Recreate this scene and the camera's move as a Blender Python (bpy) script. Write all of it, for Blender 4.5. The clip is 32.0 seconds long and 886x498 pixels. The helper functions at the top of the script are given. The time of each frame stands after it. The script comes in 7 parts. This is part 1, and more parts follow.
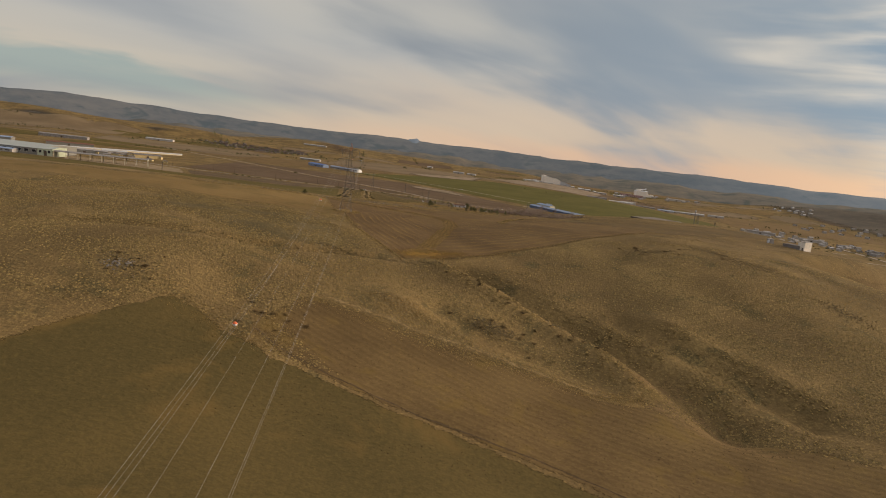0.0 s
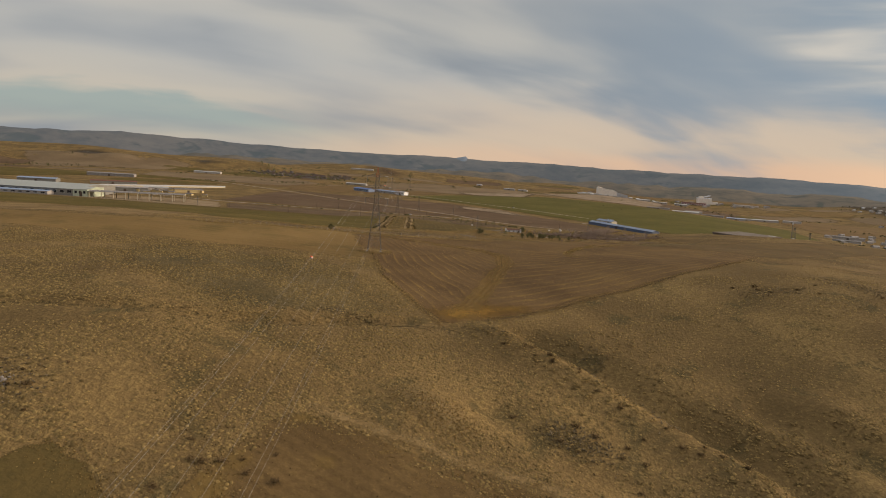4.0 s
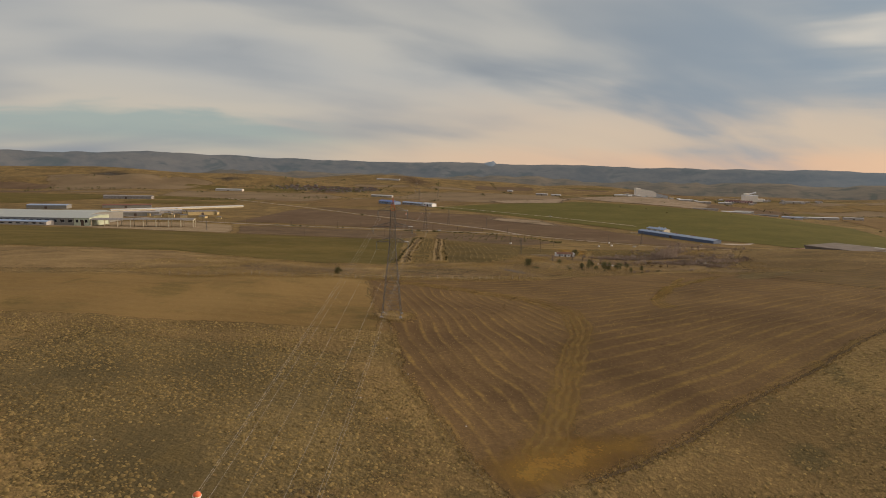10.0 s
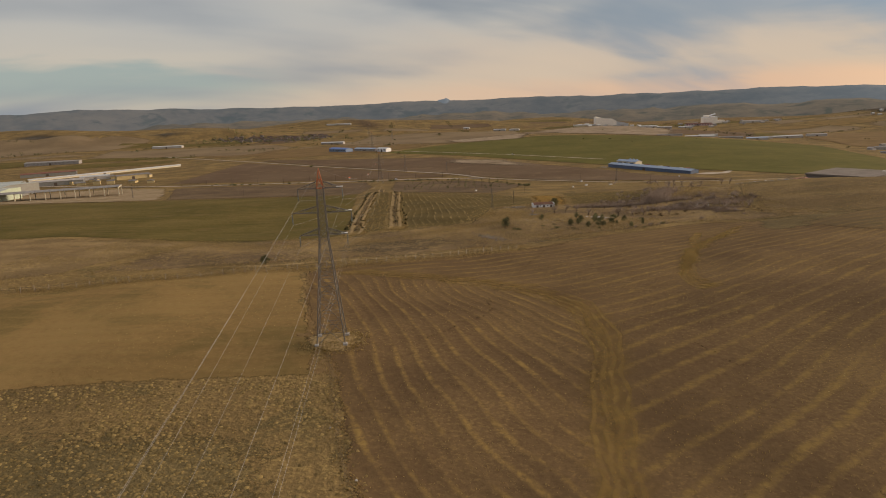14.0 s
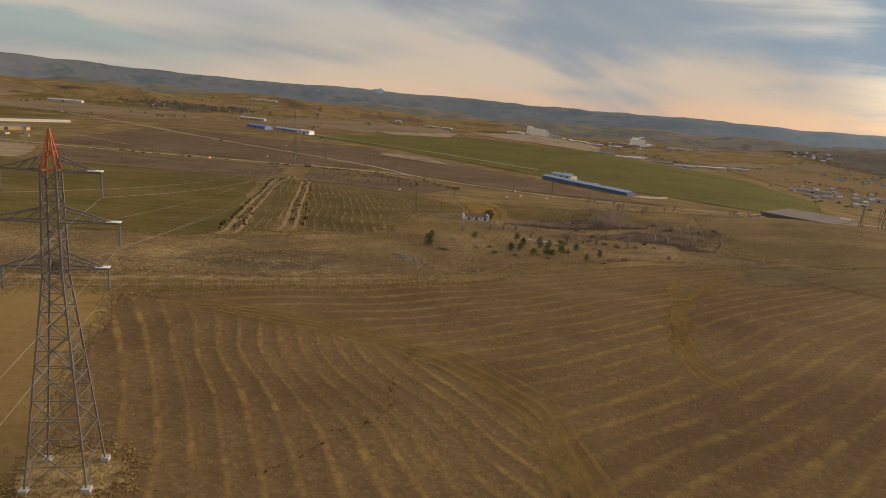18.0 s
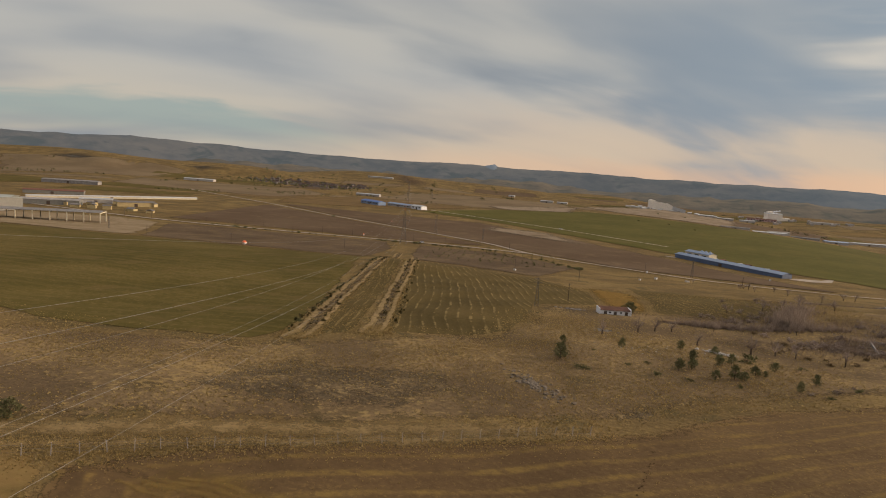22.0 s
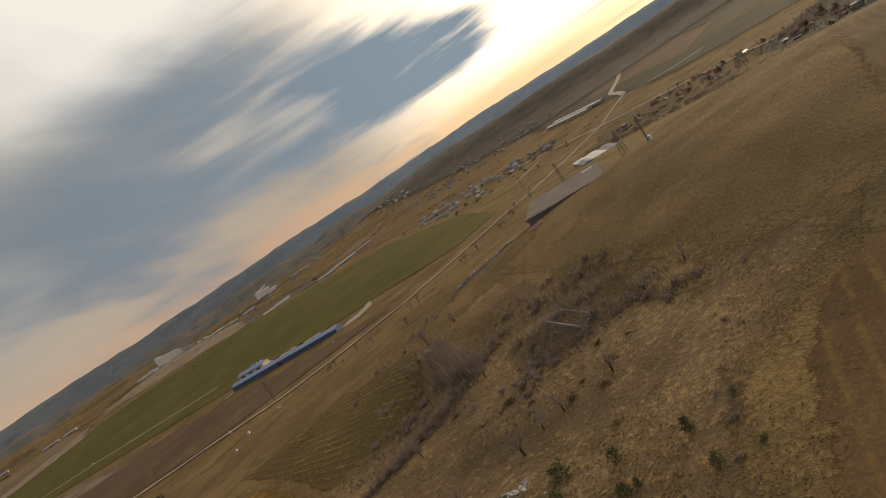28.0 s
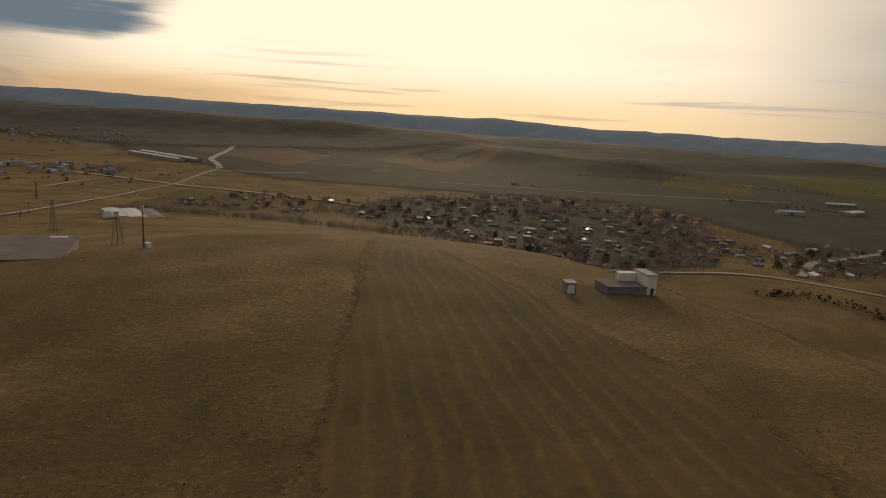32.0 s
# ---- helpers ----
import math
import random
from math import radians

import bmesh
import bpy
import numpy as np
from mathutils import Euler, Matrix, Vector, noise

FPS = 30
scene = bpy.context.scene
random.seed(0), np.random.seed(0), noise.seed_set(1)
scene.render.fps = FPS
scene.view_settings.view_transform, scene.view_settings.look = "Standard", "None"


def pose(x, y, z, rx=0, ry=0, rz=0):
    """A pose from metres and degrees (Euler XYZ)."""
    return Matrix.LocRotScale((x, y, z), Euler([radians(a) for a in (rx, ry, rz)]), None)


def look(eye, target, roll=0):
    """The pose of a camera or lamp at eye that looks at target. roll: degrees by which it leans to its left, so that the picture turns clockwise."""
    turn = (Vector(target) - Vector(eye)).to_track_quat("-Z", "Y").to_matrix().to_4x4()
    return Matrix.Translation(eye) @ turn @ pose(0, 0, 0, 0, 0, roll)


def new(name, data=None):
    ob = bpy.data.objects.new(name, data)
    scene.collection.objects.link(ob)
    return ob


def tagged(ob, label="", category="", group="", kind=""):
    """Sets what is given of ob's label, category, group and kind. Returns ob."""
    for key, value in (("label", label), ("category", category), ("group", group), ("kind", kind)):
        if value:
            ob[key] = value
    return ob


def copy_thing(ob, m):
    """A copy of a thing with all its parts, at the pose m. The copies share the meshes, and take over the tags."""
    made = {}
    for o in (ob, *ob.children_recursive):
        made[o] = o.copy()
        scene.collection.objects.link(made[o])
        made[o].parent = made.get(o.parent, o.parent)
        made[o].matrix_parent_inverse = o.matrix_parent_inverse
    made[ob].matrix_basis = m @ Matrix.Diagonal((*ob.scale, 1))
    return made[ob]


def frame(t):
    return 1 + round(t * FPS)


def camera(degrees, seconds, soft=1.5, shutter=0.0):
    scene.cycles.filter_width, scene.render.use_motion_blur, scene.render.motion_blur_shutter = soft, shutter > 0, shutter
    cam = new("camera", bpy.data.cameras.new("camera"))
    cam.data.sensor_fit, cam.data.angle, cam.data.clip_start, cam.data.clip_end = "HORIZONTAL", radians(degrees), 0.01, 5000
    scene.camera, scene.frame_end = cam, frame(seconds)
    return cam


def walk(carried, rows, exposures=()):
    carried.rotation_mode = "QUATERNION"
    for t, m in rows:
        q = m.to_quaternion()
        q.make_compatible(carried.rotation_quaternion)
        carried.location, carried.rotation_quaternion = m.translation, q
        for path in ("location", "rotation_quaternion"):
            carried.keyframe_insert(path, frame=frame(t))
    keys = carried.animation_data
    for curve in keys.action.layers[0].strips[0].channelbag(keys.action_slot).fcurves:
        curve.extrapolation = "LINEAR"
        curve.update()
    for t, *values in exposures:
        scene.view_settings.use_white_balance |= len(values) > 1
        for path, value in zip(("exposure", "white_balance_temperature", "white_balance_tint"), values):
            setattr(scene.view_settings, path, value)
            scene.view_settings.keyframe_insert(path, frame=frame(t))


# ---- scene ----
cam = camera(69.2, 32.0, 1.0)
PATH = [
    (0, (-1.854, -3.489, 81.868), (-1.821, -1.513, 81.559), 6.9),
    (0.5, (-2.054, 4.981, 80.994), (-2.011, 6.958, 80.698), 6.6),
    (1, (-1.223, 14.316, 80.962), (-1.186, 16.294, 80.668), 7.4),
    (1.5, (-0.311, 24.31, 80.922), (-0.292, 26.288, 80.621), 7.9),
    (2, (0.433, 35.472, 80.959), (0.409, 37.449, 80.661), 6.6),
    (2.5, (-0.055, 46.162, 81.082), (-0.114, 48.142, 80.807), 4.8),
    (3, (-0.588, 55.135, 81.665), (-0.696, 57.116, 81.412), 3.3),
    (3.5, (-1.308, 63.388, 82.857), (-1.435, 65.365, 82.585), 3.3),
    (5.5, (-3.152, 94.132, 83.421), (-3.292, 96.11, 83.161), 4.1),
    (6, (-4.306, 99.573, 84.129), (-4.466, 101.547, 83.852), 3.6),
    (6.5, (-5.299, 104.841, 84.63), (-5.486, 106.81, 84.335), 3.4),
    (7, (-6.83, 110.673, 85.126), (-7.039, 112.64, 84.83), 2.5),
    (7.5, (-8.332, 117.951, 85.575), (-8.557, 119.915, 85.275), 1.4),
    (8, (-9.693, 126.301, 85.907), (-9.91, 128.265, 85.602), 0.3),
    (8.5, (-10.514, 135.199, 86.307), (-10.733, 137.164, 86.005), 0.5),
    (9, (-11.691, 144.678, 87.116), (-11.917, 146.644, 86.828), 1.2),
    (9.5, (-13.004, 153.718, 87.937), (-13.239, 155.684, 87.658), 1.4),
    (10, (-13.926, 162.168, 89.005), (-14.156, 164.138, 88.747), 1.2),
    (10.5, (-15.044, 171.145, 89.509), (-15.281, 173.116, 89.263), 0.3),
    (11, (-15.983, 179.079, 90.478), (-16.198, 181.048, 90.199), 0.8),
    (11.5, (-17.03, 187.884, 91.125), (-17.232, 189.851, 90.828), 1.4),
    (12, (-17.895, 196.485, 91.759), (-18.087, 198.448, 91.428), 1.6),
    (12.5, (-18.828, 204.807, 91.835), (-18.997, 206.764, 91.462), 1.5),
    (13, (-19.424, 213.239, 91.738), (-19.583, 215.19, 91.326), 1.0),
    (13.5, (-20.074, 221.375, 91.32), (-20.227, 223.321, 90.882), -1.2),
    (14, (-20.764, 229.76, 90.84), (-20.873, 231.708, 90.398), -2.4),
    (14.5, (-20.937, 238.883, 90.051), (-21.0, 240.831, 89.6), -1.9),
    (16.5, (-20.15, 273.364, 87.296), (-20.099, 275.295, 86.778), -1.6),
    (17, (-19.706, 281.463, 86.014), (-19.596, 283.395, 85.508), -1.0),
    (17.5, (-19.476, 290.451, 84.4), (-19.335, 292.392, 83.94), 2.6),
    (18, (-18.72, 297.925, 84.518), (-18.58, 299.869, 84.068), 5.0),
    (18.5, (-18.433, 305.16, 84.216), (-18.283, 307.106, 83.781), 8.0),
    (19, (-18.242, 311.419, 83.772), (-18.104, 313.365, 83.33), 9.6),
    (19.5, (-17.911, 317.06, 83.526), (-17.806, 319.007, 83.08), 10.4),
    (20, (-18.118, 323.738, 83.128), (-18.059, 325.687, 82.686), 10.6),
    (20.5, (-18.936, 331.621, 81.856), (-18.949, 333.576, 81.434), 7.8),
    (21, (-19.633, 340.337, 80.843), (-19.707, 342.302, 80.477), 5.9),
    (21.5, (-20.603, 349.004, 80.521), (-20.763, 350.976, 80.223), 5.1),
    (22, (-21.834, 357.856, 80.592), (-22.057, 359.828, 80.341), 4.0),
    (22.5, (-23.182, 365.74, 81.327), (-23.44, 367.712, 81.112), 1.5),
    (23, (-24.341, 374.122, 82.253), (-24.594, 376.098, 82.074), -1.7),
    (23.5, (-25.317, 383.554, 83.036), (-25.534, 385.537, 82.882), -3.8),
    (24, (-25.567, 393.878, 83.857), (-25.743, 395.866, 83.725), -4.8),
    (24.5, (-25.384, 404.679, 84.84), (-25.506, 406.671, 84.705), -6.5),
    (26.5, (-21.193, 442.46, 86.874), (-20.871, 444.426, 86.697), -26.6),
    (27, (-18.481, 449.167, 87.933), (-17.892, 451.065, 87.708), -30.6),
    (27.5, (-14.032, 455.238, 88.248), (-13.163, 457.021, 87.994), -32.7),
    (28, (-8.578, 459.812, 88.081), (-7.409, 461.411, 87.802), -33.7),
    (28.5, (-2.546, 463.277, 88.165), (-1.102, 464.629, 87.867), -32.1),
    (29, (4.51, 464.914, 88.823), (6.152, 466.015, 88.517), -28.0),
    (29.5, (12.678, 466.129, 89.588), (14.461, 466.975, 89.264), -19.4),
    (30, (21.867, 466.19, 90.138), (23.731, 466.828, 89.791), -8.2),
    (30.5, (30.798, 466.082, 90.085), (32.687, 466.638, 89.732), -2.5),
    (31, (40.405, 466.101, 90.464), (42.304, 466.616, 90.105), 1.1),
    (31.5, (50.999, 465.463, 90.414), (52.892, 465.985, 90.03), 3.1),
    (32, (60.63, 465.475, 90.429), (62.514, 466.005, 90.02), 3.6),
]
walk(cam, [(t, look(eye, target, roll)) for t, eye, target, roll in PATH], [(0, 0.48), (24, 0.44), (26.5, 0.28), (28, 0.06), (29, -0.38), (29.5, -0.52), (31, -0.58), (32, -0.58)])

# ---- light ----
SUN_AZ, SUN_EL = 74.0, 11.0
sun_data = bpy.data.lights.new("sun", "SUN")
sun_data.energy, sun_data.angle, sun_data.color = 2.1, radians(10), (1.0, 0.78, 0.52)
sun = new("sun", sun_data)
SUN_DIR = Vector((math.sin(radians(SUN_AZ)) * math.cos(radians(SUN_EL)), math.cos(radians(SUN_AZ)) * math.cos(radians(SUN_EL)), math.sin(radians(SUN_EL))))
sun.matrix_world = look(Vector((0, 0, 300)) + SUN_DIR * 100, (0, 0, 300))


class Nodes:
    """Short hand for building node trees."""

    def __init__(self, tree, fresh=True):
        self.t = tree
        if fresh:
            tree.nodes.clear()

    def n(self, kind, **values):
        node = self.t.nodes.new(kind)
        for key, value in values.items():
            if key in ("operation", "blend_type", "data_type", "noise_dimensions", "sky_type", "wave_type", "bands_direction", "feature", "vector_type"):
                if key == "operation":
                    node.operation = value
                elif key == "blend_type":
                    node.blend_type = value
                elif key == "data_type":
                    node.data_type = value
                elif key == "noise_dimensions":
                    node.noise_dimensions = value
                elif key == "sky_type":
                    node.sky_type = value
                elif key == "bands_direction":
                    node.bands_direction = value
                elif key == "feature":
                    node.feature = value
            else:
                self.put(node, key.replace("_", " "), value)
        return node

    def put(self, node, key, value):
        socket = node.inputs[int(key[1:])] if key[0] == "i" and key[1:].isdigit() else node.inputs[key]
        if hasattr(value, "is_output"):
            self.t.links.new(value, socket)
        else:
            socket.default_value = value

    def math(self, op, a, b=0.0, c=0.0, clamp=False):
        node = self.n("ShaderNodeMath", operation=op, i0=a, i1=b, i2=c)
        node.use_clamp = clamp
        return node.outputs[0]

    def mix(self, f, a, b, blend="MIX"):
        node = self.n("ShaderNodeMix", data_type="RGBA", blend_type=blend)
        self.put(node, "i0", f), self.put(node, "i6", a), self.put(node, "i7", b)
        return node.outputs[2]

    def ramp(self, f, lo, hi):
        node = self.n("ShaderNodeMapRange", i0=f, i1=lo, i2=hi, i3=0.0, i4=1.0)
        node.interpolation_type = "SMOOTHSTEP"
        return node.outputs[0]

    def noise(self, vec, scale, detail=4.0, rough=0.55, distort=0.0):
        node = self.n("ShaderNodeTexNoise", Vector=vec, Scale=scale, Detail=detail, Roughness=rough, Distortion=distort)
        return node.outputs[0]


def rgb(r, g, b):
    return (r, g, b, 1.0)


# sky: a Nishita sky behind broken, streaky stratus that the low sun lights from beyond the eastern hills
world = bpy.data.worlds.new("sky")
scene.world = world
world.use_nodes = True
N = Nodes(world.node_tree)
sky = N.n("ShaderNodeTexSky", sky_type="NISHITA")
sky.sun_disc, sky.sun_elevation, sky.sun_rotation = False, radians(SUN_EL), radians(SUN_AZ)
coord = N.n("ShaderNodeTexCoord").outputs["Generated"]
xyz = N.n("ShaderNodeSeparateXYZ", Vector=coord)
X, Y, Z = xyz.outputs
up = N.math("MAXIMUM", Z, 0.0)
flat = N.math("ADD", up, 0.30)
u, v = N.math("DIVIDE", X, flat), N.math("DIVIDE", Y, flat)
# streaks run from the north-west to the sun
ca, sa = math.cos(radians(28)), math.sin(radians(28))
along = N.math("ADD", N.math("MULTIPLY", u, ca), N.math("MULTIPLY", v, sa))
across = N.math("SUBTRACT", N.math("MULTIPLY", v, ca), N.math("MULTIPLY", u, sa))
cloud_at = N.n("ShaderNodeCombineXYZ", X=N.math("MULTIPLY", along, 0.46), Y=across, Z=0.0).outputs[0]
big = N.noise(cloud_at, 1.15, 3.0, 0.5, 0.25)
mid = N.noise(cloud_at, 2.1, 3.0, 0.42, 0.35)
fine = N.noise(cloud_at, 6.0, 4.0, 0.5, 0.4)
near_sun = N.n("ShaderNodeVectorMath", operation="DOT_PRODUCT", i0=coord, i1=(SUN_DIR.x, SUN_DIR.y, SUN_DIR.z)).outputs["Value"]
veil = N.math("ADD", N.math("ADD", N.math("MULTIPLY", big, 0.60), N.math("MULTIPLY", mid, 0.70)), N.math("MULTIPLY", fine, 0.10))
# bearing and height above the horizon, in degrees, stirred a little by the cloud's own texture
az = N.math("MULTIPLY", N.math("ARCTAN2", X, Y), 57.2958)
el = N.math("MULTIPLY", N.math("ARCSINE", Z), 57.2958)
# towards the sun the streaks lie level
level = N.n("ShaderNodeCombineXYZ", X=N.math("MULTIPLY", az, 0.10), Y=N.math("MULTIPLY", el, 0.75), Z=0.0).outputs[0]
flat_noise = N.noise(level, 1.0, 4.0, 0.55, 0.4)
wide_streak = N.noise(level, 0.42, 3.0, 0.5, 0.6)
to_sun = N.math("MULTIPLY", N.ramp(az, 14.0, 44.0), 0.8)
stir = N.math("SUBTRACT", N.math("MULTIPLY_ADD", fine, 0.45, N.math("MULTIPLY", mid, 0.55)), 0.5)
stir = N.math("ADD", N.math("MULTIPLY", stir, N.math("SUBTRACT", 1.0, to_sun)), N.math("MULTIPLY", N.math("SUBTRACT", wide_streak, 0.5), to_sun))
el_s = N.math("MULTIPLY_ADD", stir, 9.0, el)
az_s = N.math("MULTIPLY_ADD", stir, 22.0, az)
# the heavy bank: its base sinks from the north-west to the north-east and lifts again at its ragged tip
base = N.math("MAXIMUM", N.math("MULTIPLY_ADD", az, -0.19, 6.2), 2.2)
base = N.math("ADD", base, N.math("MULTIPLY", N.math("MAXIMUM", N.math("SUBTRACT", az, 41.0), 0.0), 0.27))
crest = N.math("SUBTRACT", 17.5, N.math("MULTIPLY", N.math("MAXIMUM", N.math("SUBTRACT", az, 26.0), 0.0), 0.33))
bank = N.math("MULTIPLY", N.ramp(N.math("SUBTRACT", el_s, base), -2.2, 3.6), N.math("SUBTRACT", 1.0, N.ramp(N.math("SUBTRACT", el_s, crest), -3.5, 2.5)))
bank = N.math("MULTIPLY", bank, N.math("MULTIPLY", N.ramp(az_s, -52.0, -4.0), N.math("SUBTRACT", 1.0, N.ramp(az_s, 47.0, 61.0))))
low = N.math("SUBTRACT", 1.0, N.ramp(el, 0.0, 8.0))
puff = N.ramp(N.math("MULTIPLY_ADD", mid, 0.6, N.math("MULTIPLY", big, 0.4)), 0.38, 0.62)
light_cloud = N.mix(N.ramp(Z, 0.34, 0.70), N.mix(low, N.mix(puff, rgb(0.408, 0.394, 0.362), rgb(0.335, 0.345, 0.35)), N.mix(puff, rgb(0.50, 0.425, 0.325), rgb(0.39, 0.36, 0.31))), rgb(0.54, 0.53, 0.50))
dark_cloud = N.mix(N.ramp(Z, 0.40, 0.70), N.mix(N.ramp(az, 20.0, 46.0), N.mix(N.ramp(az, -10.0, 30.0), rgb(0.222, 0.243, 0.265), rgb(0.215, 0.264, 0.313)), rgb(0.265, 0.33, 0.385)), rgb(0.36, 0.39, 0.42))
sun_veil = N.math("ADD", N.math("MULTIPLY_ADD", wide_streak, 1.0, 0.20), N.math("MULTIPLY", N.math("SUBTRACT", flat_noise, 0.5), 0.62))
veil = N.math("ADD", N.math("MULTIPLY", veil, N.math("SUBTRACT", 1.0, to_sun)), N.math("MULTIPLY", sun_veil, to_sun))
veil = N.math("MULTIPLY_ADD", N.math("SUBTRACT", 1.0, N.ramp(az, -36.0, -12.0)), 0.06, veil)
# a brighter, ragged thinning of the bank in the north-east
thin = N.math("MULTIPLY", N.math("MULTIPLY", N.ramp(az_s, 18.0, 27.0), N.math("SUBTRACT", 1.0, N.ramp(az_s, 31.0, 40.0))), N.math("MULTIPLY", N.ramp(el_s, 5.5, 9.0), N.math("SUBTRACT", 1.0, N.ramp(el_s, 12.0, 17.0))))
thin = N.math("MULTIPLY", thin, N.ramp(wide_streak, 0.36, 0.66))
bank = N.math("MULTIPLY", bank, N.math("SUBTRACT", 1.0, N.math("MULTIPLY", thin, 0.40)))
veil = N.math("MULTIPLY_ADD", thin, -0.07, veil)
# sunlit cloud round and above the sun
glow = N.ramp(N.math("MULTIPLY_ADD", stir, 0.10, near_sun), 0.72, 0.93)
over = N.math("MULTIPLY", N.ramp(el_s, 14.5, 21.0), N.ramp(near_sun, 0.30, 0.60))
lit = N.mix(N.ramp(el, 0.0, 4.5), rgb(1.75, 1.25, 0.68), rgb(2.0, 1.64, 1.22))
lit = N.mix(N.math("MULTIPLY", N.ramp(az_s, 84.0, 112.0), 0.75), lit, N.mix(N.ramp(el, 1.0, 5.0), rgb(1.25, 0.97, 0.66), rgb(1.10, 0.97, 0.79)))
dark = N.ramp(N.math("MULTIPLY_ADD", N.math("MULTIPLY", glow, N.math("SUBTRACT", 1.0, bank)), -0.30, N.math("MULTIPLY_ADD", bank, N.math("MULTIPLY_ADD", N.ramp(az, 16.0, 40.0), 0.12, 0.19), veil)), 0.66, 1.0)
open_sky = N.mix(N.math("MULTIPLY", over, 0.85), light_cloud, rgb(1.10, 1.03, 0.92))
open_sky = N.mix(N.math("MULTIPLY", thin, 0.6), open_sky, rgb(0.66, 0.59, 0.49))
open_sky = N.mix(glow, open_sky, lit)
# the peach band along the northern and eastern horizon
band = N.math("MULTIPLY", N.math("SUBTRACT", 1.0, N.ramp(N.math("MULTIPLY_ADD", stir, 3.0, el), 0.5, 2.3)), N.math("MULTIPLY", N.ramp(az, -28.0, 22.0), N.math("SUBTRACT", 1.0, N.ramp(az, 52.0, 66.0))))
open_sky = N.mix(N.math("MULTIPLY", band, 0.72), open_sky, N.mix(N.ramp(az, 18.0, 50.0), rgb(0.62, 0.38, 0.245), rgb(1.10, 0.66, 0.34)))
# a fainter warm wash above it in the north
wash = N.math("MULTIPLY", N.math("SUBTRACT", 1.0, N.ramp(N.math("MULTIPLY_ADD", stir, 7.0, el), 1.5, 8.5)), N.math("MULTIPLY", N.ramp(az, -24.0, 4.0), N.math("SUBTRACT", 1.0, N.ramp(az, 28.0, 46.0))))
open_sky = N.mix(N.math("MULTIPLY", wash, 0.34), open_sky, rgb(0.60, 0.415, 0.285))
# thin blue-green gap low in the north-west
gap = N.math("MULTIPLY", N.math("SUBTRACT", 1.0, N.ramp(N.math("MULTIPLY_ADD", stir, 6.0, el), 2.6, 3.9)), N.math("MULTIPLY", N.ramp(el, 0.2, 2.4), N.math("SUBTRACT", 1.0, N.ramp(az_s, -26.0, -8.0))))
clear = N.mix(1.0, sky.outputs[0], rgb(0.055, 0.055, 0.055), "MULTIPLY")
clear = N.mix(0.8, clear, rgb(0.27, 0.345, 0.35))
open_sky = N.mix(N.math("MULTIPLY", gap, 0.8), open_sky, clear)
# flat grey streaks over the eastern horizon and a few pale blue breaks in the south-east
long_level = N.n("ShaderNodeCombineXYZ", X=N.math("MULTIPLY", az, 0.055), Y=N.math("MULTIPLY", el, 1.2), Z=3.0).outputs[0]
streak = N.math("MULTIPLY", N.ramp(N.noise(long_level, 1.0, 4.0, 0.55, 0.3), 0.56, 0.70), N.math("MULTIPLY", N.ramp(az, 30.0, 42.0), N.math("SUBTRACT", 1.0, N.ramp(el, 3.0, 5.5))))
streak_c = N.mix(N.ramp(az, 80.0, 100.0), N.mix(N.ramp(az, 45.0, 70.0), rgb(0.42, 0.34, 0.27), rgb(0.78, 0.62, 0.42)), rgb(0.52, 0.58, 0.58))
open_sky = N.mix(N.math("MULTIPLY", streak, 0.5), open_sky, streak_c)
total = N.mix(dark, open_sky, dark_cloud)
back = N.n("ShaderNodeBackground", Color=total, Strength=0.88)
N.t.links.new(back.outputs[0], N.n("ShaderNodeOutputWorld").inputs[0])


# ---- materials ----
def dusty(c):
    """Raises the blue of a base colour by about a tenth."""
    return (c[0] * 1.02, c[1] * 1.0, c[2] * 1.10 + 0.001)


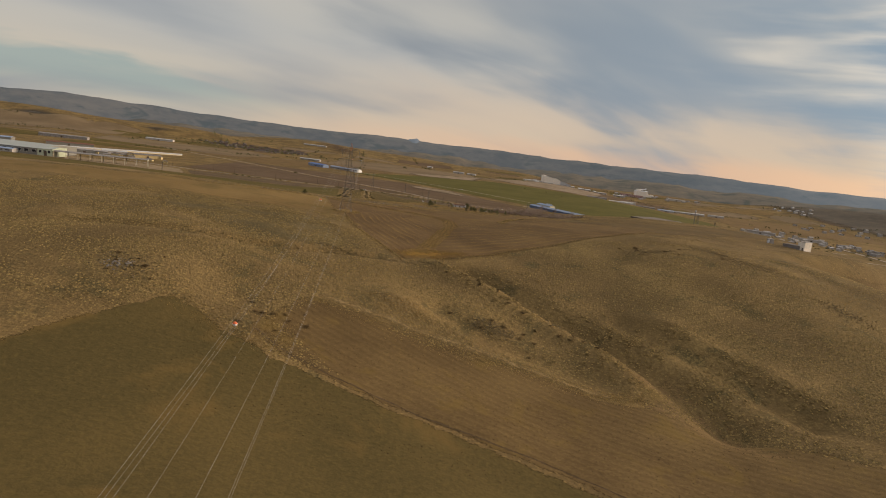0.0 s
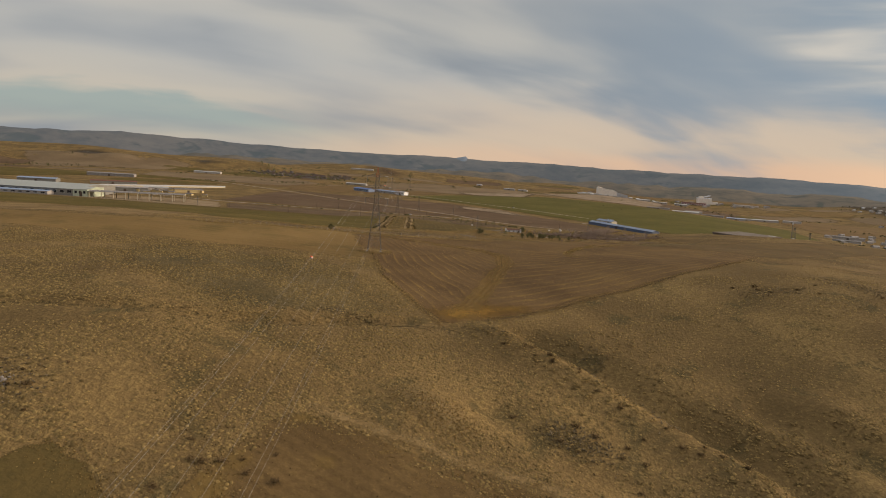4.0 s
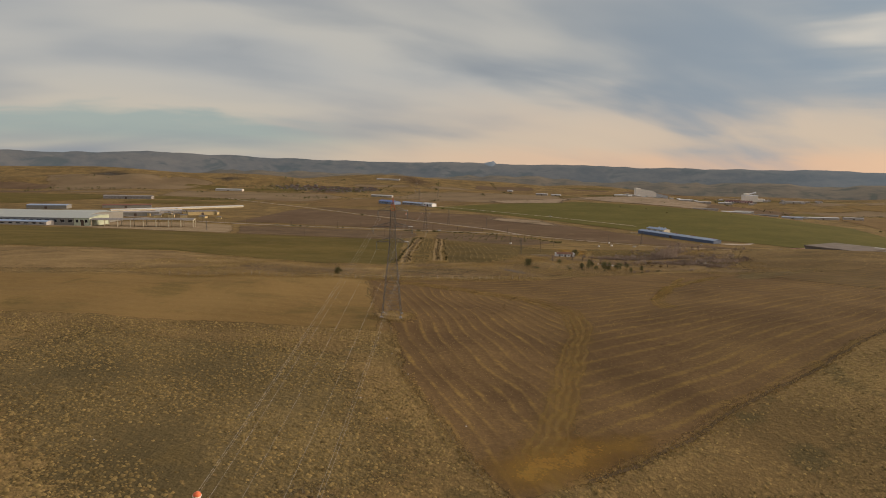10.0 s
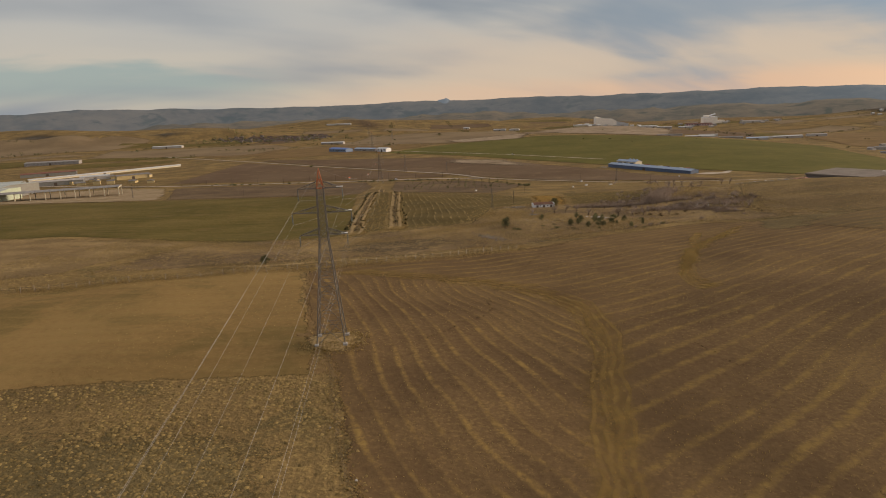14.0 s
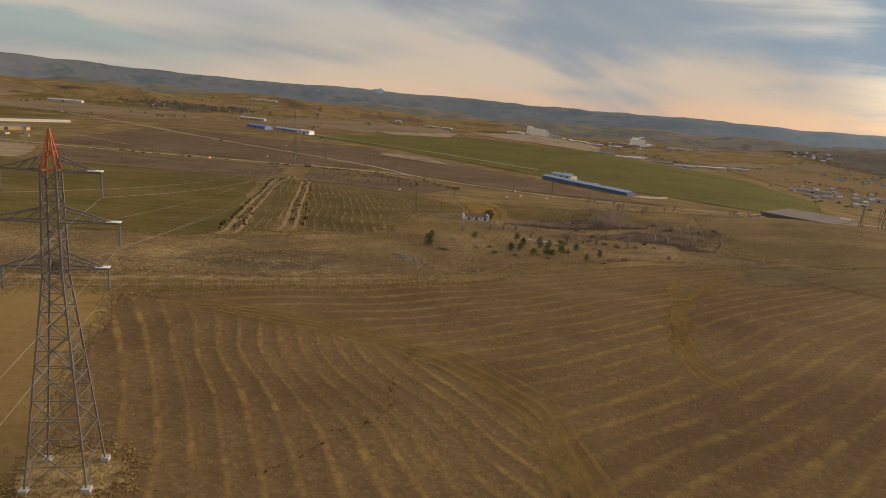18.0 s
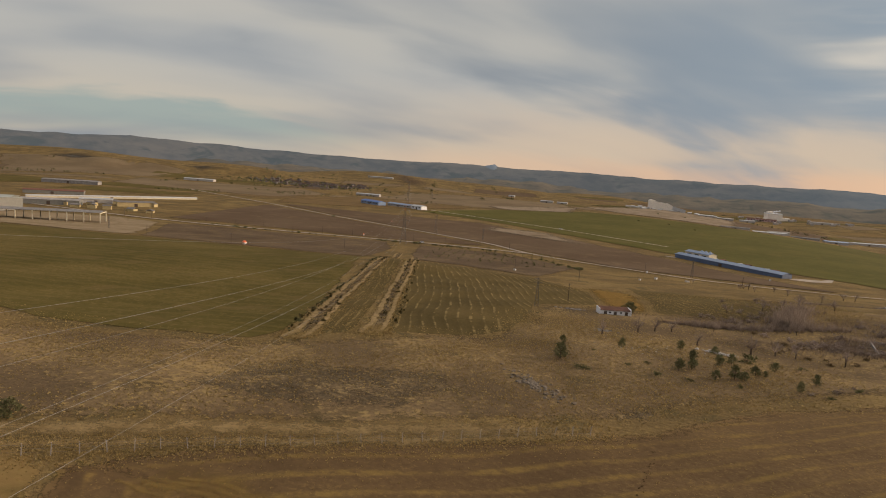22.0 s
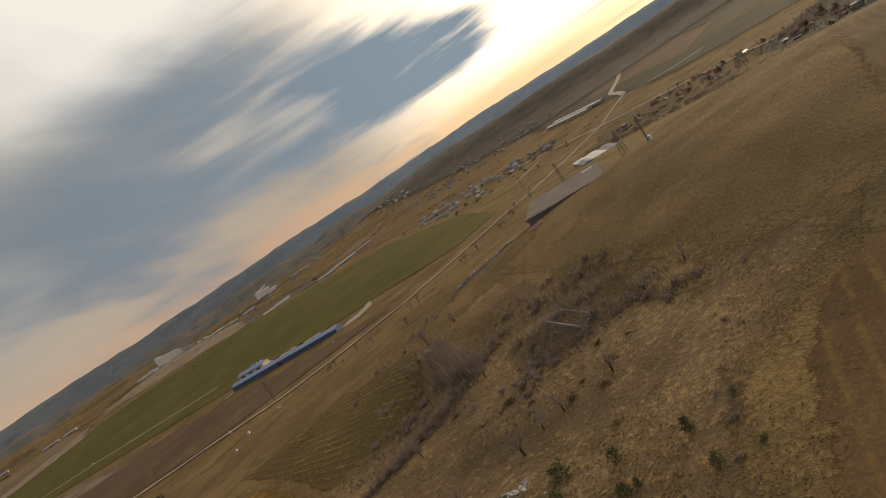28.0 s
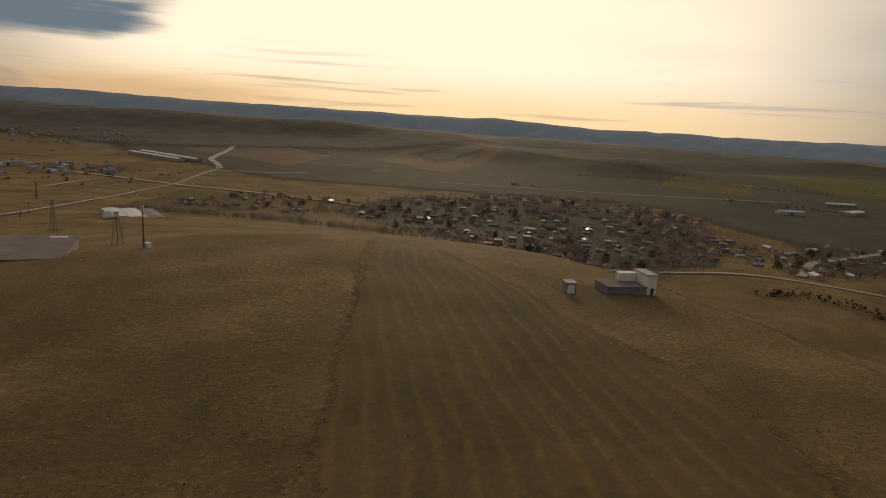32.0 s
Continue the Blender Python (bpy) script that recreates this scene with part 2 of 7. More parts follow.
def surface(name, low_c, high_c, scale=0.05, fine=1.2, rough=0.95, bump=0.3, stripes=None, third=None, per_object=0.0, metallic=0.0, spec=0.04, cover=0.0, speck=None, soft=False):
    """Ground and wall surfaces: two colours mixed by noise at two scales, with relief. stripes: colour, spacing in metres, degrees, strength, waviness."""
    m = bpy.data.materials.new(name)
    m.use_nodes = True
    k = Nodes(m.node_tree)
    at = k.n("ShaderNodeTexCoord").outputs["Object"]
    low_c, high_c = dusty(low_c), dusty(high_c)
    a, b = k.noise(at, scale, 5.0, 0.6), k.noise(at, fine, 6.0, 0.65)
    c = k.mix(k.ramp(k.math("ADD", k.math("MULTIPLY", a, 0.6), k.math("MULTIPLY", b, 0.4)), 0.36, 0.64), rgb(*low_c), rgb(*high_c))
    if third:
        c = k.mix(k.math("MULTIPLY", k.ramp(k.noise(at, scale * 2.7, 4.0, 0.6, 0.6), 0.52, 0.68), third[1]), c, rgb(*third[0]))
    height = b
    if speck:
        sc, ss, strength = speck
        spots = k.noise(at, ss, 3.0, 0.7)
        f = k.math("MULTIPLY", k.ramp(k.math("ADD", spots, k.math("MULTIPLY_ADD", a, 0.5, -0.25)), 0.53, 0.66), strength)
        c = k.mix(f, c, rgb(*sc))
        height = k.math("ADD", b, k.math("MULTIPLY", spots, 1.2))
    if stripes:
        sc, gap, turn, strength, wavy = stripes[:5]
        thin = stripes[5] if len(stripes) > 5 else 0.15
        bent = k.n("ShaderNodeVectorMath", operation="ADD", i0=at, i1=k.n("ShaderNodeVectorMath", operation="SCALE", i0=k.n("ShaderNodeTexNoise", Vector=at, Scale=0.012, Detail=2.0).outputs["Color"], Scale=wavy).outputs[0]).outputs[0]
        sp = k.n("ShaderNodeSeparateXYZ", Vector=bent)
        if len(stripes) > 6:
            cx, cy, reach = stripes[6]
            d = k.math("MULTIPLY", k.math("ARCTAN2", k.math("SUBTRACT", cy, sp.outputs[1]), k.math("SUBTRACT", cx, sp.outputs[0])), reach)
        else:
            d = k.math("ADD", k.math("MULTIPLY", sp.outputs[0], -math.sin(radians(turn))), k.math("MULTIPLY", sp.outputs[1], math.cos(radians(turn))))
        wave = k.math("SINE", k.math("MULTIPLY", d, 2 * math.pi / gap))
        f = k.ramp(k.math("ADD", wave, k.math("MULTIPLY_ADD", k.noise(at, 0.09, 5.0, 0.7), 2.4, -1.2)), thin, thin + (0.4 if thin > 0.7 else 0.95))
        f = k.math("MULTIPLY", f, k.ramp(k.noise(at, 0.55, 4.0, 0.7), 0.30, 0.62))
        c = k.mix(k.math("MULTIPLY", f, strength), c, rgb(*sc))
        rows = k.math("SINE", k.math("MULTIPLY", d, 2 * math.pi / 1.3))
        height = k.math("ADD", b, k.math("ADD", k.math("MULTIPLY", wave, 0.25), k.math("MULTIPLY", rows, 0.012)))
    if per_object:
        r = k.n("ShaderNodeObjectInfo").outputs["Random"]
        c = k.mix(1.0, c, k.n("ShaderNodeCombineColor", i0=k.math("MULTIPLY_ADD", r, per_object, 1 - per_object / 2), i1=k.math("MULTIPLY_ADD", r, per_object, 1 - per_object / 2), i2=k.math("MULTIPLY_ADD", r, per_object, 1 - per_object / 2)).outputs[0], "MULTIPLY")
    s = k.n("ShaderNodeBsdfPrincipled", Base_Color=c, Roughness=rough, Metallic=metallic)
    s.inputs["Specular IOR Level"].default_value = spec
    if bump:
        k.put(s, "Normal", k.n("ShaderNodeBump", Strength=bump, Distance=0.25, Height=height).outputs[0])
    out = s.outputs[0]
    if cover:
        grown = k.n("ShaderNodeAttribute")
        grown.attribute_name = "cover"
        gaps = k.math("ADD", k.math("MULTIPLY", k.noise(at, 0.35, 5.0, 0.7), 0.6), k.math("MULTIPLY", k.noise(at, 1.6, 4.0, 0.7), 0.4))
        dense = k.ramp(k.math("ADD", k.math("MULTIPLY", grown.outputs["Fac"], cover), k.math("MULTIPLY_ADD", gaps, 2.0 if soft is True else 1.0, -1.05 if soft is True else -0.55)), *((-0.05, 0.66) if soft == "thin" else (0.16, 0.36) if soft else (0.10, 0.24)))
        mixer = k.n("ShaderNodeMixShader", i0=dense, i1=k.n("ShaderNodeBsdfTransparent").outputs[0], i2=out)
        out = mixer.outputs[0]
    k.t.links.new(out, k.n("ShaderNodeOutputMaterial").inputs[0])
    return m


STEPPE = surface("dry_steppe_grass", (0.108, 0.074, 0.030), (0.184, 0.124, 0.048), 0.022, 0.9, bump=1.0, third=((0.070, 0.056, 0.027), 0.75), speck=((0.27, 0.185, 0.075), 0.9, 0.50))
PLOUGH = surface("brown_ploughed_soil", (0.115, 0.073, 0.030), (0.160, 0.104, 0.044), 0.03, 0.7, bump=0.5, third=((0.141, 0.098, 0.028), 0.5), stripes=((0.175, 0.118, 0.048), 2.6, 158, 0.18, 5, 0.3), cover=1.0, soft=True)
FALLOW = surface("brown_fallow_soil", (0.084, 0.055, 0.022), (0.130, 0.086, 0.034), 0.03, 0.9, bump=0.6, third=((0.150, 0.098, 0.030), 0.5), stripes=((0.178, 0.118, 0.046), 3.1, 157, 0.20, 9, 0.4), cover=1.0, soft=True, speck=((0.19, 0.128, 0.05), 1.1, 0.35))
HEADLAND_LINE = surface("ochre_headland_line", (0.190, 0.120, 0.036), (0.275, 0.178, 0.052), 0.15, 1.0, bump=0.4, cover=0.30, soft="thin")
PALE_GRASS = surface("pale_long_grass", (0.128, 0.087, 0.038), (0.214, 0.146, 0.064), 0.03, 0.9, bump=1.0, third=((0.098, 0.070, 0.032), 0.6), cover=0.9, soft=True, speck=((0.31, 0.215, 0.095), 0.7, 0.55))
GROWTH = surface("dense_yellow_weeds", (0.160, 0.092, 0.022), (0.228, 0.134, 0.030), 0.1, 1.1, bump=0.6, cover=0.55, soft="thin", speck=((0.135, 0.092, 0.026), 0.9, 0.5))
STUBBLE_A = surface("furrowed_stubble", (0.084, 0.053, 0.024), (0.124, 0.079, 0.034), 0.03, 0.8, bump=0.6, stripes=((0.240, 0.152, 0.050), 4.3, 113, 0.78, 24, 0.50), cover=0.9, soft=True, speck=((0.19, 0.122, 0.05), 1.3, 0.50))
WEDGE = surface("olive_rough_grass", (0.074, 0.056, 0.025), (0.122, 0.088, 0.037), 0.05, 0.9, bump=1.0, cover=0.9, soft=True, speck=((0.19, 0.135, 0.058), 0.8, 0.45))
STUBBLE_C = surface("hilltop_stubble", (0.086, 0.059, 0.027), (0.124, 0.084, 0.036), 0.03, 0.8, bump=0.5, stripes=((0.195, 0.118, 0.034), 5.0, 22, 0.49, 19, 0.22, (900, 850, 776)), cover=0.9, soft=True, third=((0.070, 0.056, 0.024), 0.5))
STUBBLE_B = surface("banded_stubble", (0.084, 0.053, 0.024), (0.124, 0.079, 0.034), 0.03, 0.8, bump=0.6, stripes=((0.235, 0.153, 0.046), 5.4, 22, 0.52, 14, 0.35, (400, 650, 435)), cover=0.9, soft=True, speck=((0.19, 0.122, 0.05), 1.3, 0.50))
HILL = surface("short_hill_grass", (0.100, 0.067, 0.028), (0.164, 0.110, 0.045), 0.02, 0.8, bump=0.8, third=((0.086, 0.061, 0.027), 0.6), cover=0.8, soft=True, speck=((0.27, 0.185, 0.08), 0.7, 0.42))
HEADLAND = surface("yellow_headland_growth", (0.160, 0.102, 0.030), (0.260, 0.168, 0.043), 0.12, 0.9, bump=0.4, cover=0.26, soft="thin")
OCHRE = surface("ochre_field", (0.136, 0.088, 0.031), (0.192, 0.124, 0.045), 0.015, 0.6, bump=0.4, stripes=((0.185, 0.126, 0.050), 7.0, 8, 0.5, 20, 0.3), third=((0.085, 0.064, 0.024), 0.6), cover=1.0, soft=True, speck=((0.19, 0.13, 0.05), 1.3, 0.35))
WINTER_GREEN = surface("winter_wheat", (0.066, 0.053, 0.012), (0.100, 0.075, 0.019), 0.02, 0.7, bump=0.4, stripes=((0.140, 0.098, 0.034), 11.0, 4, 0.4, 30), third=((0.118, 0.080, 0.030), 0.65), cover=1.2, speck=((0.16, 0.110, 0.042), 0.6, 0.6))
DARK_GREEN = surface("dark_sprouting_field", (0.064, 0.050, 0.017), (0.098, 0.070, 0.024), 0.012, 0.8, bump=0.5, third=((0.128, 0.082, 0.029), 0.9), cover=0.9, soft=True, speck=((0.12, 0.085, 0.03), 1.2, 0.4))
BRIGHT_GREEN = surface("green_crop", (0.070, 0.063, 0.014), (0.098, 0.085, 0.020), 0.008, 0.1, bump=0.1, third=((0.117, 0.090, 0.027), 0.6), cover=1.2)
FURROWED = surface("furrowed_dark_field", (0.070, 0.050, 0.016), (0.104, 0.073, 0.024), 0.03, 0.8, bump=0.5, stripes=((0.27, 0.19, 0.085), 3.8, 98, 0.85, 16, 0.80), cover=1.2)
PURPLE = surface("dark_fallow", (0.074, 0.050, 0.028), (0.116, 0.080, 0.045), 0.02, 0.5, bump=0.4, third=((0.17, 0.115, 0.055), 0.5), cover=1.2, speck=((0.18, 0.125, 0.065), 0.5, 0.4))
# far field colours are greyed to stand in for distance haze
DARK_FIELD = surface("dark_brown_field", (0.086, 0.055, 0.030), (0.118, 0.080, 0.045), 0.012, 0.3, bump=0.2, third=((0.188, 0.128, 0.073), 0.35), cover=1.2)
TAN_FIELD = surface("tan_field", (0.132, 0.094, 0.050), (0.182, 0.132, 0.072), 0.01, 0.3, bump=0.2, cover=0.8, soft=True)
STRAW = surface("straw_coloured_grass", (0.165, 0.112, 0.045), (0.270, 0.190, 0.084), 0.15, 1.4, bump=0.7, third=((0.120, 0.078, 0.030), 0.6), cover=0.5, soft="thin")
DIRT_ROAD = surface("pale_dirt_road", (0.275, 0.228, 0.170), (0.390, 0.330, 0.256), 0.08, 0.9, bump=0.2, cover=1.6)
STRAW_LINE = surface("tall_straw_grass", (0.175, 0.120, 0.050), (0.33, 0.232, 0.105), 0.2, 1.3, bump=1.0, third=((0.11, 0.074, 0.032), 0.85), cover=0.38, speck=((0.085, 0.060, 0.028), 0.5, 0.6))
TRACK = surface("worn_track", (0.145, 0.098, 0.045), (0.195, 0.137, 0.066), 0.1, 0.9, bump=0.3, cover=0.34, soft="thin")
# the far valley floor, too, has haze greyed into its colour
VALLEY = surface("dark_valley_floor", (0.046, 0.042, 0.026), (0.076, 0.064, 0.039), 0.006, 0.05, bump=0.3, third=((0.050, 0.052, 0.026), 0.75), cover=0.9, soft=True)
PASTURE = surface("orange_brown_pasture", (0.096, 0.066, 0.034), (0.190, 0.130, 0.062), 0.03, 0.9, bump=1.0, third=((0.070, 0.050, 0.024), 0.65), cover=0.9, soft=True, speck=((0.30, 0.205, 0.09), 0.6, 0.72))
BARE = surface("pale_bare_earth", (0.185, 0.135, 0.072), (0.26, 0.195, 0.115), 0.04, 0.5, bump=0.3, third=((0.14, 0.10, 0.045), 0.6), cover=1.0, soft=True)
ROUGH = surface("rough_stony_pasture", (0.066, 0.050, 0.028), (0.135, 0.096, 0.050), 0.12, 0.9, bump=1.2, cover=0.42, soft=True, speck=((0.27, 0.19, 0.095), 0.7, 0.65))
SCRUB = surface("dark_scrub_soil", (0.058, 0.040, 0.020), (0.092, 0.064, 0.032), 0.08, 0.9, bump=0.5, cover=0.6, soft=True)


# ---- terrain ----
HILLS = [(-120, 60, -2), (-20, 60, -5.3), (70, 60, -3.9), (160, 60, -9.5), (270, 60, -7.9), (-230, 160, 2.3), (-90, 160, 2.8), (10, 160, -7.1), (100, 160, -8.5), (190, 160, -2.7), (300, 160, -3.2), (-260, 245, 5.4), (-120, 245, 8.4), (-20, 245, 3.6), (70, 245, -5.2), (270, 245, -2.6)]
HILLS += [(-230, 325, 6.1), (100, 325, 5.8), (190, 325, 1.4), (-260, 410, 6.9), (-120, 410, 8.2), (70, 410, 3.2), (160, 410, 4.4), (270, 410, 4.6), (-230, 500, 1.4), (10, 500, 1.7), (190, 500, 3.2), (-120, 590, -5.1), (-20, 590, 3.6), (70, 590, -4.5), (160, 590, 5.8), (270, 590, 7.7)]
# smaller knolls and hollows
KNOLLS = [(-101, 754, 4.6), (200, 676, 3.6), (41, 226, -3.4), (108, 667, 3.3), (101, 581, -1), (39, 260, 3), (-85, 204, 3)]
# far rolling hills: x, y, height, radius along x, radius along y
FAR_HILLS = [(-1420, 2080, 17, 90, 60), (-1250, 2140, 15, 70, 80), (-1120, 2210, 19, 95, 60), (-960, 2260, 14, 80, 55), (-850, 2330, 15, 100, 60), (-1580, 2020, 18, 100, 70), (-1340, 2240, 12, 60, 60), (-1500, 2350, 38, 420, 260), (-1050, 2500, 33, 330, 240), (-2000, 2300, 40, 500, 300), (-300, 2900, 22, 500, 260), (-750, 3000, 27, 420, 300),
             (1500, 2450, 44, 420, 330), (2000, 2050, 64, 460, 380), (2250, 1500, 58, 380, 300), (2200, 1080, 42, 330, 200), (1790, 470, 27, 230, 150), (1850, 760, 28, 200, 190), (2700, -300, 26, 300, 200)]


def ease(v, a, b):
    w = np.clip((v - a) / (b - a), 0, 1)
    return w * w * (3 - 2 * w)


def to_line(x, y, pts):
    """Distance from (x, y) to a polyline."""
    best = np.full(np.shape(x), 1e9)
    for (ax, ay), (bx, by) in zip(pts, pts[1:]):
        dx, dy = bx - ax, by - ay
        s = np.clip(((x - ax) * dx + (y - ay) * dy) / (dx * dx + dy * dy), 0, 1)
        best = np.minimum(best, np.hypot(x - ax - s * dx, y - ay - s * dy))
    return best


GULLY = [(15, 262), (26, 257), (35, 250), (44, 238), (56, 229), (70, 217), (80, 204), (86, 188), (90, 172)]
GULLY_B = [(76, 240), (91, 228), (102, 210), (111, 196), (118, 180)]
SPUR = [(4, 256), (12, 251), (20, 246), (29, 239), (46, 223), (59, 211), (64, 201)]
SPUR_FOOT = [(3, 214), (14, 205), (30, 199), (46, 194), (58, 192)]
BANK_B = [(92, 240), (105, 222), (115, 207), (126, 190)]
DITCH = [(-160, 203), (-124, 213), (-100, 218), (-84, 223), (-66, 228), (-53, 237), (-38, 249), (-24, 258)]


def crag(x, y):
    """Small uneven rises and hollows of grazed ground."""
    return (np.sin(x * 0.71 + 1.9 * np.sin(y * 0.37)) * np.sin(y * 0.83 + 1.7 * np.sin(x * 0.29)) + 0.6 * np.sin(x * 1.31 + 2.1 * np.sin(y * 0.53) + 1) * np.sin(y * 1.17 + 1.3 * np.sin(x * 0.61)))


def ground_z(x, y):
    x, y = np.asarray(x, float), np.asarray(y, float)
    z = 31 * (1 - ease(y, 500, 1030)) * (1 - ease(x, 270, 640)) - 22 * ease(x, 330, 760)
    for hx, hy, a in HILLS:
        z = z + a * np.exp(-((x - hx) ** 2 + (y - hy) ** 2) / 10368)
    for hx, hy, a in KNOLLS:
        z = z + a * np.exp(-((x - hx) ** 2 + (y - hy) ** 2) / 2450)
    for hx, hy, a, rx, ry in FAR_HILLS:
        z = z + a * np.exp(-((x - hx) / rx) ** 2 - ((y - hy) / ry) ** 2)
    z = z + 0.35 * np.sin(x / 9.0 + 1.3 * np.sin(y / 23.0)) * np.sin(y / 11.0 + 0.9 * np.sin(x / 17.0)) * (1 - ease(np.hypot(x, y - 350), 350, 700))
    far = ease(np.hypot(x, y - 500), 1000, 2200)
    z = z + far * (5 * np.sin(x / 210 + 1.1 * np.sin(y / 330)) * np.sin(y / 260 + 0.7) + 3 * np.sin(x / 97 + y / 141))
    z = z + 2.2 * np.exp(-((x - 12) ** 2 + (y - 216) ** 2) / 1500) + 3.0 * np.exp(-((x - 122) ** 2 + (y - 292) ** 2) / 2600) + 5.0 * np.exp(-((x - 152) ** 2 + (y - 325) ** 2) / 4200) - 1.6 * np.exp(-((x - 62) ** 2 + (y - 276) ** 2) / 900) + 1.8 * np.exp(-((x + 13) ** 2 + (y - 208) ** 2) / 60) + 1.0 * np.exp(-((x + 54) ** 2 + (y - 364.5) ** 2) / 90)
    z = z - 5.0 * np.exp(-(to_line(x, y, GULLY) / 7.5) ** 2) - 2.8 * np.exp(-(to_line(x, y, GULLY_B) / 6.0) ** 2) - 1.7 * np.exp(-(to_line(x, y, DITCH) / 3.2) ** 2)
    z = z + 3.0 * np.exp(-(to_line(x, y, SPUR) / 8.5) ** 2) - 2.0 * np.exp(-(to_line(x, y, SPUR_FOOT) / 6.0) ** 2) + 1.5 * np.exp(-(to_line(x, y, BANK_B) / 7.0) ** 2)
    rough = np.exp(-(to_line(x, y, SPUR) / 13) ** 2) + np.exp(-(to_line(x, y, GULLY_B) / 12) ** 2) + np.exp(-((x - 42) ** 2 + (y - 264) ** 2) / 300)
    z = z + 0.34 * np.minimum(rough, 1) * crag(x, y)
    # the hill breaks off to the south-east, towards the village
    along_edge, past_edge = (x - 213) * 0.828 + (y - 409) * 0.56, (x - 213) * 0.56 - (y - 409) * 0.828
    w = ease(past_edge, 2, 75) * ease(along_edge, -30, 40) * (1 - ease(along_edge, 300, 600)) * (1 - ease(past_edge, 350, 700))
    z = z * (1 - w) + np.minimum(z, -15.0) * w
    return z


def gz(x, y):
    return float(ground_z(x, y))


def link(name, verts, faces, material, parent=None, smooth=True):
    me = bpy.data.meshes.new(name)
    me.from_pydata(verts, [], faces)
    me.materials.append(material)
    if smooth:
        me.polygons.foreach_set("use_smooth", [True] * len(me.polygons))
    ob = new(name, me)
    ob.parent = parent
    return ob


def axis(lo, hi, step, reach):
    inner = list(np.arange(lo, hi + 1, step))
    out, d = [], step
    p = hi
    while p < reach:
        d = min(d * 1.05, 27)
        p += d
        out.append(p)
    left, d, p = [], step, lo
    while p > -reach:
        d = min(d * 1.05, 27)
        p -= d
        left.append(p)
    return np.array(left[::-1] + inner + out)


gx, gy = axis(-220, 400, 2.5, 4700), axis(60, 720, 2.5, 4700)
XX, YY = np.meshgrid(gx, gy)
ZZ = ground_z(XX, YY)
nx, ny = len(gx), len(gy)
verts = np.stack([XX, YY, ZZ], -1).reshape(-1, 3).tolist()
faces = [(j * nx + i, j * nx + i + 1, (j + 1) * nx + i + 1, (j + 1) * nx + i) for j in range(ny - 1) for i in range(nx - 1)]
tagged(link("ground", verts, faces, STEPPE), "rolling steppe ground under short dry brown grass", "ground", kind="structure")

# the ring of distant hills on the horizon, their haze a painted blue glow
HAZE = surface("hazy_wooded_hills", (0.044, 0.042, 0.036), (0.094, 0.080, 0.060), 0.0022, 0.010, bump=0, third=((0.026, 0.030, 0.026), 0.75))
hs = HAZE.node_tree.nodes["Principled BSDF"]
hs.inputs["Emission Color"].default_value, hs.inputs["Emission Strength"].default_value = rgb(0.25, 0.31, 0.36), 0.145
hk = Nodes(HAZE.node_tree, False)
# the painted haze glow grows stronger towards the sun
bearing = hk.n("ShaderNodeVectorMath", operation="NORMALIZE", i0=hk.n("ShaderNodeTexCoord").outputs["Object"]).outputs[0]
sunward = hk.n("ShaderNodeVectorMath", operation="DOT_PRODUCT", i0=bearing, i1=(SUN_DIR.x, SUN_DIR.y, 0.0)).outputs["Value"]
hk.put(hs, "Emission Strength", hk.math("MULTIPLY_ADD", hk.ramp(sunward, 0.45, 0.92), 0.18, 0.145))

FOOT = surface("hazy_dark_foothills", (0.070, 0.054, 0.032), (0.130, 0.094, 0.052), 0.003, 0.02, bump=0, third=((0.036, 0.036, 0.024), 0.75))
# a fainter blue-green emission stands for haze over the foothills
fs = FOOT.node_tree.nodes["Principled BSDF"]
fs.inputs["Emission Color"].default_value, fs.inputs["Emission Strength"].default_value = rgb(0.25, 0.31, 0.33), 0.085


def ridge(name, radius, top, wobble, seed, depth, label, fade=0.0, material=None, span=None):
    verts, faces, count = [], [], 720
    for i in range(count):
        a = 2 * math.pi * i / count
        p = Vector((math.cos(a) * 3, math.sin(a) * 3, seed))
        h = top + wobble * (noise.noise(p * 0.9) + 0.6 * noise.noise(p * 2.3) + 0.45 * noise.noise(p * 6) + 0.3 * noise.noise(p * 17) + 0.12 * noise.noise(p * 41))
        deg = math.degrees(math.atan2(math.cos(a), math.sin(a)))
        h *= 1 - fade * float(ease(np.float64(deg), 20, 48) * (1 - ease(np.float64(deg), 118, 140)))
        h += (1 - fade) * (16 * math.exp(-((deg + 36) / 16) ** 2) + 12 * math.exp(-((deg + 33) / 2.6) ** 2) + 12 * float(ease(np.float64(-deg), -25, 0)) - 26 * ease(np.float64(abs(deg - 95)), 60, 10) + 20 * math.exp(-((deg - 76) / 4) ** 2))
        if span:
            h = top + wobble * (noise.noise(p * 2.3) + 0.5 * noise.noise(p * 6) + 0.3 * noise.noise(p * 17))
            h = -70 + (h + 70) * float(ease(np.float64(deg), span[0], span[1]) * (1 - ease(np.float64(deg), span[2], span[3])))
        for k, (r, f) in enumerate(((radius - depth, -0.3), (radius - depth * 0.55, 0.35), (radius - depth * 0.2, 0.8), (radius, 1.0), (radius + 60, 0.9))):
            verts.append((math.cos(a) * r, math.sin(a) * r + 300, (h * f if h > 0 else h) - (30 if f < 0 else 0) + 14 * noise.noise(p * 9 + Vector((k * 1.7, 0, 0))) * (0 < f < 1)))
    for i in range(count):
        for k in range(4):
            b, c = i * 5 + k, ((i + 1) % count) * 5 + k
            faces.append((b, c, c + 1, b + 1))
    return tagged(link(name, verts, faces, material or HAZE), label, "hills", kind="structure")


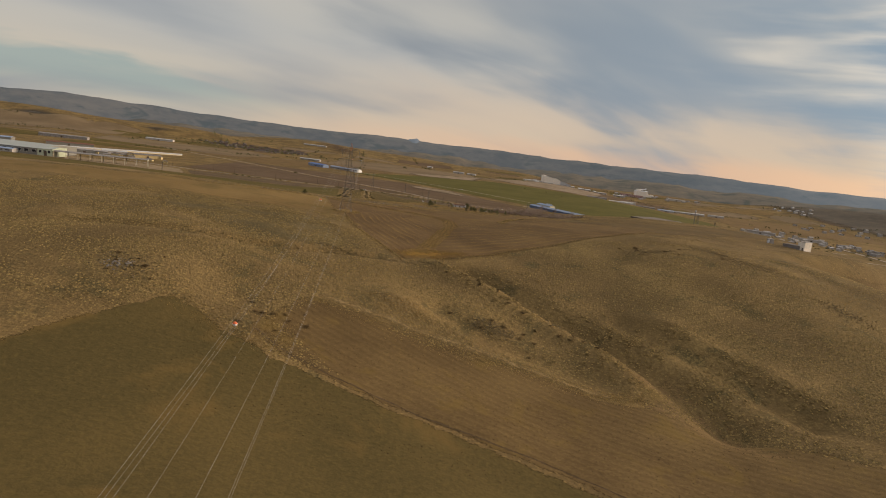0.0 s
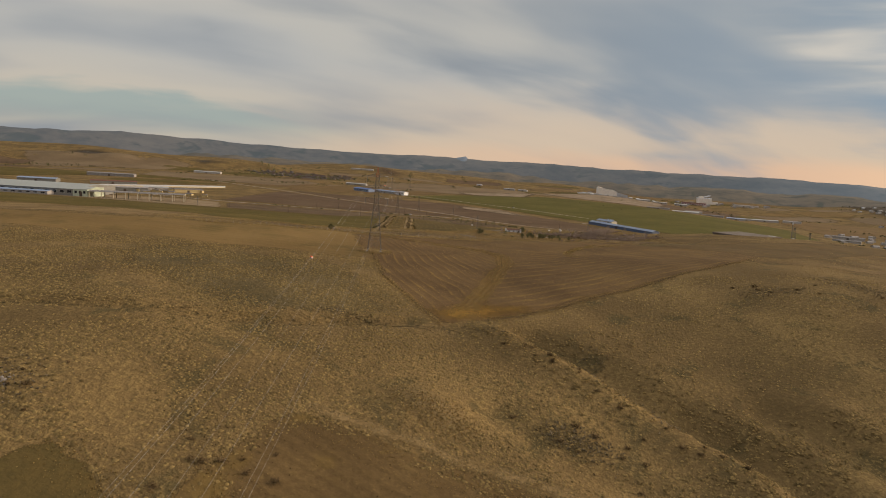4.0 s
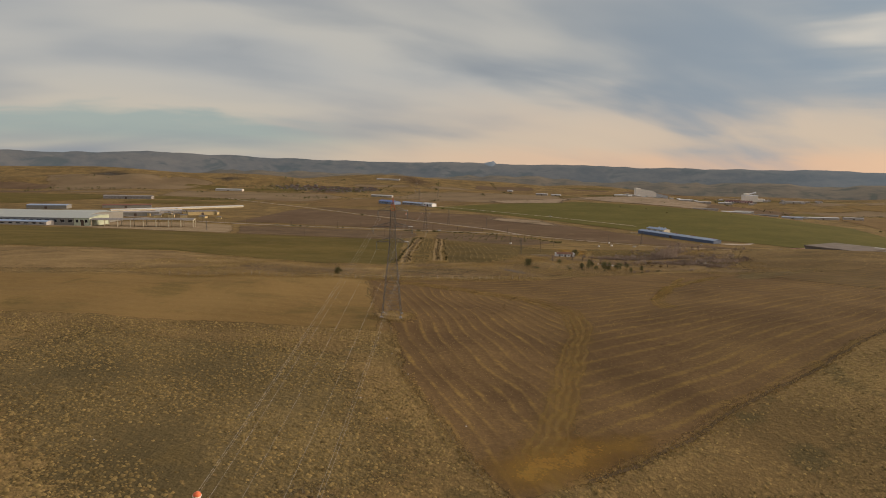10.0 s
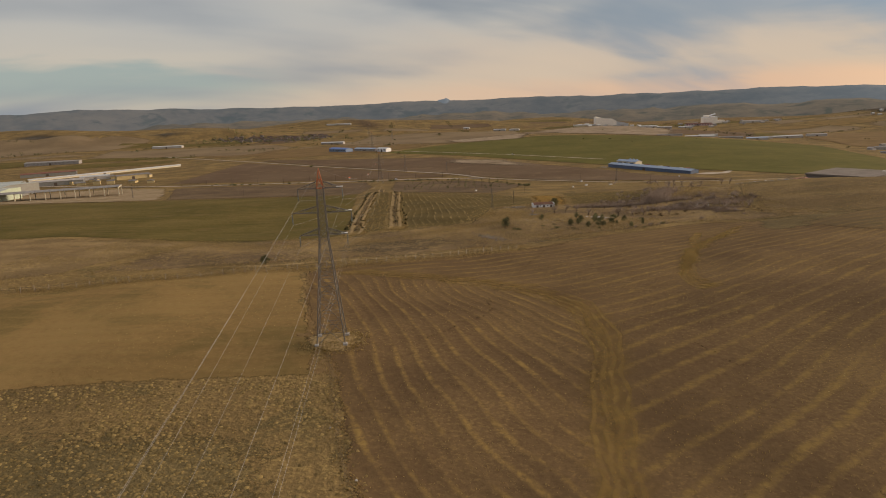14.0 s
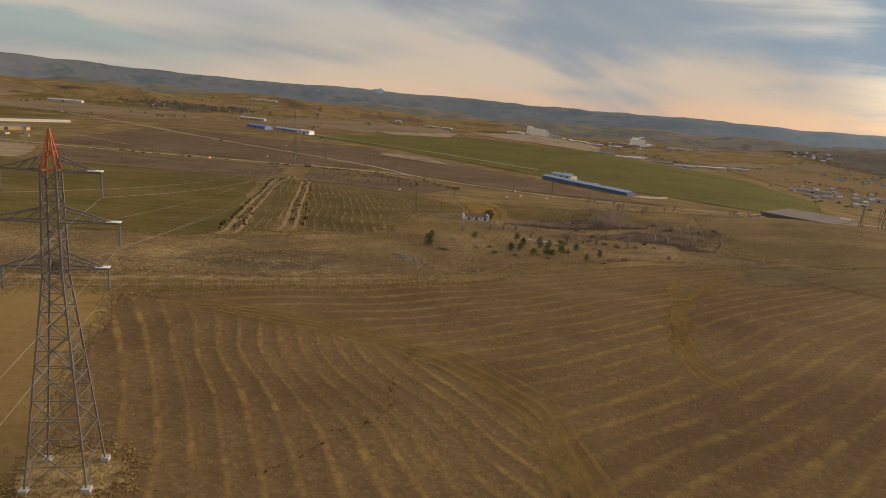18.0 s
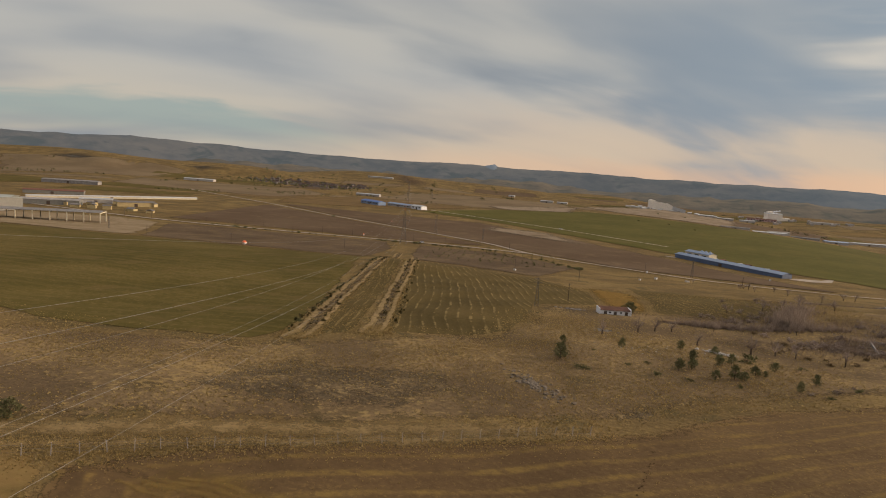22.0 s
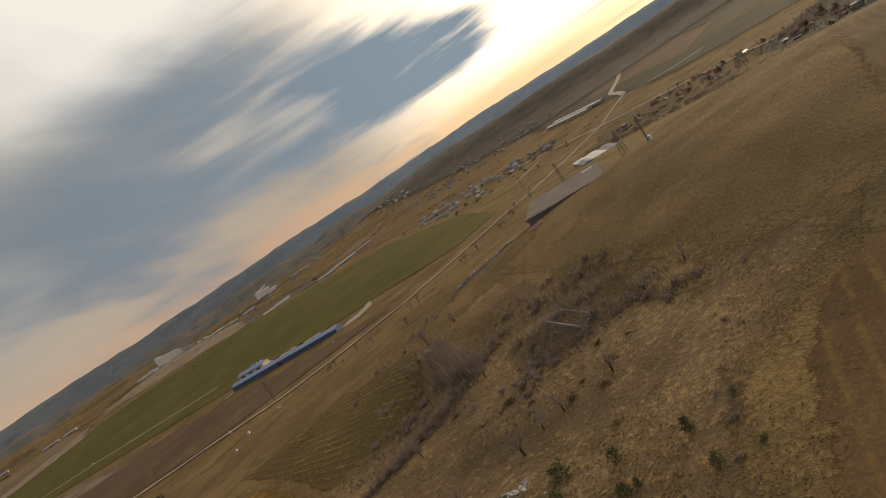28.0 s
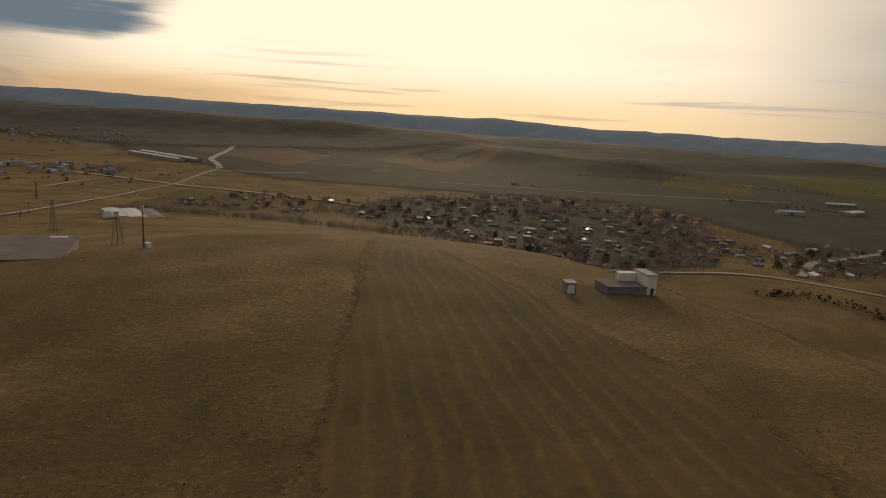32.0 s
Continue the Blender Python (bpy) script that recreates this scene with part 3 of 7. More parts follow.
# a peak beyond the ridge, made pale by a painted haze glow
PEAK = surface("hazy_peak_rock", (0.05, 0.055, 0.06), (0.09, 0.095, 0.10), 0.004, 0.02, bump=0)
ps = PEAK.node_tree.nodes["Principled BSDF"]
ps.inputs["Emission Color"].default_value, ps.inputs["Emission Strength"].default_value = rgb(0.30, 0.35, 0.39), 0.25
verts, faces = [], []
for j in range(9):
    for i in range(33):
        a, q = i / 16 - 1, j / 4 - 1
        h = 0.62 * max(0, 1 - abs(a - 0.12) / 0.34) + 0.5 * max(0, 1 - abs(a + 0.35) / 0.6) + 0.34 * max(0, 1 - abs(a - 0.6) / 0.4)
        h = h * (1 - q * q) + 0.1 * noise.noise(Vector((a * 7, q * 3, 2)))
        verts.append((-225 + a * 260, 4420 + q * 150, 68 + 78 * h))
for j in range(8):
    faces += [(j * 33 + i, j * 33 + i + 1, j * 33 + i + 34, j * 33 + i + 33) for i in range(32)]
tagged(link("backdrop_peak", verts, faces, PEAK), "hazy pale blue mountain peak beyond the ridge", "mountain", kind="structure")
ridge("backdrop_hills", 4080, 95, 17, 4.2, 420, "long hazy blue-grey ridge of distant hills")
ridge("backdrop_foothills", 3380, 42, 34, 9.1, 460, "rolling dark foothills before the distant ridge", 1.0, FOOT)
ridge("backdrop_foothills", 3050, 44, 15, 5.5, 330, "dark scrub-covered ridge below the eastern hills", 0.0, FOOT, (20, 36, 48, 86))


# ---- draped pieces of the land ----
from mathutils.geometry import delaunay_2d_cdt


def smooth_outline(poly, step, rough):
    out = []
    n = len(poly)
    for i in range(n):
        p1, p2 = Vector(poly[i]), Vector(poly[(i + 1) % n])
        count = max(1, int((p2 - p1).length / step))
        for s in range(count):
            t = s / count
            q = p1.lerp(p2, t)
            q = q + Vector((noise.noise(Vector((q.x * 0.11, q.y * 0.11, 1))), noise.noise(Vector((q.x * 0.11, q.y * 0.11, 7))))) * rough
            out.append(q)
    return out


def inside(px, py, poly):
    hit = np.zeros(np.shape(px), bool)
    for a, b in zip(poly, poly[1:] + poly[:1]):
        cross = (a[1] > py) != (b[1] > py)
        with np.errstate(divide="ignore", invalid="ignore"):
            hit ^= cross & (px < (b[0] - a[0]) * (py - a[1]) / (b[1] - a[1]) + a[0])
    return hit


def set_cover(ob, values):
    """How far a draped cover has closed over the ground, from 0 at its edge to 1."""
    ob.data.attributes.new("cover", "FLOAT", "POINT").data.foreach_set("value", np.asarray(values, np.float32))
    return ob


def patch(name, poly, material, label, step=6.0, lift=0.12, rough=1.2, category="field", kind="structure", feather=3.0):
    lift, step = (lift * 0.35, step * 0.6) if step <= 6 else (lift, step)
    edge = [tuple(p) for p in smooth_outline(poly, step, rough)]
    xs, ys = [p[0] for p in edge], [p[1] for p in edge]
    mx, my = np.meshgrid(np.arange(min(xs), max(xs), step), np.arange(min(ys), max(ys), step))
    keep = inside(mx, my, edge) & (to_line(mx, my, edge + edge[:1]) > step * 0.5)
    pts = [Vector(p) for p in edge] + [Vector((a, b)) for a, b in zip(mx[keep], my[keep])]
    n = len(edge)
    v2, _, tris, *_ = delaunay_2d_cdt(pts, [(i, (i + 1) % n) for i in range(n)], [list(range(n))], 1, 1e-4)
    arr = np.array([tuple(p) for p in v2])
    zz = ground_z(arr[:, 0], arr[:, 1]) + lift
    ob = link(name, [(a, b, c) for (a, b), c in zip(arr.tolist(), zz.tolist())], [list(t) for t in tris], material)
    set_cover(ob, np.clip(to_line(arr[:, 0], arr[:, 1], edge + edge[:1]) / max(feather, step * 0.6), 0, 1))
    return tagged(ob, label, category, kind=kind)


def ribbon(name, pts, width, material, label, step=5.0, lift=0.2, rough=0.5, category="road", kind="structure", crown=0.0):
    line = []
    lift *= 0.4 if step <= 3 else 1.0
    for (ax, ay), (bx, by) in zip(pts, pts[1:]):
        count = max(1, int(math.hypot(bx - ax, by - ay) / step))
        line += [Vector((ax + (bx - ax) * k / count, ay + (by - ay) * k / count)) for k in range(count)]
    line.append(Vector(pts[-1]))
    for _ in range(4):
        line = [line[0]] + [(line[i - 1] + line[i] * 2 + line[i + 1]) / 4 for i in range(1, len(line) - 1)] + [line[-1]]
    verts, faces = [], []
    ends = [min(1.0, min(i, len(line) - 1 - i) * step / 9.0) if crown else 1.0 for i in range(len(line))]
    for i, p in enumerate(line):
        d = (line[min(i + 1, len(line) - 1)] - line[max(i - 1, 0)]).normalized()
        side = Vector((-d.y, d.x))
        for k in range(5):
            s = (k - 2) / 4 * width * (1 + 0.25 * noise.noise(Vector((p.x * 0.2, p.y * 0.2, k))))
            q = p + side * (s + rough * noise.noise(Vector((p.x * 0.13, p.y * 0.13, 3))))
            verts.append((q.x, q.y, gz(q.x, q.y) + lift * (0.5 + 0.5 * ends[i]) + crown * ends[i] * (1 - abs(k - 2) / 2)))
    for i in range(len(line) - 1):
        for k in range(4):
            a = i * 5 + k
            faces.append((a, a + 1, a + 6, a + 5))
    ob = set_cover(link(name, verts, faces, material), [(0.0, 0.75, 1.0, 0.75, 0.0)[i % 5] * ends[i // 5] for i in range(len(verts))])
    return tagged(ob, label, category, kind=kind)


# ---- fields, roads and tracks ----
patch("field_sprouting", [(-300, 60), (-150, 112), (-92, 129), (-84, 147), (-72, 168), (-62, 164), (-52, 157), (-46, 155), (-39, 151), (-18, 145), (10, 137), (33, 128), (60, 112), (110, 60), (150, -20), (-300, -20)], DARK_GREEN, "dark brown-green field of thin sprouts", 5)
patch("field_fallow_strip", [(-48, 161), (-47, 169), (-44, 178), (-40, 190), (-36, 194), (-27, 193), (-15, 191), (-3, 190), (8, 190), (22, 187), (35, 184), (56, 178), (68, 178), (82, 170), (110, 162), (140, 148), (210, 120), (290, 60), (330, -20), (150, -20), (110, 60.5), (60, 112), (33, 128.5), (9, 137), (-19, 145.3), (-39, 152.6)], FALLOW, "strip of smooth brown ploughed soil", 5)
patch("grass_flat", [(58, 184), (69, 206), (84, 213), (93, 194), (100, 165), (112, 160), (140, 150), (120, 130), (84, 150), (66, 168)], PLOUGH, "smooth tan ground at the foot of the slope", 5, 0.1, 4, "grass", feather=18)
patch("grass_mound", [(-25, 212), (-15, 219), (-4, 211), (-1, 199), (-10, 196), (-20, 203)], STRAW, "mound covered with straw-coloured grass", 2.5, 0.3, 2.5, "grass", feather=9)
patch("field_furrowed_pylon", [(-51, 350), (-41, 313), (-29, 288), (-20, 271), (-13, 260), (-9, 263), (0, 272), (1, 300), (4, 342), (8, 368), (7, 391), (-5, 409), (-23, 420), (-43, 427), (-66, 432), (-77, 432), (-64, 380)], STUBBLE_A, "brown stubble field with curved furrows", 4)
patch("field_banded", [(-2, 270), (20, 289), (38, 311), (69, 338), (120, 388), (150, 430), (178, 460), (206, 480), (252, 503), (300, 530), (345, 560), (330, 575), (304, 568), (240, 545), (180, 520), (140, 505), (118, 503), (104, 506), (84, 510), (64, 507), (33, 494), (5, 472), (-20, 461), (-56, 447), (-78, 433), (-66, 428), (-43, 423), (-24, 416), (-8, 405), (3, 390), (4, 368), (0, 342), (-3, 300)], STUBBLE_B, "brown stubble field with pale ochre bands over the hill", 4, 0.17, feather=5)
patch("field_ochre", [(-54, 347), (-78, 343), (-121, 332), (-170, 323), (-300, 310), (-420, 330), (-420, 385), (-216, 380), (-169, 391), (-125, 409), (-86, 434), (-77, 428), (-64, 382), (-56, 358)], OCHRE, "ochre stubble field beside the pylon", 5)
patch("field_soil", [(-62, 352), (-50, 346), (-41, 313), (-29, 288), (-13, 260), (0, 270), (20, 287), (38, 309), (69, 336), (120, 386), (148, 430), (120, 470), (118, 500), (84, 511), (33, 495), (5, 473), (-56, 448), (-78, 430), (-66, 385)], PLOUGH, "bare brown soil between two ploughed fields", 6, 0.05)
for pts, w in (([(-66, 431), (-43, 426), (-24, 419), (-6, 408), (6, 391), (7, 368), (3, 342), (0, 322), (-3, 302), (-8, 278)], 8.0), ([(43, 401), (40, 411), (46, 435), (60, 462), (80, 482)], 6.0), ([(40, 417), (50, 444), (60, 461), (87, 494)], 4.0), ([(43, 425), (52, 447), (67, 485)], 4.0)):
    ribbon("headland_band", pts, w * 1.5, HEADLAND, "band of yellow growth along a turned headland", 3, 0.2, 2.5, "field")
    for off in (-0.42, -0.14, 0.15, 0.44):
        ribbon("headland_line", [(x + off * w, y + off * w * 0.6) for x, y in pts], 1.3, HEADLAND_LINE, "thin line of ochre stubble along a headland", 2, 0.32, 1.6, "field")
patch("field_hilltop", [(106, 491), (121, 498), (139, 508), (167, 518), (218, 535), (303, 566), (332, 572), (300, 535), (249, 492), (224, 476), (210, 463), (197, 451), (171, 435), (150, 428), (136, 444), (122, 466), (112, 480)], STUBBLE_C, "dark stubble field with wide ochre bands over the hilltop", 4, 0.24, feather=6)
patch("field_corner_growth", [(-23, 273), (-14, 260), (-7, 263), (5, 274), (14, 282), (26, 298), (12, 294), (2, 293), (-3, 300), (-9, 287)], GROWTH, "corner of a field grown over with yellow weeds", 2.5, 0.22, 2.0, feather=9)
patch("hill_grass", [(125, 392), (250, 360), (340, 420), (430, 540), (410, 650), (300, 720), (225, 670), (152, 660), (130, 612), (124, 576), (110, 540), (112, 510), (120, 470)], HILL, "short brown grass over the hilltop", 6, 0.06, 3, "grass", feather=14)
patch("field_winter_wheat", [(-88, 514), (-84, 531), (-86, 545), (-104, 658), (-128, 820), (-154, 819), (-316, 836), (-430, 850), (-700, 860), (-700, 560), (-291, 540), (-209, 538), (-148, 512)], WINTER_GREEN, "wide dull green field of winter wheat", 8)
patch("field_between_strips", [(-80, 528), (-66, 530), (-99, 812), (-112, 814)], FURROWED, "narrow dark furrowed field", 5)
patch("field_furrowed", [(-58, 537), (-44, 539), (-32, 543), (-21.6, 555), (-15, 585), (-13, 612), (-12, 622), (16, 636), (18, 690), (-8, 760), (-90, 800)], FURROWED, "dark field with pale winding furrows", 4)
patch("field_yellow", [(18, 714), (42, 700), (37, 629), (19, 636)], GROWTH, "small yellow-green field behind the shed", 5, 0.3)
patch("field_contour", [(44, 742), (88, 724), (108, 668), (80, 628), (56, 628), (40, 632), (45, 700)], FURROWED, "dark field ploughed along the contour", 5)
patch("field_fallow_west", [(-330, 850), (-154, 824), (-132, 830), (-136, 950), (-154, 1010), (-307, 1016), (-401, 1018)], PURPLE, "dark reddish-brown fallow field", 10, 0.3)
patch("field_fallow_east", [(-119, 1002), (-24, 988), (31, 900), (-4, 775), (-94, 830), (-112, 900)], PURPLE, "dark fallow field with rows of young trees", 10, 0.3)
patch("field_dark_north", [(-430, 1070), (-437, 1380), (-278, 1246), (-40, 1046), (-157, 1036)], DARK_FIELD, "dark brown ploughed field between two roads", 14, 0.35)
patch("field_brown_north", [(-440, 1428), (-284, 1273), (-155, 1165), (-20, 1034), (74, 943), (235, 862), (215, 925), (143, 1062), (53, 1190), (-81, 1342), (-187, 1362)], DARK_FIELD, "brown field with a pale sandy patch", 14, 0.38)
patch("field_green_north", [(-203, 1500), (-65, 1728), (149, 1890), (250, 1850), (385, 1722), (560, 1640), (640, 1500), (560, 1150), (420, 930), (330, 900), (285, 985), (150, 1124), (-56, 1374)], BRIGHT_GREEN, "long green crop field on the valley floor", 16, 0.42)
FIELD_WORDS = {TAN_FIELD: "tan", PLOUGH: "brown", WINTER_GREEN: "dull green", DARK_FIELD: "dark brown", BRIGHT_GREEN: "bright green", DARK_GREEN: "greenish"}
FAR_WEST = [
    ([(-900, 1640), (-500, 1580), (-450, 1800), (-560, 1950), (-980, 1900)], TAN_FIELD),
    ([(-460, 1440), (-215, 1520), (-100, 1730), (-400, 1800), (-480, 1640)], PLOUGH),
    ([(-1500, 1250), (-980, 1300), (-900, 1600), (-1500, 1700)], WINTER_GREEN),
    ([(-90, 1750), (130, 1930), (100, 2300), (-350, 2250), (-380, 1850)], TAN_FIELD),
    ([(700, 1480), (1150, 1500), (1200, 1900), (760, 2000)], PLOUGH),
    ([(300, 2000), (620, 1760), (760, 2080), (420, 2420)], DARK_FIELD),
]
FAR_EAST = [
    ([(-1300, 1800), (-1000, 1930), (-1000, 2200), (-1600, 2150)], TAN_FIELD),
    ([(1100, 1050), (1500, 1150), (1700, 1500), (1300, 1450)], DARK_FIELD),
    ([(1330, 250), (1600, 180), (1640, 360), (1380, 420)], WINTER_GREEN),
    ([(1250, 800), (2000, 800), (2200, 1150), (1450, 1050)], DARK_FIELD),
    ([(1500, -300), (2200, -200), (2200, 200), (1500, 60)], BRIGHT_GREEN),
    ([(500, 905), (760, 1015), (760, 930), (680, 830), (560, 840)], DARK_GREEN),
]
for poly, m in FAR_WEST + FAR_EAST:
    patch("field_far", poly, m, FIELD_WORDS[m] + " field far off in the valley", 25, 0.85 if poly[0][0] > 1000 else 0.48, 6, feather=14)

patch("valley_floor", [(600, 330), (700, 60), (1000, -700), (2600, -2200), (3600, -1500), (3700, 900), (3300, 2000), (2300, 2700), (1500, 2000), (1150, 1500), (900, 1000), (960, 700), (1000, 450), (800, 330)], VALLEY, "dark brown valley floor with faded grass", 27, 0.6, 20, "ground", feather=120)
TAKEN = [[(-450, 1030), (-470, 1460), (-215, 1540), (-60, 1745), (150, 1940), (270, 1935), (700, 1640), (760, 1420), (620, 1050), (430, 880), (235, 850), (-20, 1000)], [(560, 400), (560, 960), (1000, 1120), (1060, 450), (860, 150), (600, 300)], [(-1150, 840), (-1150, 1240), (-480, 1400), (-400, 1000)]]


def taken(poly):
    mid = [sum(p[0] for p in poly) / 4, sum(p[1] for p in poly) / 4]
    return any(bool(inside(np.array(px), np.array(py), t)) for t in TAKEN for px, py in poly + [tuple(mid)])


SANDY = surface("pale_sandy_ground", (0.170, 0.125, 0.076), (0.26, 0.20, 0.13), 0.012, 0.12, bump=0.3, third=((0.105, 0.078, 0.045), 0.8), cover=0.8, soft="thin")
REDDISH = surface("reddish_scrub_slope", (0.088, 0.060, 0.040), (0.13, 0.088, 0.056), 0.01, 0.08, bump=0.3, cover=0.5, soft="thin")
for poly in ([(140, 2150), (250, 2290), (560, 2330), (520, 2000), (420, 1700), (375, 1740), (291, 1860), (200, 1960)], [(-73, 1292), (32, 1263), (67, 1126), (20, 1150), (-24, 1185), (-70, 1224)], [(-110, 1850), (60, 1990), (146, 2060), (100, 1800), (-64, 1740)]):
    patch("bare_ground", poly, SANDY, "pale sandy bare ground in the valley", 16, 0.95, 8, "ground", feather=30)
patch("scrub_slope", [(-600, 2880), (-440, 2890), (-320, 2720), (-320, 2590), (-398, 2480), (-500, 2640)], REDDISH, "reddish scrub on a far slope", 25, 0.95, 10, "ground", feather=110)
# patchwork of small fields over the rest of the valley floor
rf = random.Random(21)
NAMES = {TAN_FIELD: "tan", PLOUGH: "brown ploughed", DARK_FIELD: "dark brown", WINTER_GREEN: "dull green", OCHRE: "ochre", PURPLE: "dark fallow", SCRUB: "scrubby dark", DARK_GREEN: "greenish"}
for x0, x1, y0, y1, turn, cw, ch, choice in ((-1900, 1300, 1080, 3000, 0.25, 230, 150, (TAN_FIELD, PLOUGH, DARK_FIELD, WINTER_GREEN, OCHRE, OCHRE, TAN_FIELD)), (640, 2900, -900, 1500, 1.35, 430, 85, (DARK_FIELD, DARK_FIELD, WINTER_GREEN, PURPLE, SCRUB, WINTER_GREEN, DARK_GREEN))):
    y = y0
    while y < y1:
        x = x0 + rf.uniform(-80, 80)
        while x < x1:
            w, h = cw * rf.uniform(0.6, 1.4), ch * rf.uniform(0.7, 1.3)
            hill = max(gz(x + a, y + q) for a in (0, w / 2, w) for q in (0, h)) > (-15 if x0 > 0 else 16)
            if rf.random() < 0.72 and not hill:
                c, s = math.cos(turn + rf.uniform(-0.12, 0.12)), math.sin(turn)
                m = rf.choice(choice)
                poly = [(x + a * c - q * s * 0.5, y + a * s * 0.5 + q * c) for a, q in ((0, 0), (w * 0.94, 0), (w * 0.9, h * 0.92), (rf.uniform(0, 20), h * 0.95))]
                if not taken(poly):
                    patch("field_far", poly, m, NAMES[m] + " field in the patchwork of the valley", 40, 0.75 if x0 > 0 else 0.35, 10, feather=26)
            x += w
        y += ch

ribbon("road", [(-640, 1100), (-473, 1050), (-416, 1040), (-361, 1033), (-156, 1025), (-76, 1024), (-9, 1008)], 5.5, DIRT_ROAD, "pale unpaved road along the fields", 12, 0.6)
ribbon("road", [(-700, 1620), (-446, 1408), (-280, 1257), (-153, 1154), (-48, 1065), (-9, 1008), (30, 972), (82, 929), (122, 882), (164, 858), (204, 846), (253, 842), (317, 852), (418, 890), (571, 970), (701, 1026), (773, 1040), (940, 1110), (1001, 1130)], 5.0, DIRT_ROAD, "pale dusty country road", 8, 0.65)
ribbon("road", [(1001, 1130), (1060, 1175), (1121, 1237), (1300, 1330), (1649, 1519)], 13, DIRT_ROAD, "pale dirt road climbing the far slope", 12, 0.9)
ribbon("road", [(802, 1300), (790, 1150), (776, 1032), (780, 920), (775, 824), (760, 760)], 9, DIRT_ROAD, "pale village road", 10, 0.75)
ribbon("road", [(940, 1108), (977, 1108), (1005, 1029), (1055, 992)], 7, DIRT_ROAD, "pale village side road", 10, 0.75)
ribbon("road", [(600, 330), (700, 300), (800, 215), (900, 90)], 8, DIRT_ROAD, "pale road at the edge of the village", 10, 0.75)
ribbon("road", [(-213, 1569), (44, 1340), (170, 1197)], 4.5, DIRT_ROAD, "straight farm track through green crops", 12, 0.7)
ribbon("track", [(154, 664), (131, 602), (119, 562), (113, 536), (111, 529)], 2.0, TRACK, "faint vehicle track along the slope", 3, 0.15, 0.6)
ribbon("road", [(629, 1099), (701, 1135), (745, 1146)], 5, DIRT_ROAD, "short pale lane beside a farm", 10, 0.7)
ribbon("track", [(1095, 758), (1119, 645), (1184, 507), (1228, 309), (1240, 120)], 9, SCRUB, "dark railway line across the valley floor", 14, 0.5)
ribbon("track", [(140, 500), (133, 510), (128, 515), (113, 520), (105, 530), (97, 534), (97, 543), (104, 574)], 2.2, TRACK, "worn vehicle track over the hill", 3, 0.15, 1.0)
ribbon("track", [(0, 272), (20, 289), (38, 311), (69, 338), (120, 388)], 1.5, SCRUB, "dark weedy field margin", 3, 0.22, 1.0)
ribbon("field_margin", [(-54, 362), (-51, 348), (-41, 313), (-29, 288), (-14, 260)], 1.2, TRACK, "strip of pale grass at a field's edge", 3, 0.25, 0.8, "grass")
ribbon("field_margin", [(-46, 161.5), (-38, 155.5), (-26, 150.5), (-12, 145.5), (1, 141), (20, 136), (36, 130), (60, 115)], 1.0, SCRUB, "dark line of weeds between two fields", 2, 0.2, 0.8, "grass")
ribbon("field_margin", [(-36, 196), (-26, 195), (-14, 193), (-2, 192), (9, 192), (23, 189), (36, 186), (57, 181)], 4.5, STRAW, "strip of pale grass along a bank", 3, 0.3, 1.5, "grass")
ribbon("field_margin", [(-420, 390), (-216, 384), (-169, 396), (-125, 414), (-89, 432), (-69, 442), (-43, 452), (-3, 469)], 5.0, STRAW, "pale grass strip along the fence", 3, 0.25, 1.5, "grass")
ribbon("field_margin", [(-430, 870), (-300, 842), (-150, 822), (-95, 816), (-4, 772)], 4.0, STRAW, "pale grass strip between fields", 6, 0.3, 1.5, "grass")
for strip in ([(-79, 514), (-80, 534), (-84.5, 563), (-92, 610), (-99.5, 675), (-104.5, 745), (-114, 850), (-121, 905)], [(-61, 526), (-62, 545), (-66, 577), (-74, 637), (-82, 712), (-92, 800), (-102, 872)]):
    ribbon("weed_strip", strip, 9.5, ROUGH, "strip of dark weeds and bushes between two fields", 3, 0.3, 1.5, "grass", crown=0.15)
    for off, w in ((-2.0, 3.8), (2.7, 2.8)):
        ribbon("grass_strip", [(x + off, y) for x, y in strip], w, STRAW_LINE, "pale line of tall straw-coloured grass", 2, 0.45, 0.8, "grass", crown=0.12)
HILL_COVER = surface("dark_cover_on_hills", (0.062, 0.054, 0.041), (0.105, 0.086, 0.060), 0.012, 0.06, bump=0.2, cover=0.8, soft="thin")
for poly in ([(-1100, 2230), (-980, 2200), (-900, 2250), (-1010, 2300)], [(-1480, 2150), (-1330, 2110), (-1260, 2190), (-1420, 2230)], [(1500, 900), (1900, 820), (2050, 950), (1700, 1050)], [(1350, 1650), (1700, 1500), (1900, 1750), (1600, 1900)], [(1700, 2050), (1900, 1750), (2350, 1900), (2400, 2300), (1950, 2400)], [(2000, 1500), (2150, 1250), (2600, 1350), (2500, 1750), (2150, 1720)], [(1250, 2350), (1500, 2150), (1800, 2450), (1500, 2750)], [(1980, 1100), (2150, 980), (2450, 1050), (2300, 1220)]):
    patch("scrub_hillside", poly, HILL_COVER, "hillside under dark scrub", 20, 0.9, 15, "scrub", feather=60)
# a wide soft patch darkens the far eastern hills
patch("scrub_hillside", [(1250, 1550), (1900, 930), (2500, 850), (2950, 1400), (2600, 2300), (1900, 2750), (1300, 2800), (1200, 2200)], HILL_COVER, "soft dark cover over the far hills", 25, 1.0, 15, "scrub", feather=120)
ribbon("road", [(1092, 770), (1104, 745), (1130, 640), (1172, 470), (1225, 330), (1278, 196)], 6, DIRT_ROAD, "pale road beside the railway", 14, 0.9)
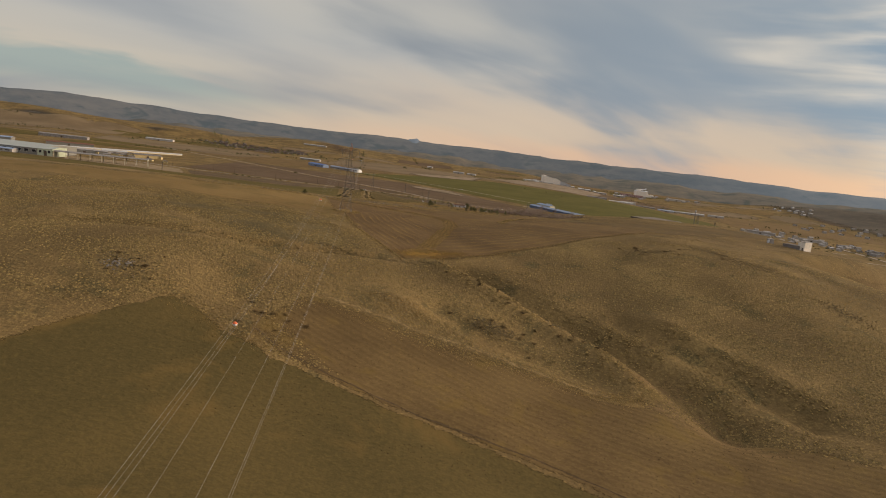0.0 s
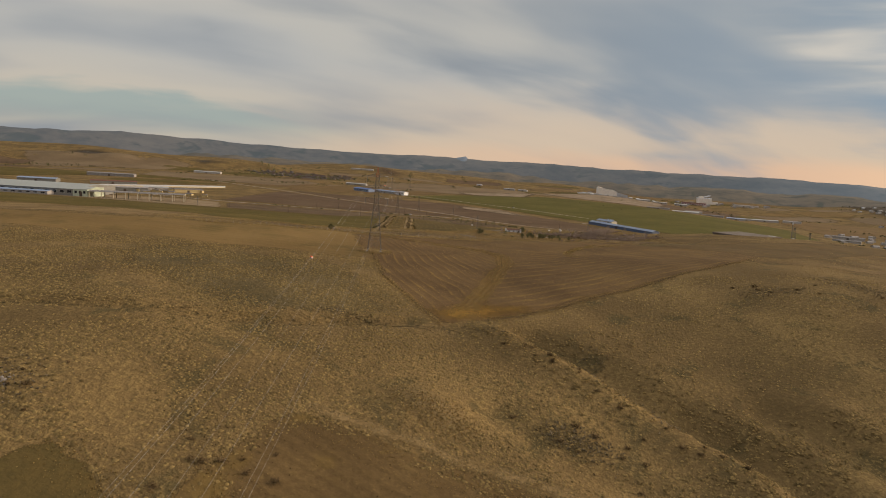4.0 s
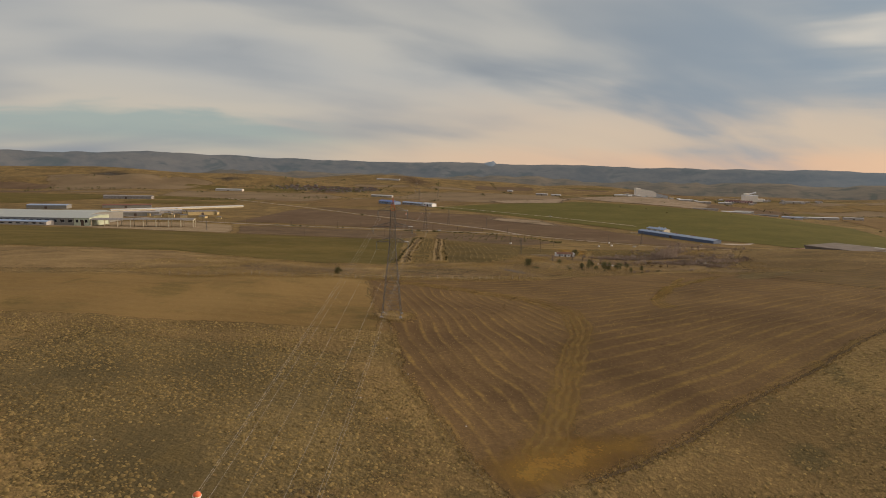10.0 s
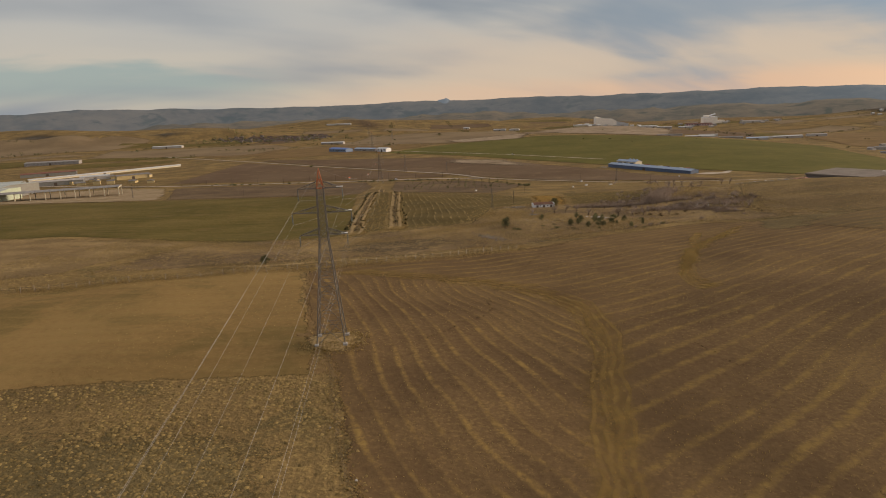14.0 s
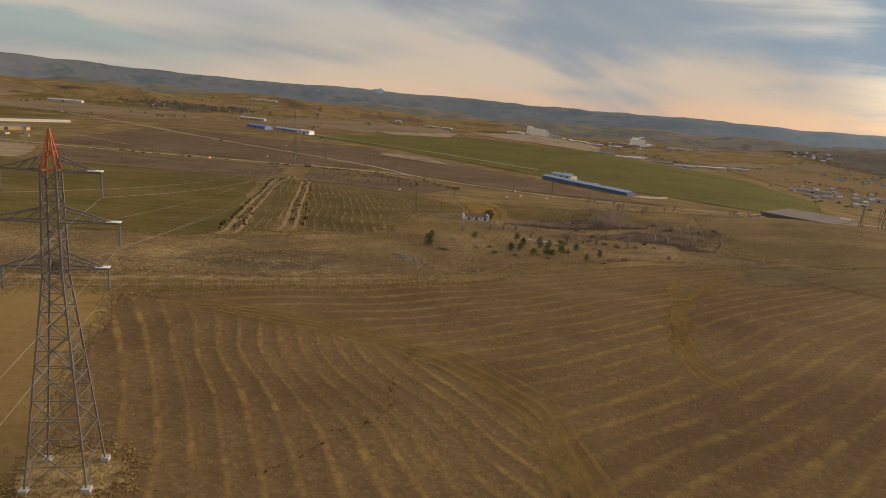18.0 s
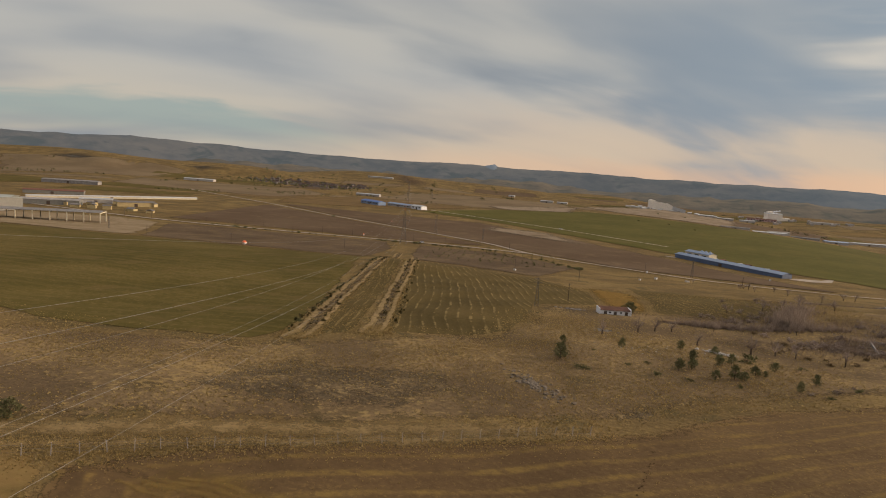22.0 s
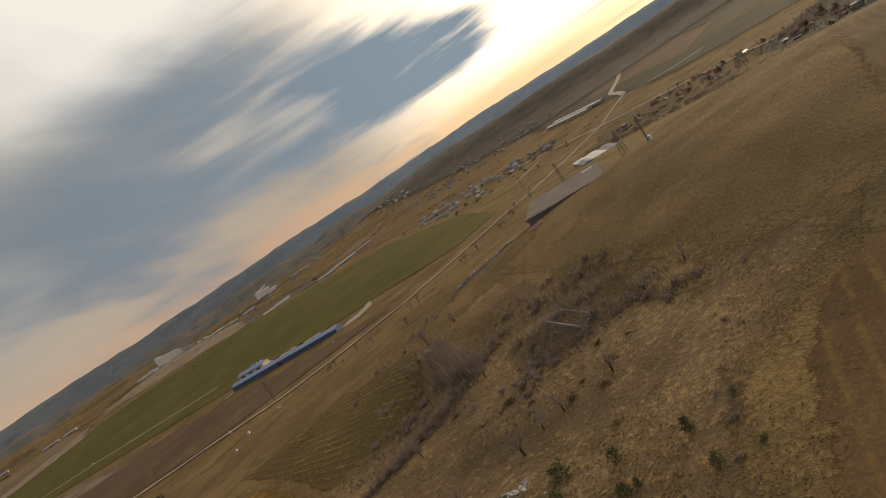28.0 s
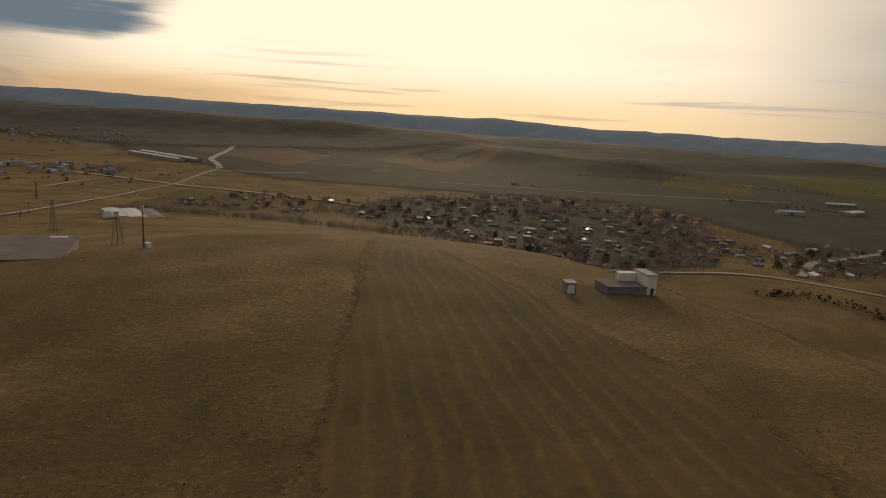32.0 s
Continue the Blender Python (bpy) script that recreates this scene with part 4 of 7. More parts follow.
OLIVE_GRASS = surface("olive_steppe_grass", (0.078, 0.060, 0.026), (0.134, 0.097, 0.040), 0.03, 0.9, bump=1.0, cover=0.8, soft=True, third=((0.110, 0.078, 0.033), 0.6), speck=((0.22, 0.155, 0.066), 0.9, 0.45))
patch("grass_olive", [(-132, 322), (-96, 327), (-58, 330), (-50, 322), (-38, 292), (-22, 264), (-30, 250), (-50, 236), (-72, 226), (-92, 240), (-120, 262), (-140, 290)], OLIVE_GRASS, "darker olive grass on the slope before the pylon", 6, 0.06, 4, "grass", feather=22)
patch("grass_slope", [(-420, 394), (-216, 388), (-150, 416), (-150, 504), (-209, 534), (-291, 538), (-420, 545)], PALE_GRASS, "slope under pale long grass beside the green field", 6, 0.09, 3, "grass", feather=10)
patch("pasture", [(-150, 415), (-90, 441), (-3, 473), (33, 498), (64, 511), (104, 509), (118, 512), (113, 540), (126, 575), (132, 610), (150, 655), (110, 668), (80, 626), (40, 630), (15, 634), (-12, 618), (-18, 573), (-30, 546), (-46, 540), (-60, 528), (-88, 510), (-148, 506)], PASTURE, "dry orange-brown pasture with patches of straw", 6, 0.09, 3, "grass", feather=14)
patch("field_below_hill", [(262, 418), (318, 452), (368, 488), (450, 530), (520, 490), (556, 425), (588, 362), (572, 300), (540, 200), (430, 110), (330, 240), (280, 350)], HILL, "brown grass on the slope below the hilltop", 6, 0.8, 2, feather=6)
ribbon("track", [(205, 404), (228, 418), (252, 433), (280, 450), (308, 468), (345, 494)], 2.6, TRACK, "pale worn track along the edge of the hilltop", 3, 0.3, 0.8)
ribbon("road", [(530, 500), (551, 440), (584, 380), (584, 345), (576, 318), (560, 280), (530, 215)], 5, DIRT_ROAD, "pale road below the hill", 8, 0.75)
patch("village_ground", [(520, 500), (600, 380), (770, 380), (940, 385), (1045, 460), (975, 540), (960, 645), (870, 770), (700, 780), (630, 700), (590, 580)], VALLEY, "dark garden ground between village houses", 12, 0.35, 8, "ground", feather=25)
patch("grass_wedge", [(158, 504), (140, 508), (117, 512), (104, 510), (97, 503), (92, 491), (91, 482), (94, 476), (103, 479), (120, 486), (145, 496)], WEDGE, "unploughed wedge of rough grass beside the field", 3, 0.21, 2, "grass", feather=6)
patch("rough_pasture", [(-84, 464), (-84, 491), (-70, 501), (-54, 495), (-36, 504), (-26, 486), (-40, 467), (-62, 461)], ROUGH, "rough dark stony ground in the pasture", 2, 0.13, 4, "grass", feather=7)
patch("gully", [(-3, 480), (3, 475), (10, 480), (14, 488), (5, 487)], ROUGH, "dark weedy hollow at the field's edge", 2, 0.13, 2, "grass", feather=4)
ribbon("field_margin", [(-110, 428), (-89, 438), (-69, 448), (-43, 458), (-12, 468)], 8, STRAW, "pale strip of long grass above the field", 2, 0.30, 1.0, "grass", crown=0.1)
patch("factory_yard", [(-330, 842), (-405, 1015), (-470, 1035), (-620, 1010), (-620, 880), (-430, 852)], BARE, "pale bare yard in front of a factory", 14, 0.45, 3, "yard")
patch("pylon_footing", [(-60, 359), (-54, 357), (-48, 359), (-46, 365), (-49, 371), (-56, 372), (-61, 367)], STRAW_LINE, "unploughed island of pale grass under the pylon", 1.5, 0.35, 1.5, "grass")


# ---- parts and plain solids ----
def empty(name, x, y, z, turn=0.0):
    ob = new(name)
    ob.matrix_world = pose(x, y, z, 0, 0, turn)
    return ob


def part(name, bm, material, parent=None, label=""):
    me = bpy.data.meshes.new(name)
    bm.to_mesh(me)
    bm.free()
    me.materials.append(material)
    ob = new(name, me)
    ob.parent = parent
    return tagged(ob, label) if label else ob


def box(bm, x0, x1, y0, y1, z0, z1):
    v = [bm.verts.new(p) for p in ((x0, y0, z0), (x1, y0, z0), (x1, y1, z0), (x0, y1, z0), (x0, y0, z1), (x1, y0, z1), (x1, y1, z1), (x0, y1, z1))]
    for f in ((0, 3, 2, 1), (4, 5, 6, 7), (0, 1, 5, 4), (1, 2, 6, 5), (2, 3, 7, 6), (3, 0, 4, 7)):
        bm.faces.new([v[i] for i in f])
    return bm


def beam(bm, a, b, w=0.1, w2=None):
    """A square bar from a to b."""
    a, b = Vector(a), Vector(b)
    d = (b - a).normalized()
    s = d.cross(Vector((0, 0, 1)) if abs(d.z) < 0.95 else Vector((1, 0, 0))).normalized()
    u = s.cross(d)
    w2 = w if w2 is None else w2
    v = []
    for p, h in ((a, w / 2), (b, w2 / 2)):
        v += [bm.verts.new(p + s * i * h + u * j * h) for i, j in ((-1, -1), (1, -1), (1, 1), (-1, 1))]
    for f in ((3, 2, 1, 0), (4, 5, 6, 7), (0, 1, 5, 4), (1, 2, 6, 5), (2, 3, 7, 6), (3, 0, 4, 7)):
        bm.faces.new([v[i] for i in f])
    return bm


def gable(bm, x0, x1, y0, y1, z0, z1, over=0.4, thick=0.18):
    """A two-sided roof with its ridge along x."""
    ym = (y0 + y1) / 2
    pts = []
    for x in (x0 - over, x1 + over):
        pts += [(x, y0 - over, z0 - 0.1), (x, ym, z1), (x, y1 + over, z0 - 0.1), (x, y1 + over, z0 - 0.1 + thick), (x, ym, z1 + thick), (x, y0 - over, z0 - 0.1 + thick)]
    v = [bm.verts.new(p) for p in pts]
    for i in range(6):
        j = (i + 1) % 6
        bm.faces.new((v[i], v[j], v[6 + j], v[6 + i]))
    bm.faces.new((v[0], v[5], v[4], v[1])), bm.faces.new((v[1], v[4], v[3], v[2]))
    bm.faces.new((v[6], v[7], v[10], v[11])), bm.faces.new((v[7], v[8], v[9], v[10]))
    return bm


def paint(name, c, rough=0.6, metallic=0.0, vary=0.0, scale=0.4, spec=0.4):
    dim = tuple(x * 0.78 for x in c)
    return surface(name, dim, c, scale, 3.0, rough, 0.08, per_object=vary, metallic=metallic, spec=spec)


STEEL = paint("galvanised_steel", (0.165, 0.145, 0.118), 0.6, 0.2)
ORANGE = paint("orange_paint", (0.40, 0.12, 0.04), 0.6)
WHITE_CAP = paint("white_paint", (0.75, 0.75, 0.72), 0.5)
GLASS_INS = paint("insulator_glass", (0.10, 0.11, 0.10), 0.3)
WIRE = paint("weathered_aluminium_wire", (0.27, 0.25, 0.21), 0.5, 0.3)
CONCRETE = paint("grey_concrete", (0.36, 0.34, 0.30), 0.9)
MILL_WHITE = paint("whitewashed_walls", (0.82, 0.74, 0.60), 0.85)
PLASTER = paint("pale_plaster", (0.40, 0.365, 0.31), 0.9, vary=0.5)
ROOF_TILE = surface("red_clay_tiles", (0.130, 0.062, 0.043), (0.205, 0.105, 0.072), 0.5, 4, 0.9, 0.2, per_object=0.7)
ROOF_GREY = surface("grey_sheet_roof", (0.175, 0.16, 0.14), (0.295, 0.275, 0.245), 0.3, 3, 0.6, 0.1, per_object=0.7)
ROOF_WHITE = paint("white_metal_roof", (0.40, 0.395, 0.37), 0.45, 0.0, vary=0.25)
ROOF_BLUE = paint("blue_metal_roof", (0.045, 0.12, 0.34), 0.45)
BLUE_PALE = paint("pale_blue_roof", (0.20, 0.27, 0.38), 0.4)
DARK_WINDOW = paint("dark_window_glass", (0.02, 0.022, 0.026), 0.12, spec=0.6)
DOOR_PAINT = paint("dark_door", (0.075, 0.05, 0.035), 0.6)
CREAM = paint("cream_cladding", (0.62, 0.55, 0.38), 0.7)
PINK = paint("pink_cladding", (0.60, 0.40, 0.36), 0.7)


# ---- pylons and their lines ----
ARMS = ((34.4, 4.7), (29.2, 6.3), (24.3, 5.1))
INS = 2.5


def pylon(x, y, turn, cap, near):
    top = empty("lattice_pylon", x, y, (19.8 if y < 0 else gz(x, y) - 0.1), turn)
    half = lambda z: 3.1 + (0.95 - 3.1) * min(z, 23.5) / 23.5 if z < 23.5 else 0.95 - 0.25 * (z - 23.5) / 11.5
    corner = lambda i, z: ((-1, 1, 1, -1)[i] * half(z), (-1, -1, 1, 1)[i] * half(z), z)
    for i in range(4):
        bm = bmesh.new()
        for z0, z1 in ((0, 23.5), (23.5, 35)):
            beam(bm, corner(i, z0), corner(i, z1), 0.18)
        part("leg", bm, STEEL, top)
        part("footing", box(bmesh.new(), corner(i, 0)[0] - 0.45, corner(i, 0)[0] + 0.45, corner(i, 0)[1] - 0.45, corner(i, 0)[1] + 0.45, -0.8, 0.45), CONCRETE, top)
    levels = [0, 5.6, 10.2, 14.0, 17.2, 19.8, 21.8, 23.5, 25.4, 27.3, 29.2, 31.0, 32.7, 34.4]
    for i in range(4):
        j = (i + 1) % 4
        bars = []
        for z0, z1 in zip(levels, levels[1:]):
            bars += [(corner(i, z0), corner(j, z1), 0.08), (corner(j, z0), corner(i, z1), 0.08), (corner(i, z1), corner(j, z1), 0.07)]
            if z1 < 18:
                bars.append((corner(i, (z0 + z1) / 2), corner(j, (z0 + z1) / 2), 0.08))
        if near:
            for a, c, w in bars:
                part("brace", beam(bmesh.new(), a, c, w), STEEL, top)
        else:
            bm = bmesh.new()
            for a, c, w in bars:
                beam(bm, a, c, w)
            tagged(part("bracing", bm, STEEL, top), kind="stuff")
    bm = bmesh.new()
    for i in range(4):
        beam(bm, corner(i, 34.4), (0, 0, 38.6), 0.16)
        beam(bm, corner(i, 34.4), corner((i + 1) % 4, 34.4), 0.12)
        beam(bm, Vector(corner(i, 34.4)).lerp(Vector((0, 0, 38.6)), 0.45), Vector(corner((i + 1) % 4, 34.4)).lerp(Vector((0, 0, 38.6)), 0.45), 0.1)
        beam(bm, corner(i, 34.4), Vector(corner((i + 1) % 4, 34.4)).lerp(Vector((0, 0, 38.6)), 0.5), 0.1)
    part("peak", bm, ORANGE, top, "orange-painted lattice peak")
    for z, reach in ARMS:
        for s in (-1, 1):
            bm = bmesh.new()
            tip = Vector((s * reach, 0, z))
            for e in (-1, 1):
                root_lo, root_hi = Vector((s * half(z), e * half(z), z)), Vector((s * half(z + 1.3), e * half(z + 1.3), z + 1.4))
                beam(bm, root_lo, tip, 0.14), beam(bm, root_hi, tip, 0.12)
                for f in (0.3, 0.6):
                    beam(bm, root_lo.lerp(tip, f), root_hi.lerp(tip, f - 0.25), 0.07), beam(bm, root_lo.lerp(tip, f), root_lo.lerp(tip, f) * Vector((1, -1, 1)) if False else Vector((root_lo.lerp(tip, f).x, -root_lo.lerp(tip, f).y, z)), 0.07)
            arm = part("crossarm", bm, STEEL, top)
            if s > 0 and cap:
                part("plate", box(bmesh.new(), s * (reach - 1.2), s * reach + 0.15, -0.4, 0.4, z + 0.16, z + 0.24), WHITE_CAP, arm, "white plate on the arm's tip")
            bm = bmesh.new()
            bmesh.ops.create_cone(bm, cap_ends=True, segments=6, radius1=0.05, radius2=0.05, depth=INS, matrix=Matrix.Translation((s * reach, 0, z - INS / 2)))
            for k in range(9):
                bmesh.ops.create_cone(bm, cap_ends=True, segments=8, radius1=0.17, radius2=0.07, depth=0.13, matrix=Matrix.Translation((s * reach, 0, z - 0.35 - 0.22 * k)))
            part("insulator", bm, GLASS_INS, top)
    return tagged(top, "grey steel lattice pylon with orange peak and six arms", "pylon", group="power line pylons")


TOWERS = [(1, -285, 5), (-54.0, 364.5, 7), (-137, 1007, 7), (-245, 1640, 8), (-350, 2250, 8)]
for x, y, a in TOWERS:
    pylon(x, y, a, True, 300 < y < 400)


def hang(bm, a, b, sag, r):
    """A wire from a to b with its sag, as a thin three-sided tube."""
    a, b = Vector(a), Vector(b)
    rings = []
    count = 90
    for i in range(count + 1):
        t = i / count
        p = a.lerp(b, t)
        p.z -= 4 * sag * t * (1 - t)
        side = (b - a).cross(Vector((0, 0, 1))).normalized()
        rings.append([bm.verts.new(p + side * r * math.cos(k * 2.094) + Vector((0, 0, r * math.sin(k * 2.094)))) for k in range(3)])
    for p, q in zip(rings, rings[1:]):
        for k in range(3):
            bm.faces.new((p[k], p[(k + 1) % 3], q[(k + 1) % 3], q[k]))


def at_tower(tower, off, z):
    x, y, a = tower
    base = 19.8 if y < 0 else gz(x, y) - 0.1
    return Vector((x + off * math.cos(radians(a)), y + off * math.sin(radians(a)), base + z))


SPANS = list(zip(TOWERS, TOWERS[1:]))
SAGS = (19.6, 13.2, 13.0, 13.0)
for (p, q), sag in zip(SPANS, SAGS):
    for z, reach in ARMS:
        for s in (-1, 1):
            bm = bmesh.new()
            hang(bm, at_tower(p, s * reach, z - INS), at_tower(q, s * reach, z - INS), sag, 0.018)
            tagged(part("power_cable", bm, WIRE), "pale aluminium conductor hanging between two pylons", "cable", group="power line cables")
    bm = bmesh.new()
    hang(bm, at_tower(p, 0, 38.6), at_tower(q, 0, 38.6), sag, 0.012)
    tagged(part("earth_wire", bm, WIRE), "thin earth wire hung between the pylons' peaks", "cable", group="power line cables")


# ---- marker balls on the earth wire ----
BALL_RED, BALL_WHITE = paint("orange_red_plastic", (0.75, 0.16, 0.05), 0.5), paint("white_plastic", (0.80, 0.78, 0.74), 0.5)


def marker_ball(span, t):
    (p, q), sag = SPANS[span], SAGS[span]
    a = at_tower(p, 0, 38.6).lerp(at_tower(q, 0, 38.6), t)
    top = empty("marker_ball", a.x, a.y, a.z - 4 * sag * t * (1 - t))
    for name, lo, hi, m in (("shell_lower", 0.0, 0.5, BALL_WHITE), ("shell_upper", 0.5, 1.0, BALL_RED)):
        bm = bmesh.new()
        bmesh.ops.create_uvsphere(bm, u_segments=18, v_segments=12, radius=0.36)
        bmesh.ops.delete(bm, geom=[v for v in bm.verts if (v.co.z < -0.01 if lo else v.co.z > 0.01)], context="VERTS")
        part(name, bm, m, top)
    part("seam_flange", bmesh_ring(0.34, 0.40, 0.04), BALL_WHITE, top)
    part("clamp", box(bmesh.new(), -0.05, 0.05, -0.6, 0.6, -0.06, 0.06), STEEL, top)
    return tagged(top, "orange and white aircraft warning ball on a wire", "warning ball", group="warning balls")


def bmesh_ring(r0, r1, h, n=20):
    bm = bmesh.new()
    v = [[bm.verts.new((r * math.cos(2 * math.pi * i / n), r * math.sin(2 * math.pi * i / n), z)) for i in range(n)] for r, z in ((r0, -h / 2), (r1, -h / 2), (r1, h / 2), (r0, h / 2))]
    for k in range(4):
        for i in range(n):
            bm.faces.new((v[k][i], v[k][(i + 1) % n], v[(k + 1) % 4][(i + 1) % n], v[(k + 1) % 4][i]))
    return bm


for span, t in ((0, 0.583), (0, 0.766), (1, 0.146), (1, 0.42), (1, 0.70), (2, 0.3), (2, 0.6)):
    marker_ball(span, t)


# ---- buildings ----
def windows(top, side, count, x0, x1, y, z0, z1, mat=DARK_WINDOW, name="window", sill=False):
    """A row of windows or doors let into a wall that runs along x at y; side: -1 front, 1 back."""
    w = (x1 - x0) / count
    for i in range(count):
        a, b = x0 + w * (i + 0.22), x0 + w * (i + 0.78)
        frame_bm = box(bmesh.new(), a - 0.08, b + 0.08, y - 0.06, y + 0.06, z0 - 0.08, z1 + 0.08)
        f = part(name, frame_bm, WHITE_CAP if mat is DARK_WINDOW else mat, top)
        if mat is DARK_WINDOW:
            part("pane", box(bmesh.new(), a, b, y + side * 0.04 - 0.04, y + side * 0.04 + 0.04, z0, z1), mat, f)


def house(w, d, h, roof_h, wall_m, roof_m, flat=False):
    top = empty("house", 0, 0, -500)
    part("wall", box(bmesh.new(), -w / 2, w / 2, -d / 2, d / 2, -1.5, h), wall_m, top)
    if flat:
        part("roof", box(bmesh.new(), -w / 2 - 0.3, w / 2 + 0.3, -d / 2 - 0.3, d / 2 + 0.3, h, h + 0.3), roof_m, top)
    else:
        bm = bmesh.new()
        gable(bm, -w / 2, w / 2, -d / 2, d / 2, h, h + roof_h, 0.5)
        part("roof", bm, roof_m, top)
        for x in (-w / 2 + 0.02, w / 2 - 0.02):
            bm = bmesh.new()
            f = [bm.verts.new(p) for p in ((x, -d / 2, h - 0.1), (x, d / 2, h - 0.1), (x, 0, h + roof_h - 0.02))]
            g = [bm.verts.new((v.co.x - math.copysign(0.2, x), v.co.y, v.co.z)) for v in f]
            bm.faces.new(f), bm.faces.new(g[::-1])
            for i in range(3):
                bm.faces.new((f[i], f[(i + 1) % 3], g[(i + 1) % 3], g[i]))
            part("gable", bm, wall_m, top)
        part("chimney", box(bmesh.new(), w * 0.2 - 0.3, w * 0.2 + 0.3, -0.9, -0.3, h + roof_h * 0.4, h + roof_h + 0.9), CONCRETE, top)
    z = 3.7 if h > 5 else 1.0
    for x, y in ((-w * 0.32, -d / 2), (0.0, -d / 2), (-w * 0.2, d / 2)):
        part("window", box(bmesh.new(), x - 0.6, x + 0.6, y - 0.05, y + 0.05, z, z + 1.3), DARK_WINDOW, top)
    part("door", box(bmesh.new(), w * 0.35, w * 0.35 + 1.0, -d / 2 - 0.07, -d / 2 + 0.05, 0, 2.1), DOOR_PAINT, top)
    return tagged(top, "plastered village house", "house", group="village houses")


PLASTER_ROSE = paint("rose_plaster", (0.36, 0.26, 0.21), 0.9, vary=0.4)
PLASTER_GREY = paint("bare_grey_block", (0.24, 0.215, 0.19), 0.9, vary=0.4)
KINDS = [
    (house(11, 8, 3.2, 2.2, PLASTER, ROOF_TILE), "pale plastered single-storey house with a red tiled roof"),
    (house(9, 8, 5.8, 2.0, PLASTER, ROOF_TILE), "pale two-storey house with a red tiled roof"),
    (house(13, 8, 3.0, 1.9, PLASTER_ROSE, ROOF_TILE), "rose-coloured low house under brown-red tiles"),
    (house(12, 7, 2.8, 1.2, PLASTER_GREY, ROOF_GREY), "grey block shed with a sheet-metal roof"),
    (house(15, 9, 3.6, 1.6, PLASTER, ROOF_WHITE), "long pale barn with a light metal roof"),
    (house(10, 9, 6.0, 0, PLASTER_GREY, CONCRETE, True), "unplastered flat-roofed two-storey house"),
]
rng = random.Random(7)


def place_house(k, x, y, turn, size=1.0):
    proto, label = KINDS[k]
    ob = copy_thing(proto, pose(x, y, gz(x, y), 0, 0, turn) @ Matrix.Scale(size, 4))
    ob["label"] = label
    return ob


def settle(poly, count, weights, apart=13, grid=None, jitter=8):
    """Strews houses over an outline, in loose rows and not closer than apart."""
    xs, ys = [p[0] for p in poly], [p[1] for p in poly]
    done, tries = [], 0
    while len(done) < count and tries < count * 60:
        tries += 1
        x, y = rng.uniform(min(xs), max(xs)), rng.uniform(min(ys), max(ys))
        if not inside(np.array(x), np.array(y), poly) or any(math.hypot(x - a, y - b) < apart for a, b in done):
            continue
        done.append((x, y))
        k = rng.choices(range(6), weights)[0]
        place_house(k, x, y, rng.choice((12, 102, 192, 282)) + rng.uniform(-14, 14), rng.uniform(0.5, 0.85))
    return done


EAST_NEAR = [(690, 560), (710, 640), (790, 680), (850, 600), (830, 385), (785, 347), (605, 391), (569, 425), (601, 469), (640, 520)]
EAST_FAR = [(800, 690), (860, 740), (925, 684), (1000, 576), (1007, 440), (942, 366), (835, 375), (855, 600)]
VILLAGE = settle(EAST_NEAR, 108, (8, 4, 7, 7, 1, 4), 13)
VILLAGE += settle([(640, 600), (650, 690), (700, 770), (800, 762), (780, 690), (700, 650)], 26, (8, 2, 6, 5, 1, 2), 14)
VILLAGE += settle([(520, 505), (556, 440), (600, 465), (645, 560), (610, 660), (560, 560)], 44, (8, 3, 7, 5, 0, 4), 10)
VILLAGE += settle([(600, 920), (640, 800), (783, 800), (765, 930)], 24, (6, 2, 4, 4, 2, 1), 17)
VILLAGE += settle([(590, 345), (740, 376), (835, 218), (760, 180), (640, 250)], 50, (6, 1, 4, 6, 2, 1), 13)


def hamlet(poly, count, apart, roof_m, label, wall_m=None):
    """A far settlement: its walls and its roofs, each as one cover of small houses."""
    xs, ys = [p[0] for p in poly], [p[1] for p in poly]
    walls, roofs, done, tries = bmesh.new(), bmesh.new(), [], 0
    while len(done) < count and tries < count * 60:
        tries += 1
        x, y = rng.uniform(min(xs), max(xs)), rng.uniform(min(ys), max(ys))
        if not inside(np.array(x), np.array(y), poly) or any(math.hypot(x - a, y - b) < apart for a, b in done):
            continue
        done.append((x, y))
        w, d, h, up = rng.uniform(8, 15), rng.uniform(6, 9), rng.uniform(2.6, 5.5), rng.uniform(0.8, 2.0)
        m = pose(x, y, gz(x, y), 0, 0, rng.choice((12, 102)) + rng.uniform(-14, 14))
        one = box(bmesh.new(), -w / 2, w / 2, -d / 2, d / 2, -1.5, h)
        top = bmesh.new()
        gable(top, -w / 2, w / 2, -d / 2, d / 2, h + 0.05, h + up, 0.4)
        for src, dst in ((one, walls), (top, roofs)):
            src.transform(m)
            tmp = bpy.data.meshes.new("tmp")
            src.to_mesh(tmp)
            dst.from_mesh(tmp)
            bpy.data.meshes.remove(tmp)
            src.free()
    tagged(part("far_houses", walls, wall_m or PLASTER), label, "houses", kind="stuff")
    tagged(part("far_roofs", roofs, roof_m), "roofs of a settlement far off in the valley", "roofs", kind="stuff")
    return done


